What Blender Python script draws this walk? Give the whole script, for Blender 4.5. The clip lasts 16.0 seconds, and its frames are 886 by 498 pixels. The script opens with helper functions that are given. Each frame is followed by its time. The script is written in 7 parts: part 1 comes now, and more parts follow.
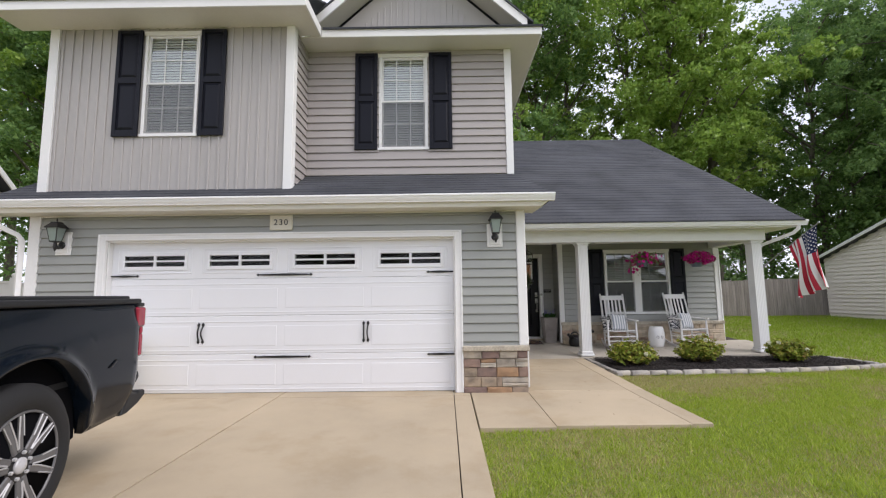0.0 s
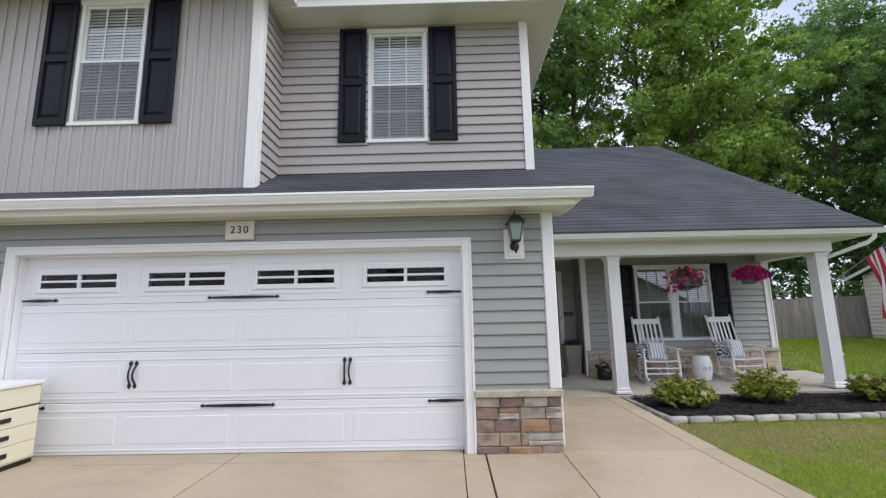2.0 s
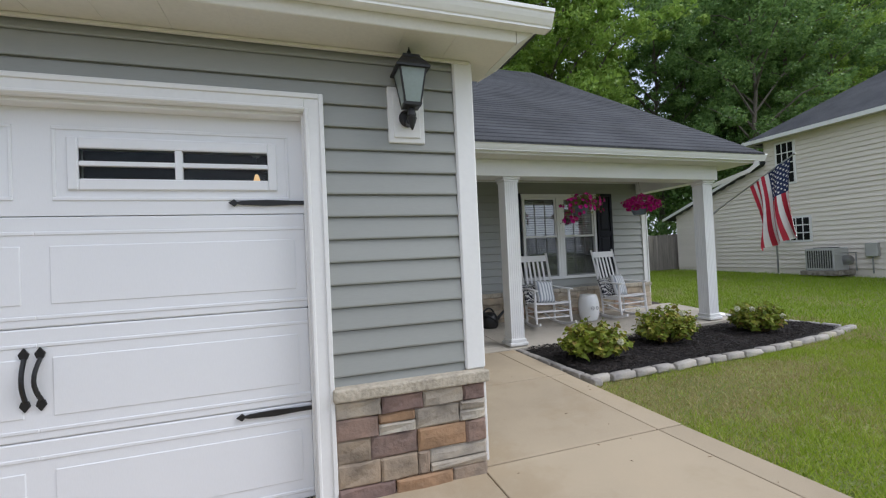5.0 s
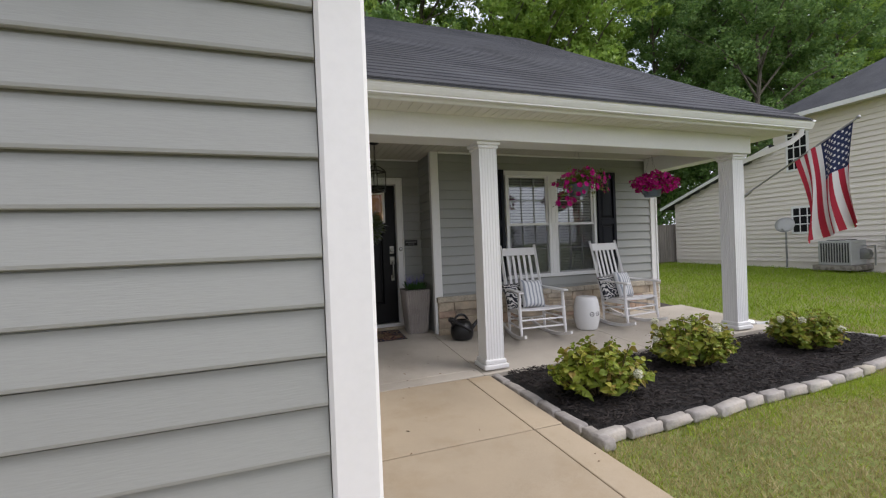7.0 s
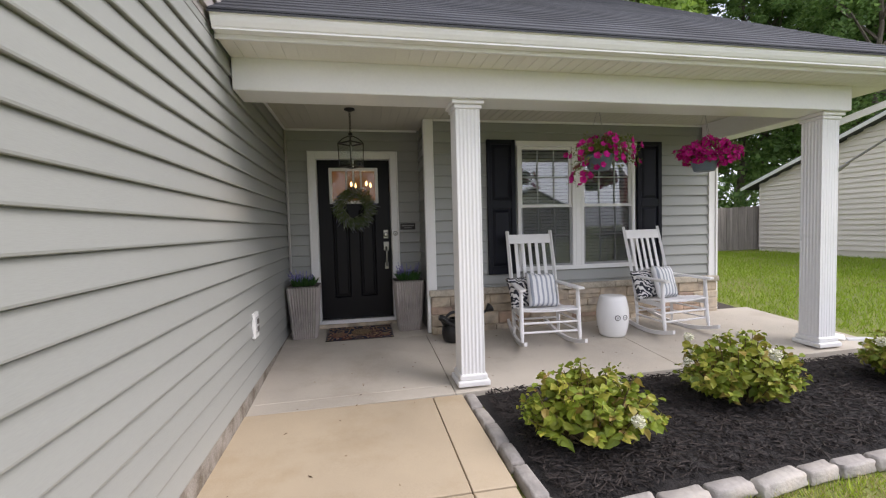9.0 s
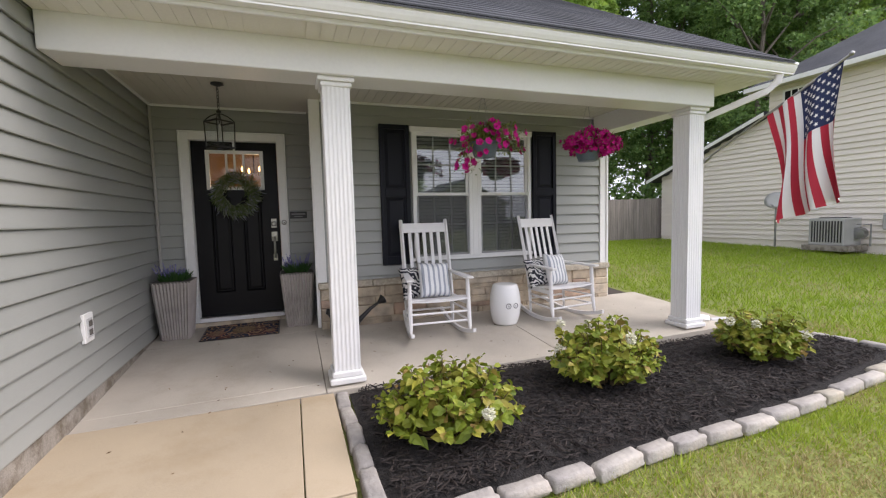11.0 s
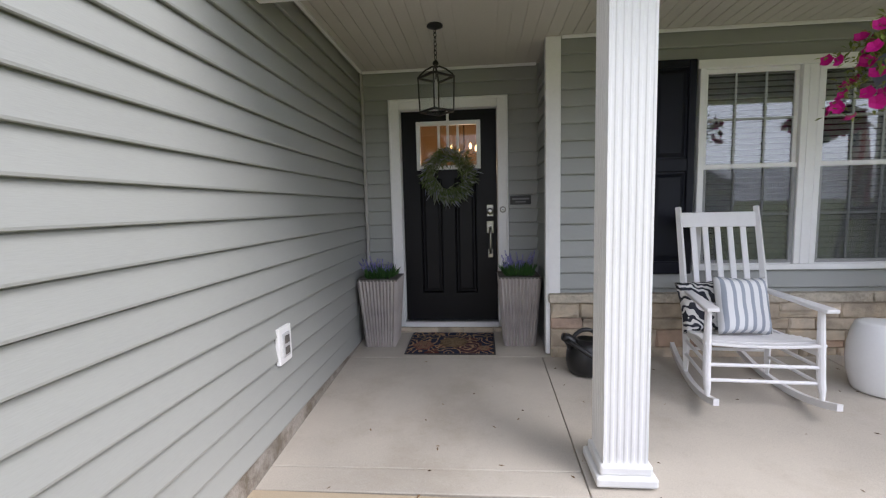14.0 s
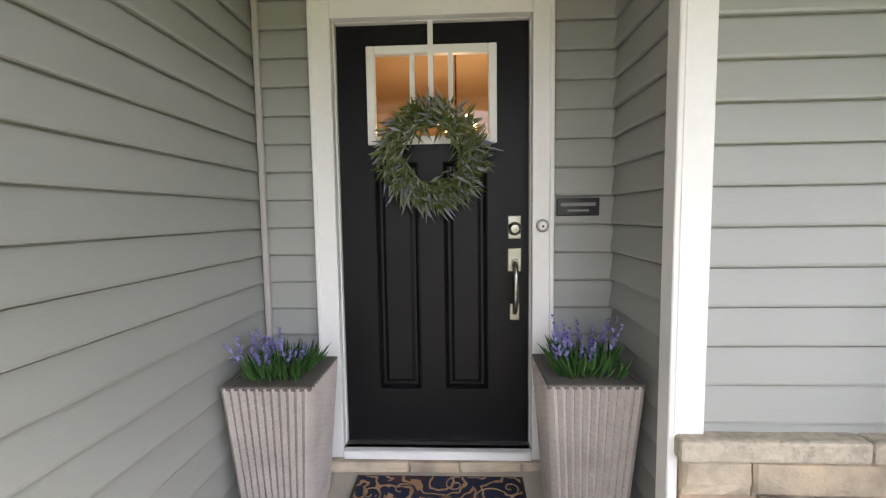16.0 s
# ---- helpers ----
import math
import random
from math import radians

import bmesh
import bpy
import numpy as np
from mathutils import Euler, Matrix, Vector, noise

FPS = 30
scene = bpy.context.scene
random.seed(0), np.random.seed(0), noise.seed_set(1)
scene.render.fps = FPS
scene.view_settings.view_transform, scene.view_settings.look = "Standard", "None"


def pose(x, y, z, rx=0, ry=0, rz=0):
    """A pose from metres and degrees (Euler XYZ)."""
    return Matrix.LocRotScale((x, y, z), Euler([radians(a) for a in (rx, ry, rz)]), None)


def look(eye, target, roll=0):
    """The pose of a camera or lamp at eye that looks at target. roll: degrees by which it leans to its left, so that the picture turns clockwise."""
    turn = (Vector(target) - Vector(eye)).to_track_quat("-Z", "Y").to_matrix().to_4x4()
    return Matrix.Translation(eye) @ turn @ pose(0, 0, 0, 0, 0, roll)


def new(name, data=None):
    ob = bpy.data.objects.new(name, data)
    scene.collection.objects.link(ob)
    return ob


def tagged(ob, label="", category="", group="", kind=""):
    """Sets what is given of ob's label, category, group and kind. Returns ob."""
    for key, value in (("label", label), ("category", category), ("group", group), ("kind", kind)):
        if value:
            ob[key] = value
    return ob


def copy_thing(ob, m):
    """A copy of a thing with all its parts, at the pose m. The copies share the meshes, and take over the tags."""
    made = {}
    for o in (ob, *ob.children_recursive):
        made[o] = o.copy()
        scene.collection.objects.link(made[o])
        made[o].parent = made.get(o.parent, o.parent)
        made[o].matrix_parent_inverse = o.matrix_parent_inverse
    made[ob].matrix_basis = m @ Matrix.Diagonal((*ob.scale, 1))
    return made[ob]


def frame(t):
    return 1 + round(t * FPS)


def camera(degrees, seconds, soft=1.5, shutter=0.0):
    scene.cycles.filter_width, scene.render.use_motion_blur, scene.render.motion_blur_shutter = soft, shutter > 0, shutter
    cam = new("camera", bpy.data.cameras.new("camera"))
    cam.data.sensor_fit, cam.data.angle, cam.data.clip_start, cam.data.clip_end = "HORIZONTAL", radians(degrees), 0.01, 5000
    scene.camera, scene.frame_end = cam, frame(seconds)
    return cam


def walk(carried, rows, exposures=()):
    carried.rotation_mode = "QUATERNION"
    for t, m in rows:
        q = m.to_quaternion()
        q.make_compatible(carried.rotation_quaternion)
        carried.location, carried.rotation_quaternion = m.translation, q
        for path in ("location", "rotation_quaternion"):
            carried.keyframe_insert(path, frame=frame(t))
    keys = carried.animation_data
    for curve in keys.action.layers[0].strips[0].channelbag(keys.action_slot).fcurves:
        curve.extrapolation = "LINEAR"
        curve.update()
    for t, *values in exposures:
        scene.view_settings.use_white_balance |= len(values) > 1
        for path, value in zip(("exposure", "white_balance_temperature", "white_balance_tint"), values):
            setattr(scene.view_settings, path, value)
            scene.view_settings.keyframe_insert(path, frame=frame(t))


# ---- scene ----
cam = camera(92.4, 16.0, 1.2)
PATH = [
    (0, (0.068, -0.326, 1.553), (0.057, 1.662, 1.766), -0.7),
    (0.5, (0.037, -0.002, 1.546), (0.043, 1.986, 1.764), -0.9),
    (1, (0.050, 0.367, 1.548), (0.056, 2.353, 1.789), -1.1),
    (1.5, (0.049, 0.771, 1.605), (0.037, 2.752, 1.881), -1.1),
    (2, (0.055, 1.124, 1.619), (0.027, 3.099, 1.930), -1.1),
    (2.5, (0.034, 1.433, 1.660), (0.006, 3.407, 1.985), -1.1),
    (3, (-0.030, 1.737, 1.620), (0.037, 3.718, 1.883), -1.6),
    (3.5, (-0.008, 2.084, 1.572), (0.199, 4.065, 1.754), -1.8),
    (4, (0.010, 2.514, 1.545), (0.365, 4.479, 1.660), -2.1),
    (4.5, (0.040, 2.988, 1.540), (0.544, 4.923, 1.602), -2.3),
    (5, (0.159, 3.447, 1.539), (0.792, 5.344, 1.574), -2.6),
    (5.2, (0.199, 3.638, 1.532), (0.873, 5.521, 1.557), -2.9),
    (7.3, (1.216, 4.965, 1.553), (1.882, 6.850, 1.518), -2),
    (7.5, (1.315, 5.055, 1.556), (1.937, 6.955, 1.500), -1.6),
    (8, (1.566, 5.253, 1.565), (2.070, 7.186, 1.477), -0.9),
    (8.5, (1.886, 5.365, 1.562), (2.318, 7.317, 1.495), -1.1),
    (9, (2.155, 5.436, 1.577), (2.536, 7.397, 1.479), -1.5),
    (9.5, (2.313, 5.533, 1.575), (2.870, 7.451, 1.469), -1.3),
    (9.7, (2.384, 5.573, 1.581), (3.027, 7.464, 1.476), -1.3),
    (11.8, (2.765, 5.440, 1.521), (3.429, 7.308, 1.256), -0.9),
    (12, (2.767, 5.447, 1.524), (3.418, 7.312, 1.208), -1),
    (12.5, (2.730, 5.606, 1.529), (3.219, 7.514, 1.185), -1.4),
    (13, (2.634, 5.935, 1.571), (2.848, 7.906, 1.308), -2.2),
    (13.5, (2.525, 6.402, 1.570), (2.439, 8.390, 1.372), -1.8),
    (14, (2.399, 6.947, 1.566), (2.222, 8.929, 1.368), -1.4),
    (14.5, (2.346, 7.522, 1.560), (2.197, 9.511, 1.413), -2.5),
    (15, (2.308, 8.075, 1.568), (2.136, 10.058, 1.380), -0.5),
    (15.5, (2.266, 8.607, 1.572), (2.255, 10.601, 1.417), -2),
    (16, (2.233, 9.081, 1.584), (2.147, 11.072, 1.423), -0.8),
]
EXPOSURE = [(0, 0.3, 6400, 15), (2.5, 0.15, 6000, 13), (4, 0.05, 6000, 11), (5.2, 0.07, 6000, 11), (7.3, 0.32, 6400, 16), (9, 0.68, 6400, 17), (12, 0.78, 6450, 18), (14, 0.95, 6100, 16), (15, 1.32, 6950, 14), (15.5, 2.12, 6800, 14), (16, 2.3, 6500, 15)]
walk(cam, [(t, look(eye, target, roll)) for t, eye, target, roll in PATH], EXPOSURE)

# ---- light ----
world = bpy.data.worlds.new("world")
scene.world = world
world.use_nodes = True
wn = world.node_tree.nodes
sky = wn.new("ShaderNodeTexSky")
sky.sky_type = "NISHITA"
sky.sun_disc = False
sky.sun_elevation, sky.sun_rotation = radians(48), radians(117)
sky.air_density, sky.dust_density, sky.ozone_density = 1.0, 4.0, 1.0
# a bright thin overcast over the blue, uneven as clouds are
veil, cloud, span = wn.new("ShaderNodeMix"), wn.new("ShaderNodeTexNoise"), wn.new("ShaderNodeMapRange")
veil.data_type = "RGBA"
where = wn.new("ShaderNodeTexCoord")
cloud.inputs["Scale"].default_value, cloud.inputs["Detail"].default_value = 2.2, 6
span.inputs["From Min"].default_value, span.inputs["From Max"].default_value = 0.36, 0.5
span.inputs["To Min"].default_value, span.inputs["To Max"].default_value = 0.45, 0.95
wl = world.node_tree.links.new
wl(where.outputs["Generated"], cloud.inputs["Vector"])
wl(cloud.outputs[0], span.inputs[0])
wl(span.outputs[0], veil.inputs["Factor"])
wl(sky.outputs[0], veil.inputs["A"])
height, dome, tone = wn.new("ShaderNodeSeparateXYZ"), wn.new("ShaderNodeMapRange"), wn.new("ShaderNodeVectorMath")
dome.inputs["To Min"].default_value, dome.inputs["To Max"].default_value = 1.35, 1.0
tone.operation, tone.inputs[0].default_value = "SCALE", (5.5, 5.75, 6.35)
wl(where.outputs["Generated"], height.inputs[0])
wl(height.outputs["Z"], dome.inputs[0])
wl(dome.outputs[0], tone.inputs["Scale"])
wl(tone.outputs[0], veil.inputs["B"])
wl(veil.outputs["Result"], wn["Background"].inputs[0])
wn["Background"].inputs[1].default_value = 0.14
sun = new("sun", bpy.data.lights.new("sun", "SUN"))
sun.data.energy, sun.data.angle, sun.data.color = 1.7, radians(36), (1.0, 0.965, 0.93)
sun.matrix_world = look((0, 0, 0), (-0.60, 0.30, -0.74))


# ---- materials ----
def ramp(nt, src, stops):
    r = nt.nodes.new("ShaderNodeValToRGB")
    while len(r.color_ramp.elements) < len(stops):
        r.color_ramp.elements.new(0.5)
    for el, (p, c) in zip(r.color_ramp.elements, stops):
        el.position, el.color = p, (*c, 1)
    nt.links.new(src, r.inputs[0])
    return r.outputs[0]


def surf(name, color, rough=0.6, metal=0.0, vary=0.12, big=1.5, fine=60, bump=0.15, rand=0.0, stretch=(1, 1, 1), spec=0.5, coat=0.0, depth=0.004, dark=None):
    """A surface whose colour wanders at two scales, with fine relief. rand: by how much whole objects differ."""
    m = bpy.data.materials.new(name)
    m.use_nodes = True
    nt, n = m.node_tree, m.node_tree.nodes
    b = n["Principled BSDF"]
    L = nt.links.new
    tc = n.new("ShaderNodeTexCoord")
    mp = n.new("ShaderNodeMapping")
    mp.inputs["Scale"].default_value = stretch
    L(tc.outputs["Object"], mp.inputs[0])
    n1, n2 = n.new("ShaderNodeTexNoise"), n.new("ShaderNodeTexNoise")
    for k, s, d in ((n1, big, 5), (n2, fine, 4)):
        k.inputs["Scale"].default_value, k.inputs["Detail"].default_value = s, d
        L(mp.outputs[0], k.inputs["Vector"])
    mix = n.new("ShaderNodeMath")
    mix.operation = "MULTIPLY_ADD"
    L(n2.outputs[0], mix.inputs[0])
    mix.inputs[1].default_value = 0.4
    sc = n.new("ShaderNodeMath")
    sc.operation = "MULTIPLY"
    sc.inputs[1].default_value = 0.6
    L(n1.outputs[0], sc.inputs[0])
    L(sc.outputs[0], mix.inputs[2])
    lo = dark or tuple(c * (1 - 1.6 * vary) for c in color)
    hi = tuple(min(1, c * (1 + vary)) for c in color)
    out = ramp(nt, mix.outputs[0], [(0.3, lo), (0.52, color), (0.72, hi)])
    if rand:
        oi = n.new("ShaderNodeObjectInfo")
        hs = n.new("ShaderNodeHueSaturation")
        mr = n.new("ShaderNodeMapRange")
        mr.inputs["To Min"].default_value, mr.inputs["To Max"].default_value = 1 - rand, 1 + rand
        L(oi.outputs["Random"], mr.inputs[0])
        L(mr.outputs[0], hs.inputs["Value"])
        L(out, hs.inputs["Color"])
        out = hs.outputs[0]
    L(out, b.inputs["Base Color"])
    b.inputs["Roughness"].default_value, b.inputs["Metallic"].default_value = rough, metal
    b.inputs["Specular IOR Level"].default_value = spec
    b.inputs["Coat Weight"].default_value = coat
    if bump:
        bp = n.new("ShaderNodeBump")
        bp.inputs["Strength"].default_value, bp.inputs["Distance"].default_value = bump, depth
        L(n2.outputs[0], bp.inputs["Height"])
        L(bp.outputs[0], b.inputs["Normal"])
    return m


def glass(name, tint=(0.96, 0.975, 0.975), ior=1.85):
    m = bpy.data.materials.new(name)
    m.use_nodes = True
    nt, n = m.node_tree, m.node_tree.nodes
    n.remove(n["Principled BSDF"])
    tr, gl, mx, lw = n.new("ShaderNodeBsdfTransparent"), n.new("ShaderNodeBsdfGlossy"), n.new("ShaderNodeMixShader"), n.new("ShaderNodeLayerWeight")
    pw, fr = n.new("ShaderNodeMath"), n.new("ShaderNodeMapRange")
    pw.operation, pw.inputs[1].default_value = "POWER", 4.5
    nt.links.new(lw.outputs["Facing"], pw.inputs[0])
    nt.links.new(pw.outputs[0], fr.inputs[0])
    tr.inputs[0].default_value = (*tint, 1)
    gl.inputs["Roughness"].default_value = 0.02
    fr.inputs["To Min"].default_value, fr.inputs["To Max"].default_value = ((ior - 1) / (ior + 1)) ** 2, 0.95
    for a, c in ((fr.outputs[0], mx.inputs[0]), (tr.outputs[0], mx.inputs[1]), (gl.outputs[0], mx.inputs[2]), (mx.outputs[0], n["Material Output"].inputs[0])):
        nt.links.new(a, c)
    return m


def screen(name):
    """Fine insect mesh: partly clear, partly grey wire."""
    m = bpy.data.materials.new(name)
    m.use_nodes = True
    nt, n = m.node_tree, m.node_tree.nodes
    tr, mx = n.new("ShaderNodeBsdfTransparent"), n.new("ShaderNodeMixShader")
    n["Principled BSDF"].inputs["Base Color"].default_value = (0.06, 0.06, 0.065, 1)
    mx.inputs[0].default_value = 0.27
    nt.links.new(tr.outputs[0], mx.inputs[1])
    nt.links.new(n["Principled BSDF"].outputs[0], mx.inputs[2])
    nt.links.new(mx.outputs[0], n["Material Output"].inputs[0])
    return m


def glow(name, color, strength):
    m = bpy.data.materials.new(name)
    m.use_nodes = True
    b = m.node_tree.nodes["Principled BSDF"]
    b.inputs["Base Color"].default_value = (*color, 1)
    b.inputs["Emission Color"].default_value, b.inputs["Emission Strength"].default_value = (*color, 1), strength
    return m


M = {
    "siding": surf("grey_vinyl_siding", (0.318, 0.328, 0.308), 0.42, vary=0.05, big=0.7, fine=90, bump=0.12, rand=0.02, stretch=(0.25, 0.25, 3)),
    "batten": surf("warm_grey_vinyl", (0.42, 0.40, 0.385), 0.45, vary=0.05, big=0.7, fine=90, bump=0.12, stretch=(3, 3, 0.25)),
    "upsiding": surf("taupe_vinyl_siding", (0.385, 0.355, 0.34), 0.45, vary=0.05, big=0.7, fine=90, bump=0.12, rand=0.02, stretch=(0.25, 0.25, 3)),
    "white": surf("white_trim", (0.8, 0.8, 0.79), 0.45, vary=0.03, big=1.2, fine=40, bump=0.06),
    "gutter": surf("gutter_enamel", (0.87, 0.87, 0.865), 0.3, vary=0.03, big=1.5, fine=30, bump=0.04),
    # same cream twice: a shade-darkened copy for ceilings, a lit copy for eaves
    "soffit": surf("cream_soffit_shaded", (0.55, 0.525, 0.465), 0.55, vary=0.04, big=1.0, fine=50, bump=0.08),
    "eave": surf("cream_eave_lit", (0.74, 0.72, 0.65), 0.5, vary=0.05, big=1.0, fine=50, bump=0.06),
    "gdoor": surf("white_door_steel", (0.80, 0.81, 0.83), 0.45, vary=0.025, big=0.8, fine=180, bump=0.2, depth=0.001, stretch=(1, 1, 0.2)),
    "shingle": surf("asphalt_shingle", (0.058, 0.062, 0.072), 0.9, vary=0.3, big=1.2, fine=120, bump=0.7, rand=0.12),
    "concrete": surf("tan_concrete", (0.44, 0.362, 0.255), 0.8, vary=0.16, big=0.7, fine=220, bump=0.35, depth=0.002, rand=0.04),
    "porchconc": surf("grey_concrete", (0.475, 0.435, 0.37), 0.75, vary=0.19, big=0.9, fine=200, bump=0.3, depth=0.002, rand=0.03),
    "joint": surf("dark_joint", (0.06, 0.048, 0.04), 0.9, vary=0.2),
    "found": surf("foundation_concrete", (0.33, 0.30, 0.26), 0.9, vary=0.2, big=3, fine=80, bump=0.6, depth=0.01),
    "soil": surf("lawn_soil", (0.20, 0.225, 0.06), 0.95, vary=0.5, big=0.8, fine=35, bump=0.8, depth=0.03, dark=(0.13, 0.18, 0.035)),
    "mulch": surf("black_mulch", (0.022, 0.019, 0.018), 0.9, vary=0.5, big=6, fine=70, bump=1.0, depth=0.03),
    "black": surf("black_paint", (0.0065, 0.0065, 0.008), 0.42, vary=0.15, big=2, fine=90, bump=0.08, spec=0.2),
    "iron": surf("black_iron", (0.014, 0.014, 0.015), 0.45, vary=0.2, fine=120, bump=0.2),
    "shutter": surf("navy_black_shutter", (0.0085, 0.0095, 0.016), 0.42, vary=0.12, big=2, fine=120, bump=0.15, spec=0.2),
    # near-black walls put the gloom of unlit rooms into the colour
    "dark": surf("unlit_room_tone", (0.03, 0.03, 0.03), 0.9, vary=0.1),
    "blind": surf("white_blind", (0.76, 0.76, 0.74), 0.6, vary=0.04),
    "glass": glass("window_glass", (0.93, 0.955, 0.95), 2.1),
    "garageglass": glass("garage_door_glass", (0.82, 0.84, 0.84), 1.32),
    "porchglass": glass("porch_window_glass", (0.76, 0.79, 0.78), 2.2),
    "screen": screen("insect_screen"),
    "clear": glass("lantern_glass", (0.97, 0.98, 0.98), 1.4),
}


def stained(m, scale, low, tint):
    """Adds blotches of dirt, with softer edges than the grain."""
    nt, n = m.node_tree, m.node_tree.nodes
    b = n["Principled BSDF"]
    src = b.inputs["Base Color"].links[0].from_socket
    ns, mul = n.new("ShaderNodeTexNoise"), n.new("ShaderNodeMix")
    ns.inputs["Scale"].default_value, ns.inputs["Detail"].default_value, ns.inputs["Roughness"].default_value = scale, 9, 0.68
    nt.links.new(n["Texture Coordinate"].outputs["Object"], ns.inputs["Vector"])
    mul.data_type, mul.blend_type = "RGBA", "MULTIPLY"
    mul.inputs["Factor"].default_value = 1.0
    nt.links.new(src, mul.inputs["A"])
    nt.links.new(ramp(nt, ns.outputs[0], [(low, tint), (low + 0.14, (1, 1, 1)), (0.72, (1.04, 1.03, 1.02))]), mul.inputs["B"])
    nt.links.new(mul.outputs["Result"], b.inputs["Base Color"])


for key, scale, low, tint in (("concrete", 1.3, 0.36, (0.91, 0.88, 0.83)), ("porchconc", 1.7, 0.35, (0.90, 0.88, 0.85)), ("found", 4.0, 0.40, (0.5, 0.46, 0.4)), ("shingle", 0.8, 0.38, (0.75, 0.76, 0.8))):
    stained(M[key], scale, low, tint)


def stone(name, colors, rough=0.85):
    """Quarried stone: each block takes its own colour from the list."""
    m = surf(name, colors[0], rough, bump=0.9, depth=0.012, fine=28, big=6)
    nt, n = m.node_tree, m.node_tree.nodes
    oi = n.new("ShaderNodeObjectInfo")
    r = ramp(nt, oi.outputs["Random"], [(i / len(colors), c) for i, c in enumerate(colors)])
    r.node.color_ramp.interpolation = "CONSTANT"
    mul = n.new("ShaderNodeMix")
    mul.data_type, mul.blend_type = "RGBA", "MULTIPLY"
    mul.inputs["Factor"].default_value = 1.0
    tone = ramp(nt, n["Noise Texture"].outputs[0], [(0.3, (0.6, 0.6, 0.62)), (0.5, (0.95, 0.95, 0.95)), (0.7, (1.2, 1.15, 1.1))])
    nt.links.new(r, mul.inputs["A"])
    nt.links.new(tone, mul.inputs["B"])
    nt.links.new(mul.outputs["Result"], n["Principled BSDF"].inputs["Base Color"])
    return m


def island(name, colors, rough=0.6, spec=0.3, through_light=0.0):
    """Leaves, petals, chips: every loose piece takes its own colour."""
    m = bpy.data.materials.new(name)
    m.use_nodes = True
    nt, n = m.node_tree, m.node_tree.nodes
    b = n["Principled BSDF"]
    g = n.new("ShaderNodeNewGeometry")
    c = ramp(nt, g.outputs["Random Per Island"], [(i / max(1, len(colors) - 1), c) for i, c in enumerate(colors)])
    nt.links.new(c, b.inputs["Base Color"])
    b.inputs["Roughness"].default_value, b.inputs["Specular IOR Level"].default_value = rough, spec
    if through_light:
        tl, mx = n.new("ShaderNodeBsdfTranslucent"), n.new("ShaderNodeMixShader")
        nt.links.new(c, tl.inputs[0])
        mx.inputs[0].default_value = through_light
        nt.links.new(b.outputs[0], mx.inputs[1])
        nt.links.new(tl.outputs[0], mx.inputs[2])
        nt.links.new(mx.outputs[0], n["Material Output"].inputs[0])
    return m


def bands(name, light, dark, scale, width, distort=0.0, axis="X", rough=0.85):
    """Woven stripes."""
    m = bpy.data.materials.new(name)
    m.use_nodes = True
    nt, n = m.node_tree, m.node_tree.nodes
    tc, w = n.new("ShaderNodeTexCoord"), n.new("ShaderNodeTexWave")
    w.bands_direction = axis
    w.inputs["Scale"].default_value, w.inputs["Distortion"].default_value = scale, distort
    w.inputs["Detail"].default_value, w.inputs["Detail Scale"].default_value = 1.0, 1.5
    nt.links.new(tc.outputs["Object"], w.inputs[0])
    c = ramp(nt, w.outputs["Fac"], [(0.0, light), (1 - width - 0.02, light), (1 - width + 0.02, dark)])
    b = n["Principled BSDF"]
    nt.links.new(c, b.inputs["Base Color"])
    b.inputs["Roughness"].default_value = rough
    return m


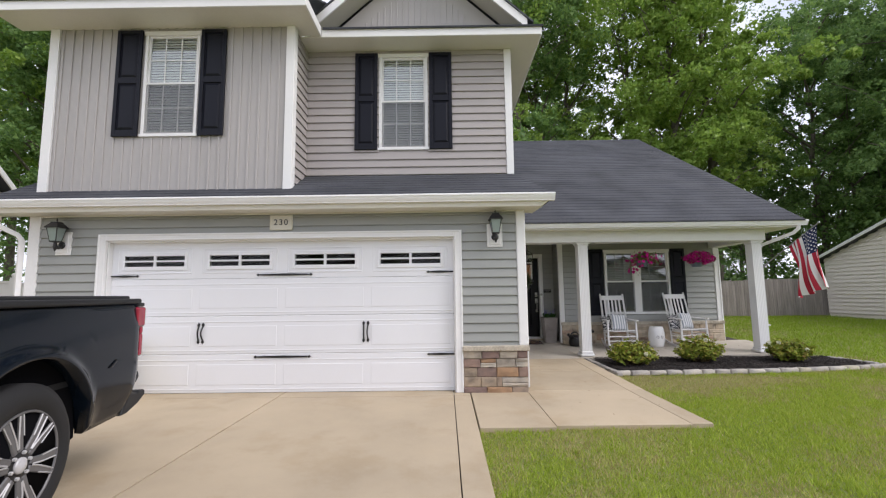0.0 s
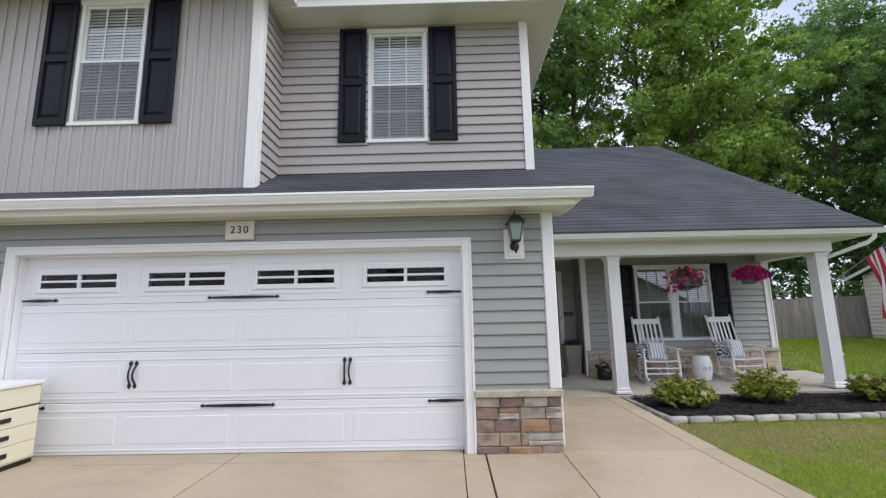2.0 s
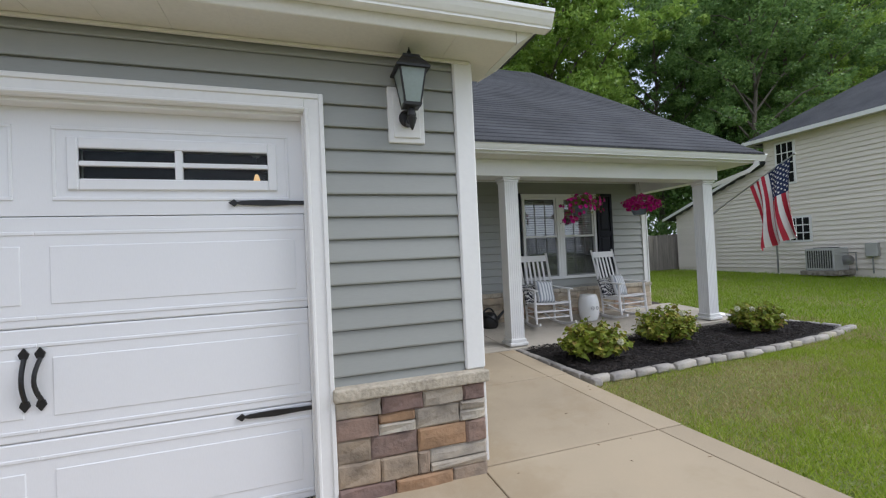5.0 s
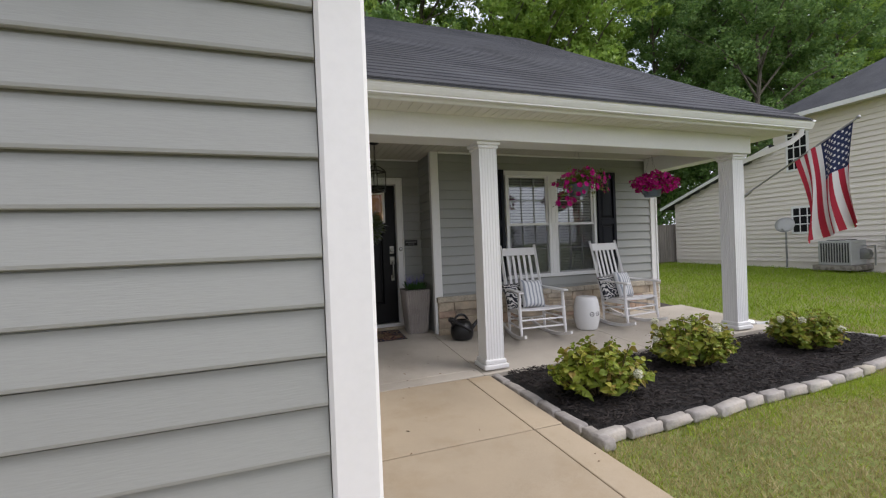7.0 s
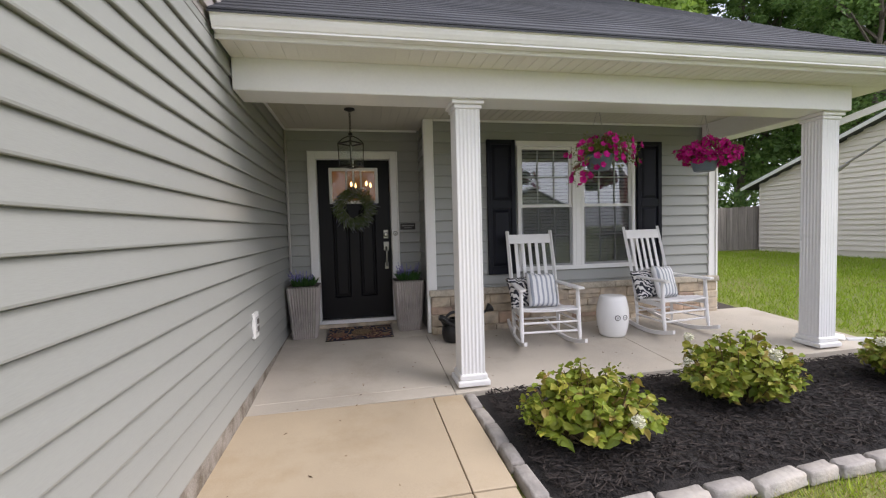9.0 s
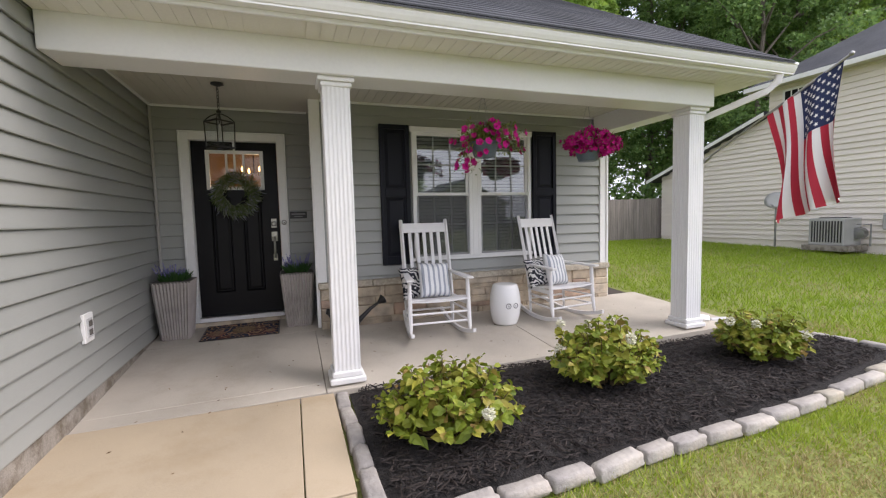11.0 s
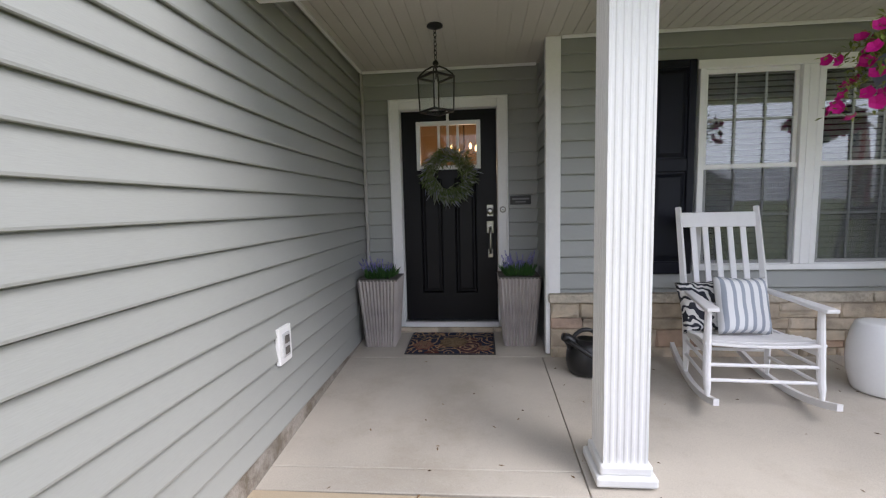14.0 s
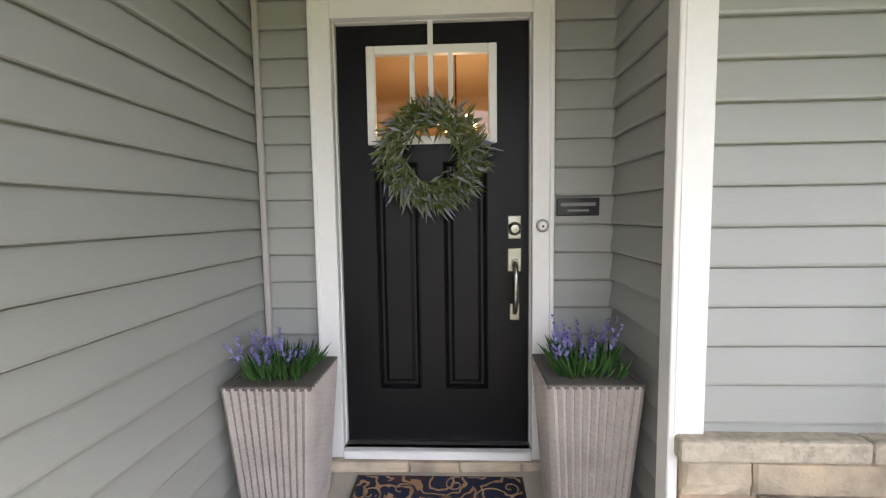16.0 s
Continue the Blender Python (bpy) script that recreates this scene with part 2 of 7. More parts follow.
M.update({
    "stonedark": stone("brown_ashlar_stone", [(0.40, 0.355, 0.29), (0.21, 0.145, 0.125), (0.35, 0.30, 0.235), (0.43, 0.39, 0.33), (0.25, 0.175, 0.14), (0.33, 0.265, 0.195), (0.34, 0.215, 0.125), (0.38, 0.335, 0.27), (0.29, 0.23, 0.175), (0.45, 0.41, 0.34), (0.23, 0.165, 0.14)]),
    "stonetan": stone("tan_ashlar_stone", [(0.46, 0.385, 0.285), (0.52, 0.44, 0.33), (0.44, 0.365, 0.27), (0.54, 0.46, 0.355), (0.43, 0.315, 0.235), (0.50, 0.42, 0.32)]),
    "ledge": surf("stone_ledge", (0.47, 0.42, 0.335), 0.85, vary=0.25, big=5, fine=40, bump=0.9, depth=0.012),
    "edging": stone("grey_edging_stone", [(0.42, 0.39, 0.35), (0.47, 0.44, 0.395), (0.39, 0.365, 0.335), (0.46, 0.42, 0.34)]),
    "mortar": surf("dark_mortar", (0.20, 0.165, 0.135), 0.95, vary=0.2),
    "mortartan": surf("tan_mortar", (0.38, 0.32, 0.25), 0.95, vary=0.2),
    "nickel": surf("satin_nickel", (0.38, 0.37, 0.345), 0.3, 1.0, vary=0.05, bump=0.03),
    "chairpaint": surf("white_chair_paint", (0.79, 0.78, 0.775), 0.4, vary=0.03, big=3, fine=60, bump=0.06),
    "ceramic": surf("white_ceramic", (0.80, 0.80, 0.79), 0.18, vary=0.02, bump=0.0),
    "can": surf("black_plastic", (0.012, 0.012, 0.013), 0.3, vary=0.1, fine=80, bump=0.05),
    "wicker": surf("grey_wicker", (0.37, 0.335, 0.315), 0.7, vary=0.22, big=4, fine=160, bump=0.6, depth=0.004),
    # dark rims and sockets; on planter cores it paints shade between strands
    "wickerdark": surf("dark_grey_and_weave_shade", (0.12, 0.11, 0.10), 0.8, vary=0.2),
    "leaf": island("hydrangea_leaf", [(0.11, 0.16, 0.018), (0.23, 0.29, 0.03), (0.16, 0.22, 0.022), (0.40, 0.38, 0.06), (0.19, 0.25, 0.025), (0.29, 0.32, 0.045), (0.34, 0.22, 0.07)], 0.5, 0.3, 0.2),
    "stem": surf("brown_stem", (0.14, 0.10, 0.05), 0.9),
    "bloom": island("pale_bloom", [(0.74, 0.74, 0.60), (0.80, 0.79, 0.70), (0.70, 0.70, 0.48)], 0.7, 0.2, 0.15),
    "petunia": island("magenta_petunia", [(0.42, 0.008, 0.16), (0.55, 0.012, 0.24), (0.34, 0.005, 0.12), (0.62, 0.03, 0.30)], 0.6, 0.2, 0.2),
    "vine": island("basket_foliage", [(0.13, 0.19, 0.03), (0.28, 0.32, 0.08), (0.08, 0.13, 0.02), (0.22, 0.25, 0.06)], 0.6, 0.3, 0.2),
    "lavender": island("lavender_spike", [(0.22, 0.21, 0.48), (0.32, 0.30, 0.60), (0.16, 0.16, 0.40)], 0.8, 0.2, 0.1),
    "blade": island("plant_blade", [(0.04, 0.11, 0.03), (0.07, 0.17, 0.05), (0.1, 0.2, 0.06)], 0.55, 0.3, 0.15),
    "wreathleaf": island("wreath_leaf", [(0.06, 0.10, 0.03), (0.12, 0.17, 0.05), (0.17, 0.20, 0.10), (0.30, 0.32, 0.27)], 0.6, 0.3, 0.1),
    "wreathtip": island("wreath_tip", [(0.30, 0.31, 0.36), (0.42, 0.43, 0.46), (0.22, 0.25, 0.26), (0.28, 0.27, 0.42)], 0.8, 0.2, 0.1),
    "lettering": surf("pale_lettering", (0.22, 0.22, 0.22), 0.6),
    "chip": island("mulch_chip", [(0.010, 0.009, 0.009), (0.024, 0.019, 0.017), (0.05, 0.04, 0.035), (0.014, 0.012, 0.012), (0.03, 0.022, 0.018)], 0.75, 0.3),
    "pot": surf("slate_plastic_pot", (0.115, 0.15, 0.19), 0.5),
    "galv": surf("grey_metal", (0.35, 0.35, 0.35), 0.4, 0.9, bump=0.05),
    "stripes": bands("striped_cloth", (0.76, 0.765, 0.77), (0.33, 0.36, 0.41), 5.0, 0.36),
    "zebra": bands("palm_print_cloth", (0.74, 0.73, 0.71), (0.025, 0.028, 0.04), 9.0, 0.52, 9.0, "DIAGONAL"),
    "flagred": surf("red_flag_cloth", (0.45, 0.025, 0.05), 0.85, vary=0.1, fine=200),
    "flagwhite": surf("white_flag_cloth", (0.78, 0.76, 0.75), 0.85, vary=0.05, fine=200),
    "flagblue": surf("navy_flag_cloth", (0.02, 0.03, 0.09), 0.85, vary=0.1, fine=200),
    "truck": surf("dark_truck_paint", (0.004, 0.007, 0.012), 0.12, 0.0, vary=0.05, bump=0.0, spec=0.2),
    "rubber": surf("tyre_rubber", (0.011, 0.011, 0.012), 0.8, vary=0.2, fine=120, bump=0.3),
    "alloy": surf("machined_alloy", (0.50, 0.50, 0.51), 0.4, 0.2, vary=0.08, bump=0.02),
    "alloygrey": surf("satin_grey_alloy", (0.13, 0.13, 0.135), 0.42, 0.2, vary=0.1, bump=0.02),
    "alloydark": surf("dark_alloy", (0.03, 0.03, 0.032), 0.4, 0.5, bump=0.02),
    "bumper": surf("dark_bumper", (0.014, 0.015, 0.017), 0.5, 0.0, bump=0.1, spec=0.3),
    "well": surf("black_liner", (0.004, 0.004, 0.005), 0.95, bump=0.1, spec=0.05),
    "tail": surf("red_lamp_plastic", (0.26, 0.006, 0.025), 0.15, vary=0.1, bump=0.0, coat=0.3),
    "cream": surf("cream_dresser_paint", (0.72, 0.68, 0.50), 0.5, vary=0.05, bump=0.05),
    "lampglass": surf("frosted_lamp_glass", (0.24, 0.29, 0.27), 0.15, vary=0.1, bump=0.02),
    "hall": surf("warm_hall_paint", (0.55, 0.42, 0.28), 0.8, vary=0.1),
    "bulb": glow("warm_bulb", (1.0, 0.62, 0.22), 6.0),
    "dimbulb": glow("dim_warm_bulb", (1.0, 0.62, 0.28), 1.2),
    # porch window grilles, their dimness behind glass put into a grey colour
    "grille": surf("dimmed_window_grille", (0.34, 0.36, 0.35), 0.5, vary=0.05),
    "doorglass": glass("door_glass", (0.80, 0.78, 0.74), 1.5),
    "digit": surf("dark_grey_enamel", (0.045, 0.045, 0.05), 0.5, vary=0.1),
    "plaque": surf("cream_plaque", (0.70, 0.67, 0.58), 0.6, vary=0.06),
    "grey": surf("grey_plastic", (0.5, 0.5, 0.5), 0.5),
})


# ---- building helpers ----
def bm_boxes(*bs):
    bm = bmesh.new()
    for x0, x1, y0, y1, z0, z1 in bs:
        bmesh.ops.create_cube(bm, size=1, matrix=Matrix.Translation(((x0 + x1) / 2, (y0 + y1) / 2, (z0 + z1) / 2)) @ Matrix.Diagonal((x1 - x0, y1 - y0, z1 - z0, 1)))
    return bm


def bev(bm, w=0.004, seg=1, angle=0.6):
    es = [e for e in bm.edges if len(e.link_faces) == 2 and e.calc_face_angle(0) > angle]
    bmesh.ops.bevel(bm, geom=es, offset=w, segments=seg, affect="EDGES", profile=0.5, clamp_overlap=True)
    return bm


def poly(verts, faces):
    bm = bmesh.new()
    vs = [bm.verts.new(v) for v in verts]
    for f in faces:
        bm.faces.new([vs[i] for i in f])
    bmesh.ops.recalc_face_normals(bm, faces=bm.faces)
    return bm


def prism(profile, place, u0, u1):
    """A closed outline, carried along u from u0 to u1 by place(u, a, b)."""
    k = len(profile)
    vs = [place(u0, *p) for p in profile] + [place(u1, *p) for p in profile]
    fs = [(i, (i + 1) % k, k + (i + 1) % k, k + i) for i in range(k)] + [tuple(range(k)), tuple(range(2 * k - 1, k - 1, -1))]
    return poly(vs, fs)


def tube(points, radius, sides=8, closed=False):
    """A round bar through points; radius may be a number or one for each point."""
    bm = bmesh.new()
    pts = [Vector(p) for p in points]
    rad = radius if isinstance(radius, (list, tuple)) else [radius] * len(pts)
    rings = []
    side = None
    for i, p in enumerate(pts):
        a = pts[i - 1] if i or closed else p
        b = pts[(i + 1) % len(pts)] if i < len(pts) - 1 or closed else p
        d = (b - a).normalized()
        if side is None:
            side = d.cross(Vector((0, 0, 1)) if abs(d.z) < 0.9 else Vector((1, 0, 0))).normalized()
        side = (side - d * side.dot(d)).normalized()
        up = d.cross(side)
        rings.append([bm.verts.new(p + rad[i] * (math.cos(t) * side + math.sin(t) * up)) for t in (2 * math.pi * j / sides for j in range(sides))])
    for i in range(len(rings) if closed else len(rings) - 1):
        r, s = rings[i], rings[(i + 1) % len(rings)]
        for j in range(sides):
            bm.faces.new((r[j], r[(j + 1) % sides], s[(j + 1) % sides], s[j]))
    if not closed:
        bm.faces.new(rings[0][::-1])
        bm.faces.new(rings[-1])
    bmesh.ops.recalc_face_normals(bm, faces=bm.faces)
    return bm


def flowing(points, n=5):
    """Points along a smooth curve through the given ones."""
    q = [Vector(p) for p in points]
    q = [2 * q[0] - q[1], *q, 2 * q[-1] - q[-2]]
    out = []
    for a, b, c, d in zip(q, q[1:], q[2:], q[3:]):
        for k in range(n):
            t = k / n
            out.append(0.5 * (2 * b + (c - a) * t + (2 * a - 5 * b + 4 * c - d) * t * t + (3 * b - a - 3 * c + d) * t ** 3))
    return [*out, q[-2]]


def lathe(profile, sides=24, at=(0, 0, 0)):
    """A body turned about the z axis from (radius, height) pairs."""
    bm = bmesh.new()
    rings = [[bm.verts.new((at[0] + r * math.cos(t), at[1] + r * math.sin(t), at[2] + z)) for t in (2 * math.pi * j / sides for j in range(sides))] for r, z in profile]
    for r, s in zip(rings, rings[1:]):
        for j in range(sides):
            bm.faces.new((r[j], r[(j + 1) % sides], s[(j + 1) % sides], s[j]))
    bm.faces.new(rings[0][::-1])
    bm.faces.new(rings[-1])
    bmesh.ops.recalc_face_normals(bm, faces=bm.faces)
    return bm


def merge(*bms):
    out = bms[0]
    for b in bms[1:]:
        me = bpy.data.meshes.new("tmp")
        b.to_mesh(me)
        b.free()
        out.from_mesh(me)
        bpy.data.meshes.remove(me)
    return out


def moved(bm, m):
    bmesh.ops.transform(bm, matrix=m, verts=bm.verts)
    return bm


def smooth(bm, on=True):
    for f in bm.faces:
        f.smooth = on
    return bm


def part(name, bm, material, parent=None, label=""):
    me = bpy.data.meshes.new(name)
    bm.to_mesh(me)
    bm.free()
    me.materials.append(M[material] if isinstance(material, str) else material)
    ob = new(name, me)
    ob.parent = parent
    if label:
        tagged(ob, label)
    return ob


def thing(name, label, category, at=(0, 0, 0), rz=0, group=""):
    ob = new(name)
    ob.empty_display_size = 0.1
    ob.matrix_world = pose(*at, 0, 0, rz)
    return tagged(ob, label, category, group)


def setting(name, bm, material, label=""):
    return tagged(part(name, bm, material), label, "", "", "structure")


def facing(way, plane):
    """Maps (along, height, out) of a wall that faces way to the world."""
    if way == "-y":
        return lambda u, z, o: (u, plane - o, z)
    if way == "+x":
        return lambda u, z, o: (plane + o, u, z)
    return lambda u, z, o: (plane - o, u, z)


def cells(u0, u1, z0, z1, holes):
    us = sorted({u0, u1, *(c for h in holes for c in h[:2])})
    zs = sorted({z0, z1, *(c for h in holes for c in h[2:])})
    for a, b in zip(us, us[1:]):
        for c, d in zip(zs, zs[1:]):
            if not any(h[0] <= (a + b) / 2 <= h[1] and h[2] <= (c + d) / 2 <= h[3] for h in holes):
                yield a, b, c, d


def slab(place, u0, u1, z0, z1, o0, o1):
    """A box given along a wall."""
    a, b = place(u0, z0, o0), place(u1, z1, o1)
    return bm_boxes(tuple(v for i in range(3) for v in (min(a[i], b[i]), max(a[i], b[i]))))


def wall(name, way, plane, u0, u1, z0, z1, holes=(), thick=0.16, material="siding", label=""):
    p = facing(way, plane)
    return setting(name, merge(*[slab(p, *c, -thick, 0) for c in cells(u0, u1, z0, z1, holes)]), material, label)


def lap_siding(owner, way, plane, u0, u1, z0, z1, holes=(), step=0.138, material="siding", start=None, clip=None):
    """Lap boards, each one its own piece, thick at its lower edge. clip(z) may narrow the length at a height."""
    p = facing(way, plane)
    z = start if start is not None else z0
    while z < z1 - 0.02:
        top = min(z + step + 0.004, z1)
        a, b = clip(z) if clip else (u0, u1)
        spans = [(a, b)]
        for h in holes:
            if h[2] < z + 0.6 * step and h[3] > z + 0.4 * step:
                spans = [s for q in spans for s in ((q[0], min(q[1], h[0])), (max(q[0], h[1]), q[1])) if s[1] - s[0] > 0.02]
        for s in spans:
            k = 0.021 * (top - z) / step
            gap = 0.009 if top < z1 - 0.001 else 0.0
            prof = [(top, 0.002), (top - gap, 0.0025), (top - gap - 0.001, 0.009), (z + 0.012, 0.008 + k), (z + 0.003, 0.0065 + k), (z + 0.0005, k), (z + 0.004, 0.001), (top, 0.001)]
            part("siding_board", prism(prof, lambda u, zz, o: p(u, zz, o), *s), material, owner)
        z += step




# ---- ground ----
def gz(y, x=0.0):
    return 0.14 + 0.013 * max(0.0, min(3.0, y - 6.0))


def pz(y, x=1.2):
    """Height of the porch floor, which falls gently to the street."""
    return 0.168 + 0.064 * (y - 8.87) + 0.010 * (x - 1.2)


def terrain(x, y):
    """Height of the lawn."""
    z = gz(y) - 0.02
    if y > 9.0:
        z += 0.02 * min(10, y - 9.0)
    if y < 3.5:
        z -= 0.01 * min(30, 3.5 - y)
    return z


def sheet():
    bm = bmesh.new()
    xs = [-400, -120, -60, -30, -15, -7, 0, 3, 4.5, 6, 7.5, 9, 11, 14, 18, 25, 40, 70, 150, 400]
    ys = [-400, -120, -60, -25, -12, -6, -2, 1, 3.5, 5, 6, 7.5, 9, 10, 12, 15, 19, 25, 40, 80, 160, 400]
    g = [[bm.verts.new((x, y, terrain(x, y) - 0.03)) for x in xs] for y in ys]
    for r, s in zip(g, g[1:]):
        for i in range(len(xs) - 1):
            bm.faces.new((r[i], r[i + 1], s[i + 1], s[i]))
    return bm


ground = setting("ground", sheet(), "soil", "mown green lawn with yellowed patches")

# driveway, walk and porch: slabs with open joints on a dark bed
G = 0.010
drive = setting("driveway", bm_boxes((-8.5, 0.395, -30, 5.98, -0.1, 0.10)), "joint", "dark joints between tan driveway slabs")
for x0, x1 in ((-8.45, -5.0), (-5.0, -2.33), (-2.33, 0.165), (0.165, 0.40)):
    for y0, y1 in ((-30, -3.0), (-3.0, 2.2), (2.2, 5.82), (5.82, 6.2)):
        a, b = (0.005 if x0 > 0 else 0.010), (0.005 if x1 > 0 else 0.010)
        part("slab", bev(bm_boxes((x0 + a, x1 - b, y0 + G / 2, y1 - G / 2, 0.03, 0.14)), 0.0015), "concrete", drive)
walkway = setting("walkway", bm_boxes((0.41, 2.93, 4.46, 8.86, -0.1, 0.10)), "joint", "dark joints between tan walkway slabs")


def sloped(x0, x1, y0, y1, f, base=0.0, edge=0.004):
    """A slab whose top follows f(y)."""
    bm = bm_boxes((x0, x1, y0, y1, base, base + 1))
    for v in bm.verts:
        if v.co.z > base + 0.5:
            v.co.z = f(v.co.y, v.co.x)
    return bev(bm, edge)


for x0, x1, y0, y1 in ((0.41, 1.235, 4.36, 6.02), (1.235, 2.70, 4.41, 6.06), (2.70, 2.935, 4.43, 6.06), (1.20, 2.70, 6.06, 7.58), (2.70, 2.945, 6.06, 7.58), (1.20, 2.70, 7.58, 8.865), (2.70, 2.955, 7.58, 8.865)):
    part("slab", sloped(x0 + 0.0035, x1 - 0.0035, y0 + G * 0.8, y1 - G * 0.8, gz), "concrete", walkway)
porch_floor = setting("porch_floor", sloped(1.2, 7.5, 8.89, 11.2, lambda y, x: pz(y, x) - 0.03, -0.1), "joint", "dark joints between grey porch slabs")
for x0, x1, y0, y1 in ((1.2, 2.90, 8.87, 9.05), (1.2, 2.90, 9.05, 10.475), (1.2, 2.985, 10.475, 11.2), (2.90, 5.1, 8.87, 10.472), (5.1, 7.55, 8.87, 10.54)):
    part("slab", sloped(x0 + G / 4, x1 - G / 4, y0 + G / 4, y1 - G / 4, pz, -0.05), "porchconc", porch_floor)

# ---- garage front ----
GD = (-5.05, 0.20, 0.1, 2.42)
wall_garage = wall("wall_garage", "-y", 6.05, -6.2, 1.23, 0.0, 2.95, [GD], 0.16, "siding", "grey lap-sided garage front wall")
lap_siding(wall_garage, "-y", 6.05, -6.08, 1.133, 0.80, 2.81, [(-5.17, 0.30, 0, 2.51)], 0.135, start=0.855 - 0.135)
wall_side = wall("wall_side", "+x", 1.23, 6.21, 11.33, 0.0, 2.95, [], 0.16, "siding", "grey lap-sided side wall of the garage")
lap_siding(wall_side, "+x", 1.23, 6.072, 11.15, 0.315, 2.9, [], 0.135, start=0.315)
wall_side_upper = wall("wall_side_upper", "+x", 1.23, 6.96, 15.0, 2.96, 5.9, [], 0.16, "upsiding", "taupe lap-sided upper end wall")
lap_siding(wall_side_upper, "+x", 1.23, 6.92, 15.0, 3.015, 5.86, [], 0.135, "upsiding", start=3.015)
setting("foundation", merge(bm_boxes((1.1, 1.243, 6.16, 11.17, -0.1, 0.315)), bm_boxes((-6.2, -5.05, 6.03, 6.2, -0.1, 0.30))), "found", "stained concrete foundation strip")
setting("wall_garage_left", bm_boxes((-6.2, -6.04, 6.2, 15, 0, 5.9)), "siding")
# garage interior, its lack of light put into the wall colour
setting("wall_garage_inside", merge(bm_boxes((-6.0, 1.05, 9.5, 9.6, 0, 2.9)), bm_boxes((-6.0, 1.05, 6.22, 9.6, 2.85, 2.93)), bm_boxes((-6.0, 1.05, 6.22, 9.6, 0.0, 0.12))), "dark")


for gx, gy in ((-0.30, 8.8), (-2.29, 8.8), (-3.5, 8.8)):
    gl = thing("garage_bulb", "bare lit bulb on a short drop under the garage ceiling", "ceiling lamp", (gx, gy, 2.84), 0, "garage bulbs")
    part("socket", lathe([(0.06, 0.0), (0.06, -0.02), (0.03, -0.05), (0.02, -0.05)], 16), "white", gl)
    part("cord", tube([(0, 0, -0.045), (0, 0, -0.26)], 0.008, 6), "iron", gl)
    part("bulb", smooth(lathe([(0.014, -0.25), (0.03, -0.29), (0.036, -0.32), (0.026, -0.35), (0.004, -0.36)], 14)), "dimbulb", gl)


def trim(name, *bs, w=0.004, label="white painted trim board"):
    return setting(name, bev(bm_boxes(*bs), w), "white", label)


trim("corner_trim_1", (1.136, 1.274, 6.012, 6.048, 0.80, 2.81), w=0.012)
trim("corner_trim_2", (1.232, 1.272, 6.049, 6.070, 0.20, 2.81), (1.252, 1.272, 6.02, 6.049, 0.20, 0.798))
trim("corner_trim_3", (-6.25, -6.08, 6.012, 6.05, 0.14, 2.81))
trim("garage_trim_left", (-5.165, -5.05, 6.0, 6.05, 0.14, 2.51))
trim("garage_trim_right", (0.20, 0.305, 6.0, 6.05, 0.14, 2.51))
trim("garage_trim_top", (-5.05, 0.20, 6.0, 6.05, 2.415, 2.51))
trim("garage_trim_band", (-5.172, -5.145, 5.99, 6.045, 0.142, 2.517), (0.285, 0.312, 5.99, 6.045, 0.142, 2.517), (-5.145, 0.285, 5.99, 6.045, 2.488, 2.517))
trim("garage_trim_bead", (-5.075, -5.055, 5.992, 6.045, 0.142, 2.43), (0.205, 0.225, 5.992, 6.045, 0.142, 2.43), (-5.055, 0.205, 5.992, 6.045, 2.42, 2.438))
trim("garage_jamb_left", (-5.06, -5.035, 6.05, 6.2, 0.14, 2.42))
trim("garage_jamb_right", (0.185, 0.21, 6.05, 6.2, 0.14, 2.42))
trim("garage_jamb_top", (-5.035, 0.185, 6.05, 6.2, 2.395, 2.42))

# eave over the garage
setting("soffit_garage", bm_boxes((-6.75, 1.44, 5.72, 6.05, 2.815, 2.835), (1.28, 1.44, 6.051, 6.30, 2.815, 2.835), *[(-6.74 + 0.3 * k, -6.445 + 0.3 * k, 5.73, 6.012, 2.812, 2.816) for k in range(27)]), "eave", "cream vinyl soffit")
setting("eave_moulding", bev(bm_boxes((-6.08, 1.25, 6.0, 6.022, 2.79, 2.811)), 0.006, 2), "eave", "cream strip where wall meets soffit")
setting("fascia_garage", bev(bm_boxes((-6.75, 1.44, 5.70, 5.725, 2.806, 2.95)), 0.005), "eave", "cream painted fascia board")
setting("fascia_garage_corner", prism([(1.441, 2.80), (1.62, 2.915), (1.62, 2.95), (1.441, 2.95)], lambda u, a, b: (a, u, b), 5.70, 5.725), "eave", "cream sloped end of the fascia")
setting("fascia_garage_end", prism([(1.441, 2.812), (1.61, 2.92), (1.61, 2.95), (1.59, 2.95), (1.441, 2.835)], lambda u, a, b: (a, u, b), 5.73, 6.32), "eave", "cream sloped eave return")


def gutter(name, x0, x1, y, z):
    prof = [(0, 0), (0, 0.125), (-0.012, 0.125), (-0.012, 0.02), (-0.06, 0.02), (-0.088, 0.09), (-0.09, 0.125), (-0.112, 0.128), (-0.116, 0.122), (-0.116, 0.100), (-0.104, 0.097), (-0.102, 0.080), (-0.094, 0.055), (-0.078, 0.022), (-0.070, 0.016), (-0.070, 0.0)]
    g = thing(name, "white painted metal rain gutter under the roof edge", "gutter", (0, 0, 0))
    part("trough", prism(prof, lambda u, a, b: (u, y + a, z + b * 0.82), x0, x1), "gutter", g)
    for xx in (x0, x1 - 0.006):
        part("end_cap", prism([(0, 0), (0, 0.125), (-0.105, 0.125), (-0.105, 0.1), (-0.072, 0)], lambda u, a, b: (u, y + a, z + b * 0.82), xx, xx + 0.006), "white", g)
    return g


gutter("rain_gutter", -6.78, 1.64, 5.698, 2.876)


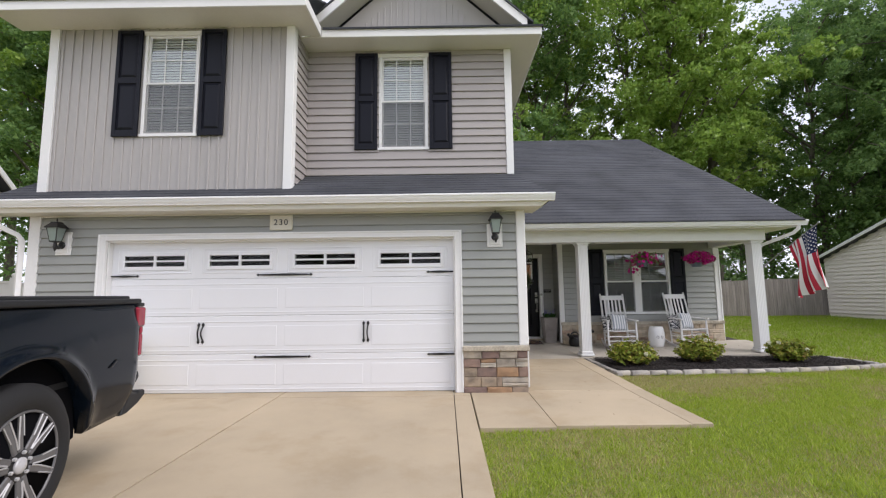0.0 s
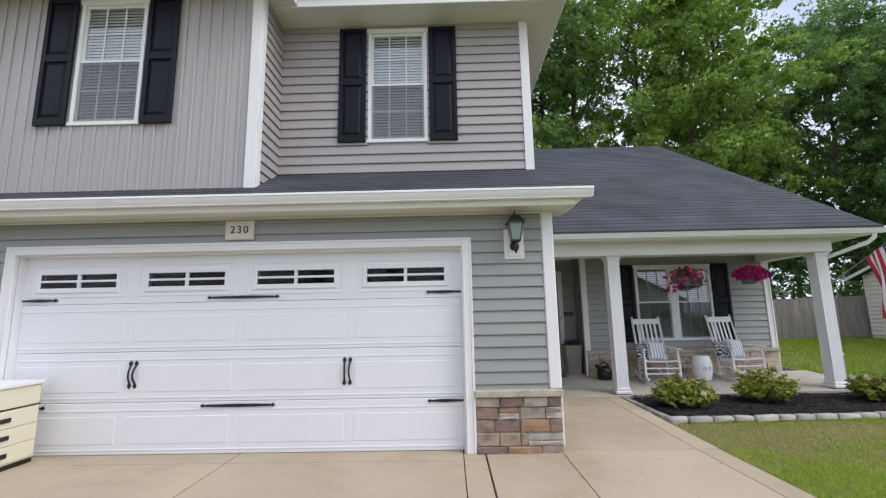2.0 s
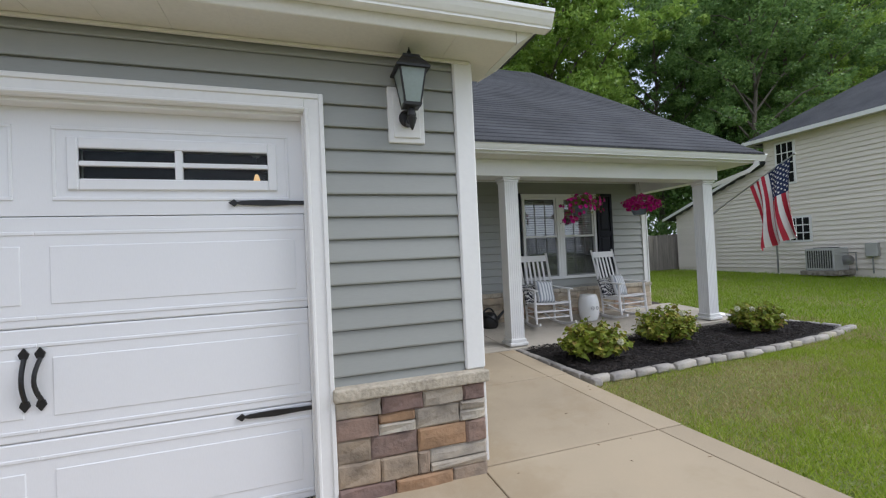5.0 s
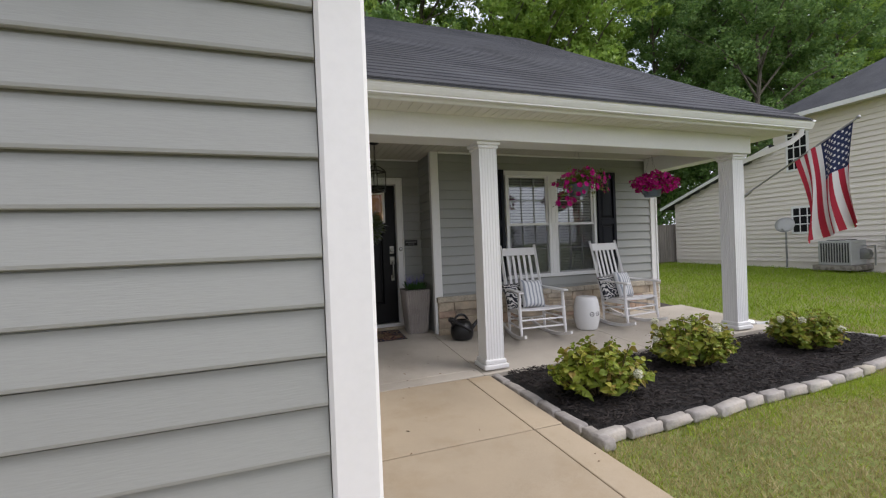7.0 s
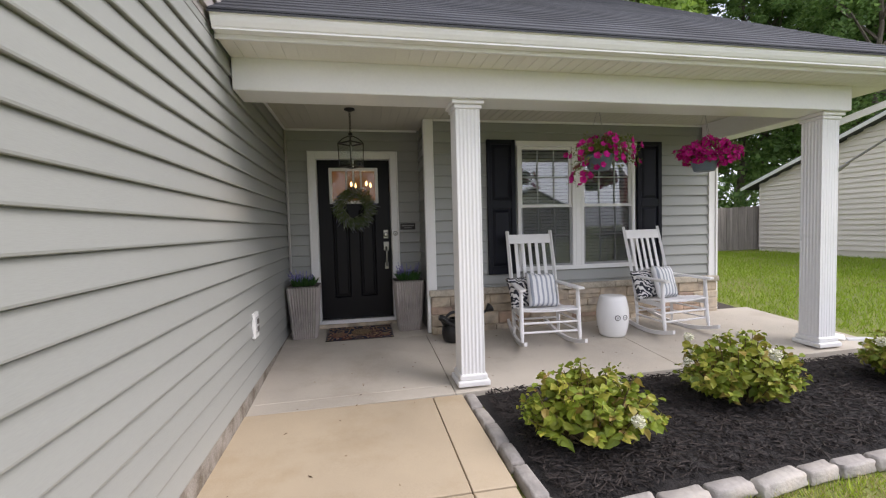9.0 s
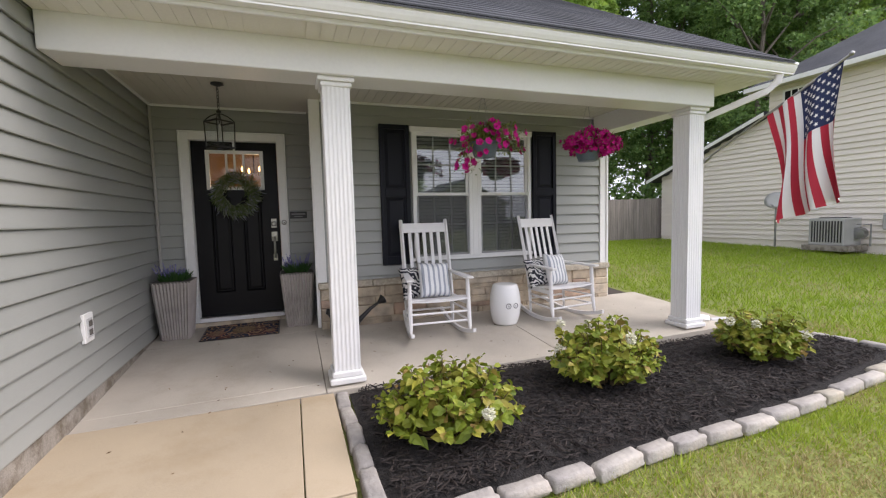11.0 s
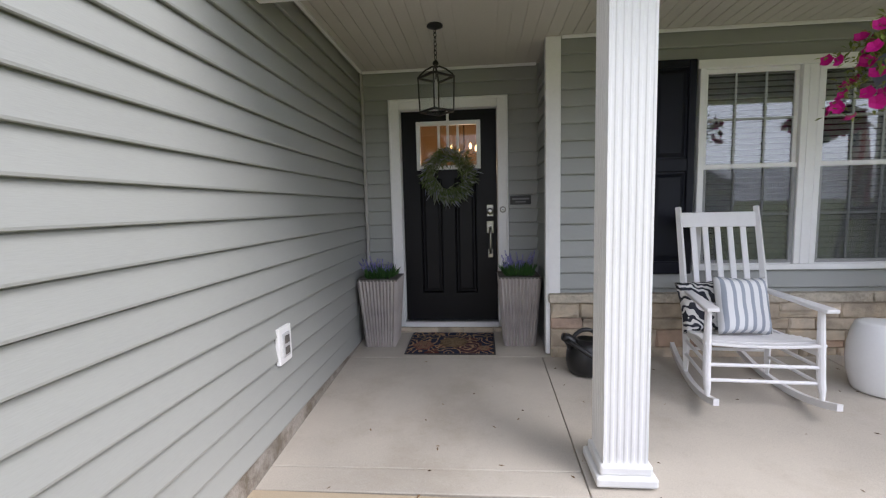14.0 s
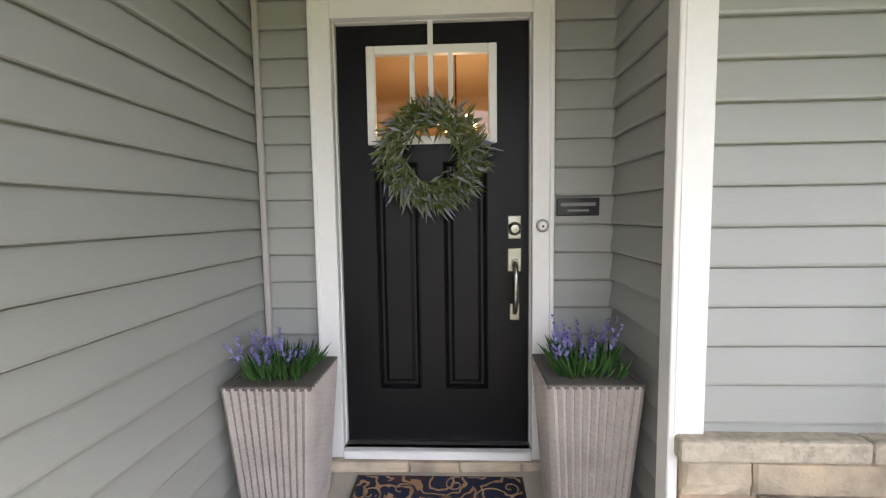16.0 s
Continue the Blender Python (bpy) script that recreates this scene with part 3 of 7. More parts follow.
def shingles(owner, u0, u1, edge, run, rise, n, inset=lambda k: (0, 0)):
    """Courses of shingles up a slope that starts at edge (y, z) and climbs by run and rise; each course is a thin wedge."""
    for i in range(n):
        a, b = i / n, (i + 1) / n
        l0, r0 = inset(a)
        l1, r1 = inset(b)
        y0, z0, y1, z1 = edge[0] + run * a, edge[1] + rise * a, edge[0] + run * b + 0.02, edge[1] + rise * b + 0.02 * rise / run
        t = 0.012
        yield poly([(u0 + l0, y0, z0), (u1 - r0, y0, z0), (u1 - r1, y1, z1), (u0 + l1, y1, z1), (u0 + l0, y0, z0 + t), (u1 - r0, y0, z0 + t), (u1 - r1, y1, z1 + 0.002), (u0 + l1, y1, z1 + 0.002)],
                   [(0, 1, 2, 3), (4, 5, 6, 7), (0, 1, 5, 4), (1, 2, 6, 5), (2, 3, 7, 6), (3, 0, 4, 7)])


def roof(name, label, u0, u1, edge, run, rise, n, inset=lambda k: (0, 0), parts=True):
    base = setting(name, poly([(u0, edge[0], edge[1] - 0.02), (u1, edge[0], edge[1] - 0.02), (u1 - inset(1)[1], edge[0] + run, edge[1] + rise - 0.02), (u0 + inset(1)[0], edge[0] + run, edge[1] + rise - 0.02),
                               (u0, edge[0], edge[1] - 0.006), (u1, edge[0], edge[1] - 0.006), (u1 - inset(1)[1], edge[0] + run, edge[1] + rise - 0.006), (u0 + inset(1)[0], edge[0] + run, edge[1] + rise - 0.006)],
                              [(0, 1, 2, 3), (4, 5, 6, 7), (0, 1, 5, 4), (1, 2, 6, 5), (2, 3, 7, 6), (3, 0, 4, 7)]), "shingle", label)
    for bm in shingles(base, u0, u1, edge, run, rise, n, inset):
        part("shingle_course", bm, "shingle", base)
    return base


roof("roof_garage_skirt", "dark grey asphalt shingle roof strip over the garage", -6.78, 1.66, (5.66, 2.965), 1.13, 0.63, 9, lambda k: (0, 0.42 * k))
setting("roof_skirt_side", poly([(1.66, 5.66, 2.95), (1.66, 6.35, 2.95), (1.25, 6.80, 3.59), (1.25, 6.35, 2.95)], [(0, 1, 2), (0, 1, 3), (1, 2, 3), (0, 2, 3)]), "shingle")

# ---- upper floor ----
WA = (-4.71, -3.83, 4.10, 5.81)
WB = (-1.058, -0.207, 4.07, 5.78)
wall_upper_1 = wall("wall_upper_1", "-y", 6.11, -6.2, -2.33, 3.0, 5.95, [WA], 0.16, "batten", "warm grey board and batten upper wall")
x = -6.05
while x < -2.5:
    holes = WA[0] - 0.02 < x < WA[1] + 0.02
    for z0, z1 in (((3.16, 4.06), (5.84, 5.89)) if holes else ((3.16, 5.89),)):
        part("batten", bev(bm_boxes((x - 0.017, x + 0.017, 6.092, 6.11, z0, z1)), 0.004), "batten", wall_upper_1)
    x += 0.152
wall_upper_2 = wall("wall_upper_2", "-y", 6.80, -2.33, 1.23, 3.3, 5.95, [WB], 0.16, "upsiding", "taupe lap-sided upper wall")
lap_siding(wall_upper_2, "-y", 6.80, -2.32, 1.14, 3.58, 5.86, [WB], 0.135, "upsiding", start=3.47)
wall_upper_3 = wall("wall_upper_3", "+x", -2.33, 6.11, 6.80, 3.1, 5.95, [], 0.12, "upsiding", "taupe lap-sided return wall")
lap_siding(wall_upper_3, "+x", -2.33, 6.12, 6.79, 3.2, 5.86, [], 0.135, "upsiding", start=3.20)
trim("corner_trim_4", (1.14, 1.262, 6.762, 6.80, 3.59, 5.86))
trim("corner_trim_5", (1.235, 1.265, 6.806, 6.92, 3.4, 5.86))
trim("corner_trim_6", (-2.435, -2.305, 6.072, 6.11, 3.19, 5.89))
trim("corner_trim_7", (-2.328, -2.30, 6.115, 6.22, 3.22, 5.89))
trim("corner_trim_8", (-6.25, -6.1, 6.072, 6.11, 3.19, 5.89))
setting("soffit_upper_1", bm_boxes((-6.75, -1.98, 5.60, 6.11, 5.89, 5.91)), "eave", "cream vinyl soffit")
setting("soffit_upper_2", bm_boxes((-2.33, 1.70, 6.37, 6.80, 5.862, 5.885)), "eave", "cream vinyl soffit")
setting("soffit_upper_3", bm_boxes((1.265, 1.70, 6.80, 15, 5.862, 5.885)), "eave", "cream vinyl soffit")
setting("soffit_upper_4", bm_boxes((-2.33, -1.98, 6.11, 6.37, 5.89, 5.91)), "eave")
trim("fascia_upper_1", (-6.8, -1.96, 5.57, 5.598, 5.87, 6.02))
trim("fascia_upper_2", (-1.985, -1.96, 5.60, 6.33, 5.87, 6.02))
trim("fascia_upper_3", (-1.96, 1.72, 6.34, 6.368, 5.85, 5.985))
trim("fascia_upper_4", (1.702, 1.73, 6.37, 15, 5.85, 5.985))
roof("roof_upper", "dark grey asphalt shingle main roof", -6.85, -1.93, (5.54, 6.03), 5.6, 3.2, 20)
roof("roof_upper_pent", "dark grey shingle strip under the gable", -1.93, 1.75, (6.31, 5.995), 0.5, 0.12, 3)
APEX, GSL = -0.35, 0.9
gable = setting("gable", poly([(-1.95, 6.82, 6.0), (1.25, 6.82, 6.0), (1.25, 6.82, 6.16), (APEX, 6.82, 7.6), (-1.95, 6.82, 6.16), (-1.95, 6.98, 6.0), (1.25, 6.98, 6.0), (1.25, 6.98, 6.16), (APEX, 6.98, 7.6), (-1.95, 6.98, 6.16)],
                               [(0, 1, 2, 3, 4), (5, 6, 7, 8, 9), (0, 1, 6, 5), (1, 2, 7, 6), (2, 3, 8, 7), (3, 4, 9, 8), (4, 0, 5, 9)]), "batten", "warm grey vertical-sided gable")
x = -1.85
while x < 1.2:
    part("batten", bev(bm_boxes((x - 0.014, x + 0.014, 6.804, 6.82, 6.08, 6.1 + max(0.03, (1.3 - abs(x - APEX)) * GSL))), 0.004), "batten", gable)
    x += 0.11
for s in (-1, 1):
    part("rake_board", prism([(0, 0), (1.85 * s, -1.85 * GSL), (1.85 * s, -1.85 * GSL + 0.17), (0, 0.17)], lambda u, a, b: (APEX + a, u, 7.66 + b), 6.40, 6.43), "white", gable)
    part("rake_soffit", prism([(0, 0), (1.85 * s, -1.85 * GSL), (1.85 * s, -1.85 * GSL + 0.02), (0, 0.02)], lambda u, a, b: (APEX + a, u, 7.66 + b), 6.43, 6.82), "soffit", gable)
    part("gable_roof", prism([(0, 0), (1.95 * s, -1.95 * GSL), (1.95 * s, -1.95 * GSL + 0.03), (0, 0.03)], lambda u, a, b: (APEX + a, u, 7.84 + b), 6.38, 12), "shingle", gable)
setting("wall_back", bm_boxes((-6.2, 7.0, 15.0, 15.16, 0, 5.9)), "siding")

# ---- porch and living room front ----
WP = (4.11, 5.755, 1.03, 2.62)
wall_living = wall("wall_living", "-y", 10.55, 2.975, 7.0, 0.0, 3.0, [WP], 0.16, "siding", "grey lap-sided front wall under the porch")
lap_siding(wall_living, "-y", 10.55, 3.05, 6.91, 0.82, 2.885, [(4.02, 5.85, 0.99, 2.66)], 0.135, start=0.72)
DO = (1.62, 2.58, 0.3, 2.52)
wall_entry = wall("wall_entry", "-y", 11.17, 1.23, 2.975, 0.0, 3.0, [DO], 0.16, "siding", "grey lap-sided entry wall")
lap_siding(wall_entry, "-y", 11.17, 1.274, 2.965, 0.315, 2.885, [(1.53, 2.66, 0, 2.6)], 0.135, start=0.315)
wall_alcove = wall("wall_alcove", "-x", 2.975, 10.55, 11.17, 0.0, 3.0, [], 0.14, "siding", "grey lap-sided alcove wall")
lap_siding(wall_alcove, "-x", 2.975, 10.60, 11.145, 0.315, 2.885, [], 0.135, start=0.315)
wall_right = wall("wall_right", "+x", 7.0, 10.55, 15.1, 0.0, 3.3, [], 0.16, "siding", "grey lap-sided end wall of the house")
trim("corner_trim_9", (2.952, 3.055, 10.512, 10.55, 0.822, 2.885))
trim("corner_trim_10", (2.936, 2.973, 10.515, 10.60, 0.30, 2.885))
trim("corner_trim_11", (6.90, 7.02, 10.512, 10.55, 0.82, 2.885))
trim("corner_trim_12", (7.0, 7.035, 10.5, 10.65, 0.2, 2.885))
setting("corner_trim_13", bev(bm_boxes((1.259, 1.283, 11.112, 11.142, 0.32, 2.86)), 0.004), "batten", "grey inside corner post")

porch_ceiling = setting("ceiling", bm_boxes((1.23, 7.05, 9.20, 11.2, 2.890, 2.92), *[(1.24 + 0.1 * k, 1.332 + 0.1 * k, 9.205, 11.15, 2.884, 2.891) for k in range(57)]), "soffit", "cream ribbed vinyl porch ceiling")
trim("beam_front", (1.262, 7.03, 8.88, 9.20, 2.645, 2.899), w=0.006, label="white boxed porch beam")
trim("beam_right", (6.77, 7.02, 9.205, 10.50, 2.645, 2.885), w=0.006, label="white boxed porch beam")
trim("ceiling_trim_1", (1.28, 2.94, 11.115, 11.138, 2.86, 2.885), (1.262, 1.285, 9.21, 11.11, 2.86, 2.885), (3.06, 6.79, 10.498, 10.52, 2.86, 2.885))
setting("soffit_porch", bm_boxes((1.262, 7.50, 8.58, 8.878, 2.886, 2.90), *[(1.266 + 0.1 * k, 1.358 + 0.1 * k, 8.585, 8.875, 2.881, 2.887) for k in range(62)]), "eave", "cream vinyl soffit")
setting("soffit_porch_end", bm_boxes((7.032, 7.50, 8.88, 15, 2.881, 2.90)), "eave", "cream vinyl soffit")
trim("fascia_porch", (1.25, 7.52, 8.555, 8.578, 2.878, 3.0))
gutter("rain_gutter", 1.26, 7.63, 8.553, 2.908)
roof("roof_porch", "dark grey asphalt shingle porch roof", 1.25, 7.56, (8.43, 3.012), 7.0, 4.34, 44, lambda k: (0, 0.07 * k))
trim("rake_porch", (7.52, 7.55, 8.56, 8.579, 2.87, 3.0))
setting("rake_board", prism([(8.58, 2.88), (15.45, 7.16), (15.45, 7.32), (8.58, 3.04)], lambda u, a, b: (u - 0.01 * (a - 8.58), a, b), 7.52, 7.552), "white", "white rake board")


def porch_post(at):
    p = thing("porch_post", "white fluted square porch post", "post", at, 0, "porch posts")
    h = 2.645 - at[2]
    part("base", bev(merge(bm_boxes((-0.145, 0.145, -0.145, 0.145, 0, 0.05)), bm_boxes((-0.125, 0.125, -0.125, 0.125, 0.05, 0.10))), 0.012, 2), "white", p)
    n, a, d = 6, 0.105, 0.003
    out = []
    for k in range(4):
        c, s = math.cos(k * math.pi / 2), math.sin(k * math.pi / 2)
        line = [(-a, -a)]
        for i in range(n):
            u = -a + 0.022 + i * (2 * a - 0.044) / (n - 1) * 1.0
            line += [(u - 0.011, -a), (u - 0.006, -a + d), (u + 0.006, -a + d), (u + 0.011, -a)]
        out += [(c * px - s * py, s * px + c * py) for px, py in line]
    part("shaft", prism(out, lambda u, px, py: (px, py, u), 0.10, h - 0.07), "white", p)
    part("capital", bev(merge(bm_boxes((-0.12, 0.12, -0.12, 0.12, h - 0.07, h - 0.035)), bm_boxes((-0.14, 0.14, -0.14, 0.14, h - 0.035, h))), 0.008, 2), "white", p)
    return p


porch_post((3.08, 9.06, pz(9.06, 3.08) + 0.006))
porch_post((6.875, 9.06, pz(9.06, 6.875) + 0.006))


# ---- windows and shutters ----
def window(name, y, x0, x1, z0, z1, units=1, label=""):
    """A double-hung window in a wall that faces the street, with grilles, blinds and a room box behind, coloured dark
    as if unlit.
    """
    w = setting(name, bev(bm_boxes((x0 - 0.02, x1 + 0.02, y - 0.005, y + 0.06, z0 - 0.025, z0 + 0.02)), 0.003), "white", label)
    gap = 0.07 if units == 2 else 0.0
    wid = (x1 - x0 - gap) / units
    if gap:
        part("mullion", bev(bm_boxes((x0 + wid, x0 + wid + gap, y, y + 0.07, z0 + 0.02, z1 - 0.045)), 0.004), "white", w)
    part("head", bev(bm_boxes((x0 - 0.02, x1 + 0.02, y - 0.005, y + 0.07, z1 - 0.045, z1 + 0.02)), 0.003), "white", w)
    for k in range(units):
        a, b = x0 + k * (wid + gap), x0 + k * (wid + gap) + wid
        for c in (a, b - 0.045):
            part("jamb", bev(bm_boxes((c, c + 0.045, y + 0.001, y + 0.07, z0 + 0.02, z1 - 0.045)), 0.003), "white", w)
        zm = (z0 + z1) / 2
        for s0, s1, off in ((z0 + 0.02, zm + 0.02, 0.03), (zm - 0.02, z1 - 0.045, 0.045)):
            sash = part("sash", bev(bm_boxes(*[(a + 0.045, b - 0.045, y + off - 0.012, y + off + 0.012, q, q + 0.035) for q in (s0, s1 - 0.035)],
                                             *[(q, q + 0.03, y + off - 0.012, y + off + 0.012, s0 + 0.035, s1 - 0.035) for q in (a + 0.045, b - 0.075)]), 0.003), "white", w)
            for i in (1, 2):
                c = a + 0.06 + i * (wid - 0.12) / 3
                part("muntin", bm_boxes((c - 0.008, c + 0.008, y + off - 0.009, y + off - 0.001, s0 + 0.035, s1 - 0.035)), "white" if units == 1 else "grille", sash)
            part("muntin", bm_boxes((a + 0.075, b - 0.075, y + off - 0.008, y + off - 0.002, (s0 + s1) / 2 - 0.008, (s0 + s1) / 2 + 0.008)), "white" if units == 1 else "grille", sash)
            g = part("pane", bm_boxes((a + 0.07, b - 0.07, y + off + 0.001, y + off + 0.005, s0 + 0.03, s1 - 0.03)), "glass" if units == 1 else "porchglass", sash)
            g.visible_shadow = False
            if off < 0.04:
                part("insect_screen", bm_boxes((a + 0.05, b - 0.05, y + 0.010, y + 0.0115, s0 + 0.01, s1 - 0.04)), "screen", sash, "grey insect screen over the lower sash").visible_shadow = False
        z = z1 - 0.07
        i = 0
        while z > z0 + 0.03:
            bm = bm_boxes((a + 0.05, b - 0.05, -0.024, 0.024, -0.0015, 0.0015))
            part("blind_slat", moved(bm, pose(0, y + (0.082 if units == 1 else 0.095), z, 62 if units == 1 else 48)), "blind", w)
            z -= 0.044
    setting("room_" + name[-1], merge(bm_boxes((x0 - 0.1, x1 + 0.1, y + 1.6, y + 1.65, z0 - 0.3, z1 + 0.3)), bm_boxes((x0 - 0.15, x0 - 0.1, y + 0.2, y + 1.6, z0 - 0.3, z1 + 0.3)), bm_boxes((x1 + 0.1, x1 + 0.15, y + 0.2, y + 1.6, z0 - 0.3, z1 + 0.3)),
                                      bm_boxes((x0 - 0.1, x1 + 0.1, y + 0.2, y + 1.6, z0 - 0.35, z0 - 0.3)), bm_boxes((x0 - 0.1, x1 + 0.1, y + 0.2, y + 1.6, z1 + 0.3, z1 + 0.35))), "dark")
    return w


window("window_1", 6.085, *WA, 1, "white double-hung window with closed blinds")
window("window_2", 6.775, *WB, 1, "white double-hung window with closed blinds")
window("window_3", 10.50, *WP, 2, "twin white double-hung porch window with blinds")


def shutter(x0, x1, y, z0, z1):
    s = thing("window_shutter", "navy black raised-panel shutter beside a white window", "shutter", (x0, y, z0), 0, "window shutters")
    w, h, f = x1 - x0, z1 - z0, 0.055
    mid = h * 0.52
    part("frame", bev(bm_boxes((0, f, 0, 0.034, 0, h), (w - f, w, 0, 0.034, 0, h), (f, w - f, 0.001, 0.034, 0, 0.10), (f, w - f, 0.001, 0.034, h - f, h), (f, w - f, 0.001, 0.034, mid - 0.05, mid + 0.05)), 0.004), "shutter", s)
    for a, b in ((0.10, mid - 0.05), (mid + 0.05, h - f)):
        bm = bm_boxes((f, w - f, 0.022, 0.034, a, b))
        field = bm_boxes((f + 0.012, w - f - 0.012, 0.006, 0.024, a + 0.012, b - 0.012))
        for v in field.verts:
            if v.co.y < 0.01:
                v.co.x += 0.035 if v.co.x < w / 2 else -0.035
                v.co.z += 0.035 if v.co.z < (a + b) / 2 else -0.035
        part("panel", merge(bm, field), "shutter", s)
    for zz in (0.05, h - 0.03, mid):
        for xx in (0.02, w - 0.02):
            part("screw", moved(lathe([(0.006, 0), (0.005, 0.004), (0.001, 0.005)], 8), pose(xx, 0.0, zz, 90)), "shutter", s)
    return s


for a, b, y, z0, z1 in ((-5.15, -4.745, 6.057, 4.075, 5.84), (-3.795, -3.395, 6.057, 4.075, 5.84), (-1.475, -1.085, 6.742, 4.05, 5.80), (-0.18, 0.215, 6.742, 4.05, 5.80), (3.715, 4.08, 10.49, 0.98, 2.65), (5.785, 6.15, 10.49, 0.98, 2.65)):
    shutter(a, b, y, z0, z1)


# ---- garage door ----
def garage_door():
    d = thing("garage_door", "white steel sectional garage door, closed, with black straps", "garage door", (-2.425, 6.14, 0.14))
    X0, X1, H = -2.61, 2.61, 2.26
    n, hs, cw = 4, 2.26 / 4, 5.22 / 4
    for i in range(4):
        a, b = i * hs + 0.002, (i + 1) * hs - 0.002
        if i < 3:
            sec = part("door_section", bev(bm_boxes((X0, X1, 0, 0.045, a, b)), 0.007), "gdoor", d)
        else:
            holes = [(X0 + k * cw + 0.195, X0 + (k + 1) * cw - 0.195, 1.89, 2.05) for k in range(4)]
            sec = part("door_section", merge(*[bm_boxes((c[0], c[1], 0, 0.045, c[2], c[3])) for c in cells(X0, X1, a, b, holes)]), "gdoor", d)
        for k in range(4):
            l, r = X0 + k * cw + 0.06, X0 + (k + 1) * cw - 0.06
            if i < 3:
                lo, hi = a + 0.115, b - 0.15
                part("raised_panel", bev(bm_boxes((l, r, -0.0045, 0.004, lo, hi)), 0.0042, 2), "gdoor", sec)
                part("rib", bev(bm_boxes((l - 0.06, r + 0.06, -0.005, 0.002, hi + 0.055, hi + 0.075)), 0.004), "gdoor", sec)
                part("rib", bev(bm_boxes((l - 0.06, r + 0.06, -0.005, 0.002, lo - 0.075, lo - 0.055)), 0.004), "gdoor", sec)
            else:
                h = holes[k]
                l, r = h[0], h[1]
                win = part("door_window", bev(bm_boxes((l - 0.05, l, -0.016, 0.03, 1.83, 2.11), (r, r + 0.05, -0.016, 0.03, 1.83, 2.11), (l, r, -0.0155, 0.03, 2.05, 2.11), (l, r, -0.0155, 0.03, 1.83, 1.89)), 0.006), "gdoor", d)
                part("moulding", bev(bm_boxes((l - 0.115, r + 0.115, -0.007, 0.002, 2.145, 2.165), (l - 0.115, r + 0.115, -0.007, 0.002, 1.775, 1.795), (l - 0.115, l - 0.098, -0.006, 0.002, 1.795, 2.145), (r + 0.098, r + 0.115, -0.006, 0.002, 1.795, 2.145)), 0.003), "gdoor", win)
                m = (l + r) / 2
                part("window_bar", bev(bm_boxes((m - 0.018, m + 0.018, -0.012, 0.02, 1.89, 2.05), (l, m - 0.018, -0.011, 0.02, 1.958, 1.984), (m + 0.018, r, -0.011, 0.02, 1.958, 1.984)), 0.003), "gdoor", win)
                g = part("pane", bm_boxes((l - 0.01, r + 0.01, 0.021, 0.025, 1.88, 2.06)), "garageglass", win)
                g.visible_shadow = False
    part("bottom_seal", bm_boxes((X0, X1, 0.005, 0.04, -0.02, 0.001)), "rubber", d)

    def strap(x0, x1, z, tips):
        pts = []
        hw = 0.014
        m = (x0 + x1) / 2
        top = [(x0, hw * 0.6)] if not tips[0] else [(x0, 0.0), (x0 + 0.03, 0.021), (x0 + 0.045, 0.006)]
        top += [(x0 + 0.07, hw * 0.8), (m, hw * 1.25), (x1 - 0.07, hw * 0.8)]
        top += [(x1 - 0.045, 0.006), (x1 - 0.03, 0.021), (x1, 0.0)] if tips[1] else [(x1, hw * 0.8)]
        out = top + [(u, -v) for u, v in reversed(top) if v > 0]
        part("strap", prism(out, lambda y, u, v: (u, y, z + v), -0.017, -0.004), "iron", d, "black iron decorative strap")

    for z in (1.745, 0.52):
        strap(X0 + 0.0, X0 + 0.43, z, (0, 1))
        strap(-0.39, 0.47, z, (1, 1))
        strap(X1 - 0.41, X1, z + 0.015, (1, 0))
    for c in (-1.20, 1.285):
        for s in (-0.033, 0.033):
            zs = [0.745, 0.80, 0.88, 0.95, 1.0]
            pull = part("pull_handle", tube([(c + s - math.copysign(0.008, s) * math.sin(k / 8 * math.pi), -0.006 - 0.045 * math.sin(math.pi * k / 8), 0.77 + 0.21 * k / 8) for k in range(9)], 0.011, 6), "iron", d, "black iron pull handle")
            for z, sg in ((0.77, -1), (0.98, 1)):
                part("spear_tip", prism([(-0.014, 0), (-0.022, 0.025 * sg), (0, 0.055 * sg), (0.022, 0.025 * sg), (0.014, 0)], lambda y, u, v, z=z: (c + s + u, y, z + v), -0.012, -0.002), "iron", pull)
    return d


garage_door()


def text_mesh(body, size, depth=0.004):
    cu = bpy.data.curves.new("digits", "FONT")
    cu.body, cu.size, cu.extrude, cu.align_x, cu.align_y = body, size, depth, "CENTER", "CENTER"
    cu.space_character = 1.25
    ob = bpy.data.objects.new("digits", cu)
    scene.collection.objects.link(ob)
    bpy.context.view_layer.update()
    me = bpy.data.meshes.new_from_object(ob)
    bm = bmesh.new()
    bm.from_mesh(me)
    bpy.data.objects.remove(ob)
    bpy.data.meshes.remove(me)
    return bm


plate = thing("house_number_plaque", "cream house number plaque with black digits on grey siding", "house number", (-2.412, 6.02, 2.665))
part("plate", bev(bm_boxes((-0.17, 0.17, -0.02, 0.01, -0.115, 0.115)), 0.006, 2), "plaque", plate)
part("rim", bev(bm_boxes((-0.155, 0.155, -0.026, -0.018, 0.09, 0.10), (-0.155, 0.155, -0.026, -0.018, -0.10, -0.09), (-0.155, -0.145, -0.025, -0.018, -0.09, 0.09), (0.145, 0.155, -0.025, -0.018, -0.09, 0.09)), 0.002), "plaque", plate)
part("digits", moved(text_mesh("230", 0.125), pose(0, -0.024, 0.0, 90)), "digit", plate, "dark grey digits 230")


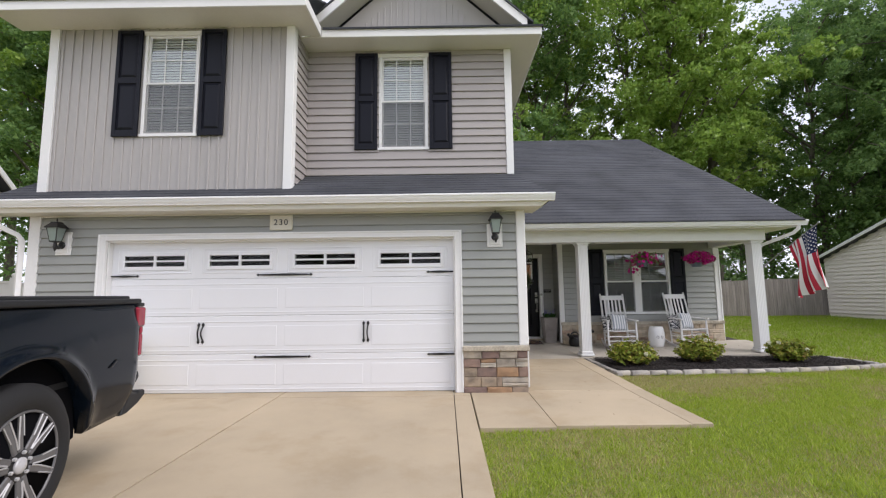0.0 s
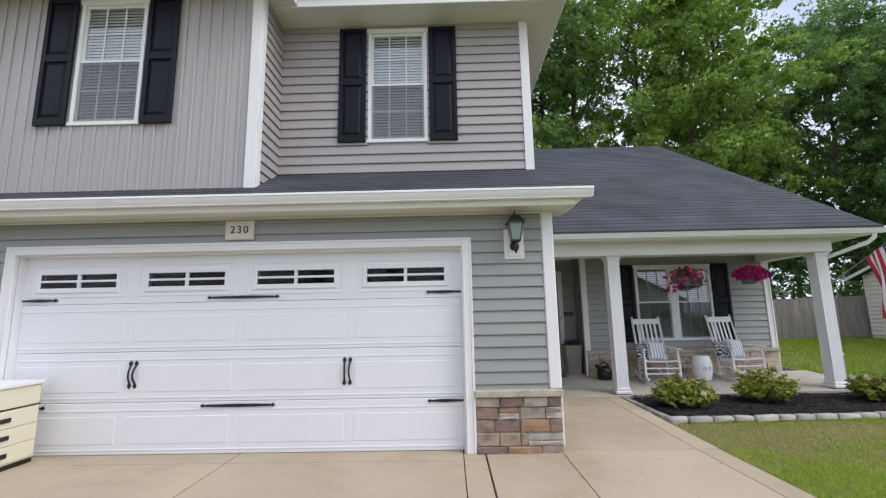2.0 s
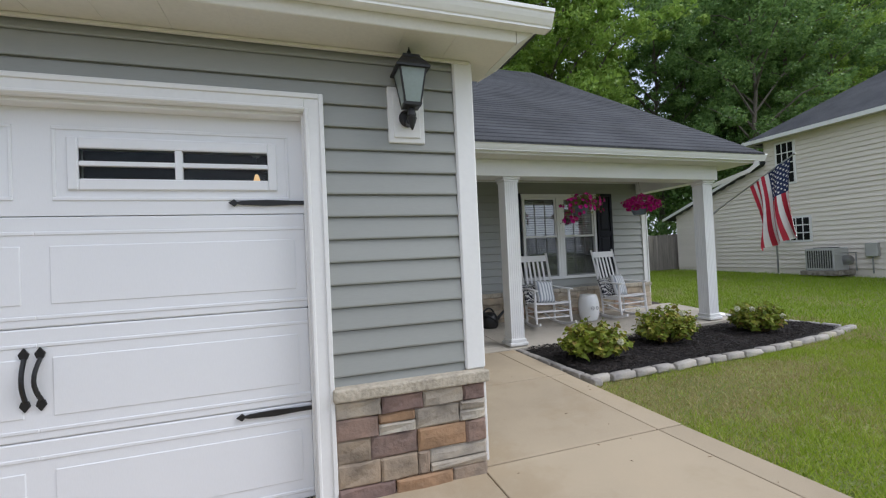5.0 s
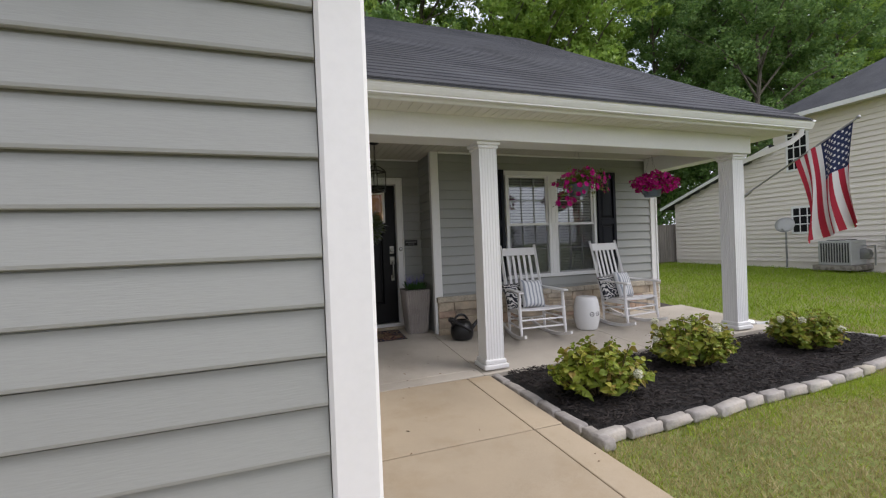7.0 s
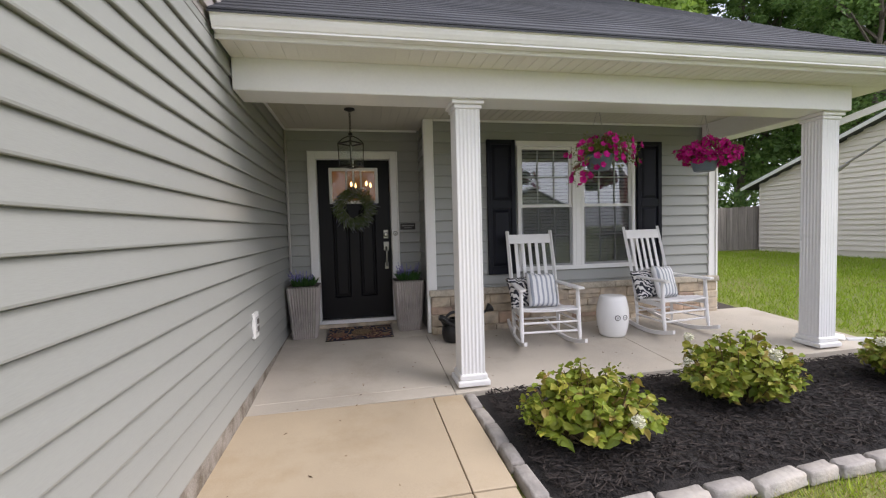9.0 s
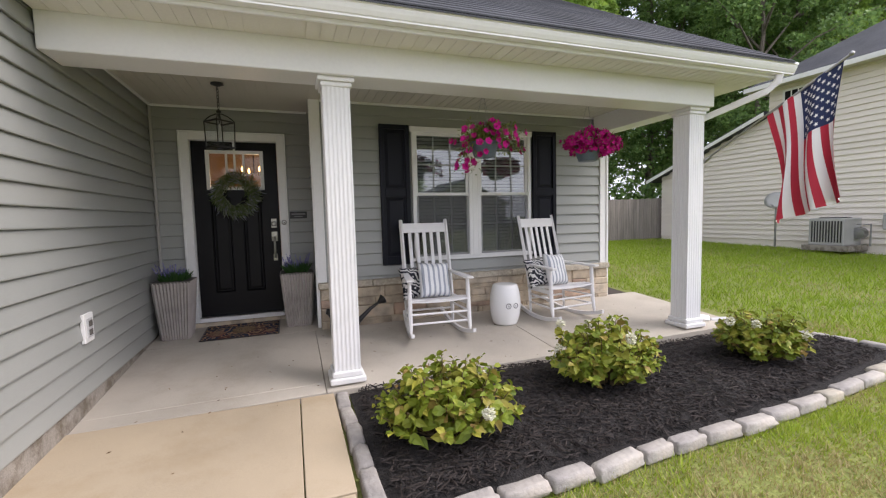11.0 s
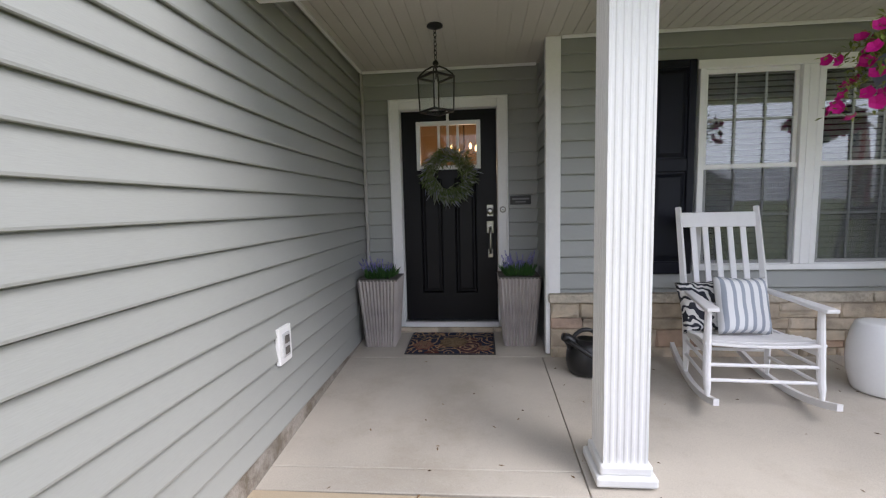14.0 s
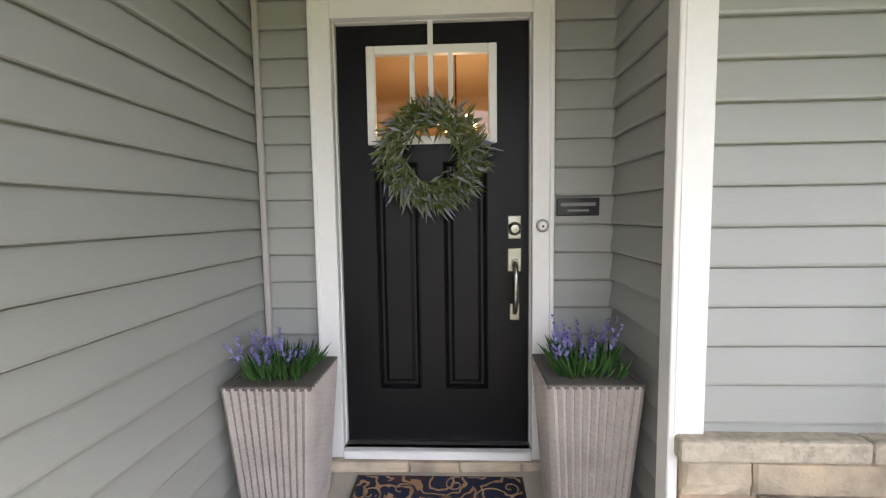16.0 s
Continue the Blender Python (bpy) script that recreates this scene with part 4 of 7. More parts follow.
def wall_lamp(x, z):
    l = thing("wall_lantern", "black coach lantern with frosted glass on a white mounting block", "wall lamp", (x, 6.03, z), 0, "garage lanterns")
    part("mounting_block", bev(merge(bm_boxes((-0.115, 0.115, -0.02, 0.012, -0.175, 0.175)), bm_boxes((-0.085, 0.085, -0.032, -0.02, -0.145, 0.145))), 0.005), "white", l)
    part("wall_rose", moved(lathe([(0.0, 0), (0.05, 0.002), (0.055, 0.012), (0.04, 0.03), (0.02, 0.035)], 16), pose(0, -0.032, -0.03, 90)), "iron", l)
    part("arm", tube([(0, -0.05, -0.03), (0, -0.09, -0.07), (0, -0.13, -0.075), (0, -0.15, -0.04), (0, -0.15, 0.0)], [0.022, 0.026, 0.03, 0.028, 0.02], 10), "iron", l)
    part("finial_drop", lathe([(0.004, -0.13), (0.012, -0.115), (0.022, -0.085), (0.03, -0.06), (0.02, -0.045)], 12, (0, -0.15, 0)), "iron", l)
    n = 4
    lo, hi, z0, z1 = 0.066, 0.108, 0.02, 0.215
    ring = lambda r, zz: [(r * math.cos(2 * math.pi * (k + 0.5) / n), -0.15 + r * math.sin(2 * math.pi * (k + 0.5) / n), zz) for k in range(n)]
    a, b = ring(lo, z0), ring(hi, z1)
    for k in range(n):
        part("cage_bar", tube([a[k], b[k]], 0.007, 5), "iron", l)
        q = (k + 1) % n
        bm = poly([a[k], a[q], b[q], b[k]], [(0, 1, 2, 3)])
        bmesh.ops.solidify(bm, geom=bm.faces[:], thickness=0.003)
        part("glass_pane", bm, "lampglass", l)
    part("base_ring", moved(lathe([(0.03, 0.0), (0.072, 0.005), (0.075, 0.022), (0.05, 0.026)], 4), pose(0, -0.15, 0, 0, 0, 45)), "iron", l)
    part("cap", moved(lathe([(0.14, 0.213), (0.142, 0.224), (0.105, 0.262), (0.075, 0.288), (0.07, 0.305), (0.01, 0.312)], 4), pose(0, -0.15, 0, 0, 0, 45)), "iron", l)
    part("finial", lathe([(0.006, 0.31), (0.006, 0.325), (0.014, 0.335), (0.006, 0.348), (0.003, 0.365)], 8, (0, -0.15, 0)), "iron", l)
    return l


wall_lamp(0.813, 2.43)
wall_lamp(-5.705, 2.388)


# ---- stone bases ----
def rough_block(place, a, b, za, zb, out, rnd):
    """A split-faced block: a lumpy face whose worn rim falls back to the joint."""
    us = [a, a + 0.012, a + (b - a) * rnd.uniform(0.35, 0.65), b - 0.012, b]
    zs = [za, za + 0.01, za + (zb - za) * rnd.uniform(0.35, 0.65), zb - 0.01, zb]
    bm = bmesh.new()
    rows = []
    for k, z in enumerate(zs):
        row = []
        for i, u in enumerate(us):
            rim = i in (0, 4) or k in (0, 4)
            o = out - rnd.uniform(0.006, 0.013) if rim else out + rnd.uniform(-0.007, 0.007)
            w = 0.003 if rim else 0.004
            row.append(bm.verts.new(place(u + rnd.uniform(-w, w), z + rnd.uniform(-w, w), o)))
        rows.append(row)
    for r, q in zip(rows, rows[1:]):
        for i in range(4):
            bm.faces.new((r[i], r[i + 1], q[i + 1], q[i]))
    ring = rows[0][:-1] + [r[-1] for r in rows[:-1]] + rows[-1][:0:-1] + [r[0] for r in rows[:0:-1]]
    back = [bm.verts.new(place(min(max(u, a), b), min(max(z, za), zb), 0.0)) for u, z in
            [(u, za) for u in us[:-1]] + [(b, z) for z in zs[:-1]] + [(u, zb) for u in us[:0:-1]] + [(a, z) for z in zs[:0:-1]]]
    for i in range(len(ring)):
        k = (i + 1) % len(ring)
        bm.faces.new((ring[k], ring[i], back[i], back[k]))
    bmesh.ops.recalc_face_normals(bm, faces=bm.faces)
    return bm


def stone_rows(owner, place, u0, u1, z0, z1, rows, material, seed, lo=0.16, hi=0.42, deep=0.045):
    """Coursed ashlar: uneven courses of long blocks, short ones, thin stacks and narrow upright fillers."""
    rnd = random.Random(seed)

    def block(a, b, za, zb):
        part("stone", rough_block(place, a + 0.002, b - 0.002, za + 0.002, zb - 0.002, deep + rnd.uniform(-0.008, 0.010), rnd), material, owner)

    cuts = [rnd.uniform(0.75, 1.3) for _ in range(rows)]
    cuts = [c * (z1 - z0) / sum(cuts) for c in cuts]
    z = z0
    for h in cuts:
        u = u0
        while u < u1 - 0.01:
            kind = rnd.random()
            w = rnd.uniform(0.05, 0.08) if kind < 0.12 and rows > 1 else rnd.uniform(lo, hi)
            if u1 - (u + w) < 0.10:
                w = u1 - u
            if kind > 0.84 and h > 0.11:
                m = h * rnd.uniform(0.38, 0.62)
                block(u, u + w, z, z + m)
                block(u, u + w, z + m, z + h)
            else:
                block(u, u + w, z, z + h)
            u += w
        z += h


pier = setting("stone_base_garage", bm_boxes((0.306, 1.23, 6.03, 6.049, 0.10, 0.72)), "mortar", "brown ashlar stone veneer under a sill")
stone_rows(pier, facing("-y", 6.03), 0.308, 1.245, 0.112, 0.725, 5, "stonedark", 21, 0.17, 0.38, 0.045)
part("stone_sill", bev(bm_boxes((0.30, 1.275, 5.955, 6.049, 0.726, 0.80)), 0.012, 2), "ledge", pier)
base_living = setting("stone_base_living", bm_boxes((2.976, 6.99, 10.512, 10.549, 0.20, 0.74)), "mortartan", "tan ashlar stone veneer under a sill")
stone_rows(base_living, facing("-y", 10.53), 2.976, 7.02, 0.27, 0.745, 4, "stonetan", 8, 0.2, 0.46, 0.04)
u = 2.955
while u < 6.95:
    w = min(0.62, 7.035 - u)
    part("stone_sill", bev(bm_boxes((u + 0.002, u + w - 0.002, 10.465, 10.549, 0.746, 0.822)), 0.012, 2), "ledge", base_living)
    u += w
step = setting("stone_step", bm_boxes((1.56, 2.64, 11.13, 11.3, 0.25, 0.31)), "mortartan", "tan stone course under the door sill")
stone_rows(step, facing("-y", 11.13), 1.55, 2.65, 0.285, 0.36, 1, "stonetan", 5, 0.25, 0.45, 0.045)


# ---- front door ----
def front_door():
    d = tagged(new("door_1"), "black panelled front door with a small glazed light, closed", "", "", "structure")
    d.matrix_world = pose(2.10, 11.20, 0.415)
    w, h = 0.465, 2.085
    lite = (-0.305, 0.297, 1.53, 1.97)
    fields = [(-0.295, -0.075, 0.275, 1.43), (0.045, 0.265, 0.275, 1.43)]
    part("leaf", merge(*[bm_boxes((c[0], c[1], 0, 0.045, c[2], c[3])) for c in cells(-w, w, 0, h, [lite, *fields])]), "black", d)
    for a, b, z0, z1 in fields:
        ring = [(a, b, z0, z1, 0.0), (a + 0.010, b - 0.010, z0 + 0.010, z1 - 0.010, -0.007), (a + 0.022, b - 0.022, z0 + 0.022, z1 - 0.022, 0.016), (a + 0.034, b - 0.034, z0 + 0.034, z1 - 0.034, 0.016), (a + 0.05, b - 0.05, z0 + 0.05, z1 - 0.05, 0.006)]
        verts = [(q[i], q[4], q[k]) for q in ring for i, k in ((0, 2), (1, 2), (1, 3), (0, 3))]
        faces = [(4 * r + i, 4 * r + (i + 1) % 4, 4 * r + 4 + (i + 1) % 4, 4 * r + 4 + i) for r in range(4) for i in range(4)] + [(16, 17, 18, 19)]
        part("panel", poly(verts, faces), "black", d)
    a, b, z0, z1 = lite
    part("glass_frame", bev(bm_boxes((a - 0.015, a + 0.025, -0.014, 0.03, z0 - 0.015, z1 + 0.015), (b - 0.025, b + 0.015, -0.014, 0.03, z0 - 0.015, z1 + 0.015), (a + 0.025, b - 0.025, -0.0135, 0.03, z0 - 0.015, z0 + 0.025), (a + 0.025, b - 0.025, -0.0135, 0.03, z1 - 0.025, z1 + 0.015)), 0.004), "white", d, "white frame of the door light")
    for i in (1, 2):
        c = a + 0.02 + i * (b - a - 0.04) / 3
        part("glazing_bar", bev(bm_boxes((c - 0.012, c + 0.012, -0.011, 0.02, z0 + 0.025, z1 - 0.025)), 0.003), "white", d)
    g = part("pane", bm_boxes((a + 0.01, b - 0.01, 0.021, 0.026, z0 + 0.01, z1 - 0.01)), "doorglass", d)
    g.visible_shadow = False
    lock = part("deadbolt", moved(lathe([(0.0, 0), (0.034, 0.001), (0.034, 0.012), (0.026, 0.02), (0.02, 0.03), (0.0, 0.031)], 20), pose(0.397, 0.0, 1.095, 90)), "nickel", d, "satin nickel deadbolt")
    part("lock_plate", bev(bm_boxes((0.365, 0.429, -0.006, 0.001, 1.045, 1.16)), 0.005, 2), "nickel", lock)
    handle = part("door_handle", smooth(tube([(0.397, -0.01, 0.93), (0.397, -0.05, 0.915), (0.397, -0.062, 0.85), (0.397, -0.058, 0.76), (0.397, -0.045, 0.70), (0.397, -0.008, 0.675)], [0.012, 0.014, 0.013, 0.014, 0.012, 0.012], 12)), "nickel", d, "satin nickel grip handle")
    part("escutcheon", bev(bm_boxes((0.362, 0.432, -0.009, 0.001, 0.88, 1.0), (0.372, 0.422, -0.009, 0.001, 0.635, 0.72)), 0.006, 2), "nickel", handle)
    part("thumb_latch", bev(bm_boxes((0.384, 0.41, -0.05, -0.009, 0.935, 0.947)), 0.004), "nickel", handle)
    part("threshold", bev(bm_boxes((-0.50, 0.50, -0.07, 0.05, -0.022, -0.003)), 0.004), "galv", d, "metal threshold")
    return d


front_door()
trim("door_trim_left", (1.532, 1.628, 11.118, 11.17, 0.362, 2.595))
trim("door_trim_right", (2.572, 2.664, 11.118, 11.17, 0.362, 2.595))
trim("door_trim_top", (1.628, 2.572, 11.118, 11.17, 2.505, 2.595))
trim("door_trim_band", (1.523, 1.545, 11.11, 11.16, 0.362, 2.605), (2.651, 2.673, 11.11, 11.16, 0.362, 2.605), (1.545, 2.651, 11.1105, 11.16, 2.583, 2.605))
trim("door_jamb", (1.612, 1.632, 11.171, 11.3, 0.395, 2.52), (2.568, 2.588, 11.171, 11.3, 0.395, 2.52), (1.632, 2.568, 11.171, 11.3, 2.503, 2.52))
trim("door_sill", (1.63, 2.57, 11.105, 11.165, 0.362, 0.40), (1.63, 2.57, 11.095, 11.165, 0.40, 0.412))
setting("hall", merge(bm_boxes((1.3, 2.9, 14.0, 14.05, 0.3, 3.0)), bm_boxes((1.25, 1.3, 11.34, 14.0, 0.3, 3.0)), bm_boxes((2.9, 2.95, 11.34, 14.0, 0.3, 3.0)), bm_boxes((1.3, 2.9, 11.34, 14.0, 2.9, 2.95)), bm_boxes((1.3, 2.9, 11.34, 14.0, 0.3, 0.35))), "hall", "warm painted hall behind the door")
chand = thing("chandelier", "small hall chandelier with lit candle bulbs", "chandelier", (2.2, 12.7, 2.3))
part("rod", tube([(0, 0, 0.6), (0, 0, 0.0)], 0.008, 6), "iron", chand)
for k in range(4):
    c, s = math.cos(k * 1.57 + 0.5), math.sin(k * 1.57 + 0.5)
    part("arm", tube([(0, 0, 0.0), (0.1 * c, 0.1 * s, -0.05), (0.18 * c, 0.18 * s, 0.0)], 0.006, 6), "iron", chand)
    part("bulb", lathe([(0.008, 0.0), (0.018, 0.03), (0.012, 0.06), (0.002, 0.08)], 8, (0.18 * c, 0.18 * s, 0.0)), "bulb", chand)
lamp = new("hall_lamp", bpy.data.lights.new("hall_lamp", "POINT"))
lamp.data.energy, lamp.data.color, lamp.data.shadow_soft_size = 7.5, (1.0, 0.68, 0.36), 0.1
lamp.matrix_world = pose(2.2, 12.7, 2.15)

bell = thing("doorbell", "round white doorbell button on the door trim", "doorbell", (2.618, 11.116, 1.525))
part("ring", moved(lathe([(0.0, 0), (0.03, 0.001), (0.031, 0.008), (0.024, 0.014), (0.0, 0.015)], 20), pose(0, 0, 0, 90)), "nickel", bell, "satin metal bell ring")
part("button", moved(lathe([(0.0, 0.014), (0.019, 0.015), (0.017, 0.02), (0.0, 0.021)], 16), pose(0, 0, 0, 90)), "ceramic", bell, "white bell button")
part("bell_mark", moved(lathe([(0.0, 0.021), (0.006, 0.0212), (0.005, 0.023), (0.0, 0.0232)], 10), pose(0, 0, -0.002, 90)), "can", bell)
sign = thing("door_sign", "small black sign with unreadable pale lettering beside the door", "sign", (2.79, 11.146, 1.612))
part("board", bev(bm_boxes((-0.10, 0.10, -0.012, 0.004, -0.042, 0.042)), 0.003), "can", sign)
part("lettering", bm_boxes((-0.082, 0.082, -0.0135, -0.011, 0.004, 0.02), (-0.05, 0.05, -0.0135, -0.011, -0.022, -0.012)), "lettering", sign, "pale bars of lettering")
outlet = thing("outlet_cover", "white outdoor socket cover on grey siding", "socket", (1.256, 9.24, 0.80))
part("plate", bev(bm_boxes((-0.01, 0.016, -0.075, 0.075, -0.105, 0.105)), 0.005, 2), "white", outlet)
part("inner_cover", bev(bm_boxes((0.015, 0.024, -0.042, 0.042, -0.07, 0.07)), 0.006, 2), "grey", outlet, "grey flap over the sockets")
for z in (0.032, -0.032):
    part("receptacle", bev(bm_boxes((0.0235, 0.03, -0.026, 0.026, z - 0.022, z + 0.022)), 0.005, 2), "wickerdark", outlet)


# ---- pendant ----
def pendant(at):
    p = thing("pendant_lantern", "black iron four-sided pendant lantern with clear glass", "pendant lamp", at)
    part("canopy", lathe([(0.055, 0.0), (0.06, -0.012), (0.03, -0.025), (0.01, -0.03)], 20), "iron", p)
    for k in range(7):
        z = -0.04 - k * 0.031
        ring = [(0.011 * math.cos(t) if k % 2 else 0, 0 if k % 2 else 0.011 * math.cos(t), z + 0.021 * math.sin(t)) for t in (2 * math.pi * j / 10 for j in range(10))]
        part("chain_link", tube(ring, 0.003, 5, True), "iron", p)
    w, t, b = 0.095, -0.37, -0.615
    part("top_knob", lathe([(0.004, -0.245), (0.02, -0.26), (0.024, -0.275), (0.012, -0.285), (0.026, -0.295), (0.005, -0.305)], 12), "iron", p)
    for sx, sy in ((1, 1), (1, -1), (-1, 1), (-1, -1)):
        part("roof_bar", tube([(sx * 0.015, sy * 0.015, -0.29), (sx * 0.055, sy * 0.055, -0.315), (sx * 0.085, sy * 0.085, -0.35), (sx * w, sy * w, t)], 0.006, 6), "iron", p)
        part("corner_bar", tube([(sx * w, sy * w, t), (sx * w * 0.94, sy * w * 0.94, b)], 0.007, 4), "iron", p)
    for z, q in ((t, w), (b, w * 0.94)):
        for s in (-1, 1):
            part("rim_bar", bm_boxes((-q, q, s * q - 0.007, s * q + 0.007, z - 0.007, z + 0.007)), "iron", p)
            part("rim_bar", bm_boxes((s * q - 0.007, s * q + 0.007, -q, q, z - 0.007, z + 0.007)), "iron", p)
    for s in (-1, 1):
        g = part("glass_pane", bm_boxes((-w * 0.93, w * 0.93, s * w * 0.96 - 0.001, s * w * 0.96 + 0.001, b + 0.01, t - 0.01)), "clear", p)
        g.visible_shadow = False
        g = part("glass_pane", bm_boxes((s * w * 0.96 - 0.001, s * w * 0.96 + 0.001, -w * 0.93, w * 0.93, b + 0.01, t - 0.01)), "clear", p)
        g.visible_shadow = False
    part("candle", lathe([(0.012, -0.52), (0.012, -0.44), (0.016, -0.42), (0.003, -0.38)], 10), "grey", p)
    part("stem", tube([(0, 0, -0.30), (0, 0, -0.52)], 0.005, 6), "iron", p)
    p.matrix_world = pose(*at, 0, 0, 43)
    return p


pendant((2.09, 10.17, 2.884))


# ---- wreath, planters, mat ----
def blade(bm, p, d, length, width, bend=0.3, up=Vector((0, 0, 1))):
    """One narrow leaf from p along d."""
    side = d.cross(up)
    if side.length < 0.05:
        side = Vector((1, 0, 0))
    side.normalize()
    mid = p + d * length * 0.5 + up * length * bend * 0.25
    tip = p + d * length - up * length * bend * 0.2
    v = [bm.verts.new(q) for q in (p, mid - side * width / 2, tip, mid + side * width / 2)]
    bm.faces.new((v[0], v[1], v[2]))
    bm.faces.new((v[0], v[2], v[3]))


def rnd_dir(rnd, flat=1.0):
    a, z = rnd.uniform(0, 2 * math.pi), rnd.uniform(-1, 1) * flat
    r = math.sqrt(max(0, 1 - z * z))
    return Vector((r * math.cos(a), r * math.sin(a), z))


def wreath(at):
    w = thing("wreath", "green leafy wreath with pale lavender tips on the black door", "wreath", at)
    part("ring", tube([(0.165 * math.cos(t), 0, 0.165 * math.sin(t)) for t in (2 * math.pi * k / 24 for k in range(24))], 0.022, 6, True), "stem", w)
    rnd = random.Random(3)
    for name, mat, n, ln in (("leaves", "wreathleaf", 1100, (0.05, 0.10)), ("lavender_bloom", "wreathtip", 150, (0.07, 0.12))):
        bm = bmesh.new()
        for _ in range(n):
            t = rnd.uniform(0, 2 * math.pi)
            c = Vector((math.cos(t), 0, math.sin(t)))
            tan = Vector((-math.sin(t), 0, math.cos(t)))
            p = c * (0.165 + rnd.uniform(-0.045, 0.06)) + Vector((0, rnd.uniform(-0.04, 0.0), 0))
            d = (c * rnd.uniform(-0.5, 1.0) + tan * rnd.uniform(-0.3, 1.2) + Vector((0, rnd.uniform(-0.8, 0.1), -0.2))).normalized() if name == "leaves" else (c * rnd.uniform(0.1, 1.1) + tan * rnd.uniform(-0.2, 1.0) + Vector((0, rnd.uniform(-0.6, 0.0), -0.35))).normalized()
            blade(bm, p, d, rnd.uniform(*ln), rnd.uniform(0.008, 0.015), 0.3, Vector((0, -1, 0)))
        tagged(part(name, bm, mat, w), "", "", "", "stuff")
    part("hanger", bm_boxes((-0.012, 0.012, 0.022, 0.026, 0.15, 0.64), (-0.012, 0.012, 0.022, 0.06, 0.64, 0.645)), "white", w, "white over-door wreath hanger")
    return w


wreath((2.095, 11.152, 1.872)).scale = (1.06, 1.0, 1.06)


def planter(at, seed):
    p = thing("planter", "tall tapered grey wicker planter with lavender", "planter", at, 0, "planters by the door")
    t, b, h = 0.178, 0.13, 0.63
    n = 11
    outer = bmesh.new()
    # the core's darker colour paints in the shade behind the weave
    part("body", merge(bm_boxes((-0.1, 0.1, -0.1, 0.1, 0.0, 0.01)), prism([(-b + 0.008, 0), (b - 0.008, 0), (t - 0.008, h), (-t + 0.008, h)], lambda u, x, z: (x, u * (b + (t - b) * z / h - 0.008), z), -1, 1)), "wickerdark", p, "planter core coloured dark as shade between the wicker strands")
    outer.free()
    # woven uprights on all four faces
    for k in range(4):
        m = Matrix.Rotation(k * math.pi / 2, 4, "Z")
        bm = bmesh.new()
        for i in range(n):
            f = -1 + (2 * i + 1) / n
            rows = 44
            pts = []
            hw = 0.42 / n
            prev = None
            for j in range(rows + 1):
                z = h * j / rows
                r = b + (t - b) * z / h
                o = 0.0018 if (i + j) % 2 else 0.0
                cur = [bm.verts.new(m @ Vector((r * (f - hw * 2.3), -r - o + 0.004, z))), bm.verts.new(m @ Vector((r * f, -r - o - 0.009, z))), bm.verts.new(m @ Vector((r * (f + hw * 2.3), -r - o + 0.004, z)))]
                if prev:
                    bm.faces.new((prev[0], prev[1], cur[1], cur[0]))
                    bm.faces.new((prev[1], prev[2], cur[2], cur[1]))
                prev = cur
        tagged(part("woven_side", bm, "wicker", p), "", "", "", "stuff")
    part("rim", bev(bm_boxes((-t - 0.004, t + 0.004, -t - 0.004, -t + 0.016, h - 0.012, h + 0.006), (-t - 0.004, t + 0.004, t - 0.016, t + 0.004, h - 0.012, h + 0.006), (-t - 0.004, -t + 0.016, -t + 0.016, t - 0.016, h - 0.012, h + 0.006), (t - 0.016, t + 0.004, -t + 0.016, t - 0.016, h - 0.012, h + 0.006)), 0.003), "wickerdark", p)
    part("soil", bm_boxes((-t + 0.014, t - 0.014, -t + 0.014, t - 0.014, h - 0.03, h - 0.005)), "mulch", p)
    plant = thing("lavender_plant", "artificial lavender with violet spikes in a planter", "plant", (at[0], at[1], at[2] + h - 0.008), 0, "lavender plants")
    rnd = random.Random(seed)
    g, v, st = bmesh.new(), bmesh.new(), bmesh.new()
    for _ in range(240):
        a = Vector((rnd.uniform(-0.11, 0.11), rnd.uniform(-0.11, 0.11), 0))
        d = Vector((a.x * 4 + rnd.uniform(-0.4, 0.4), a.y * 4 + rnd.uniform(-0.4, 0.4), rnd.uniform(0.7, 1.2))).normalized()
        blade(g, a, d, rnd.uniform(0.06, 0.14), 0.012, 0.3, Vector((0.3, -1, 0)))
    for _ in range(20):
        a = Vector((rnd.uniform(-0.1, 0.1), rnd.uniform(-0.1, 0.1), 0))
        d = Vector((a.x * 3.5 + rnd.uniform(-0.25, 0.25), a.y * 3 + rnd.uniform(-0.3, 0.1), 1)).normalized()
        ln = rnd.uniform(0.11, 0.235)
        for k in range(18):
            s = ln * (0.45 + 0.55 * k / 18)
            q = a + d * s
            blade(v, q, (rnd_dir(rnd) + d * 1.2).normalized(), 0.028 * (1.2 - k / 24), 0.013, 0.2)
        blade(g, a, d, ln * 0.6, 0.006, 0, Vector((0, -1, 0)))
    tagged(part("leaves", g, "blade", plant), "", "", "", "stuff")
    tagged(part("lavender_bloom", v, "lavender", plant), "", "", "", "stuff")
    st.free()
    return p


planter((1.465, 10.83, pz(10.75, 1.465)), 11)
planter((2.735, 10.83, pz(10.75, 2.735)), 12)


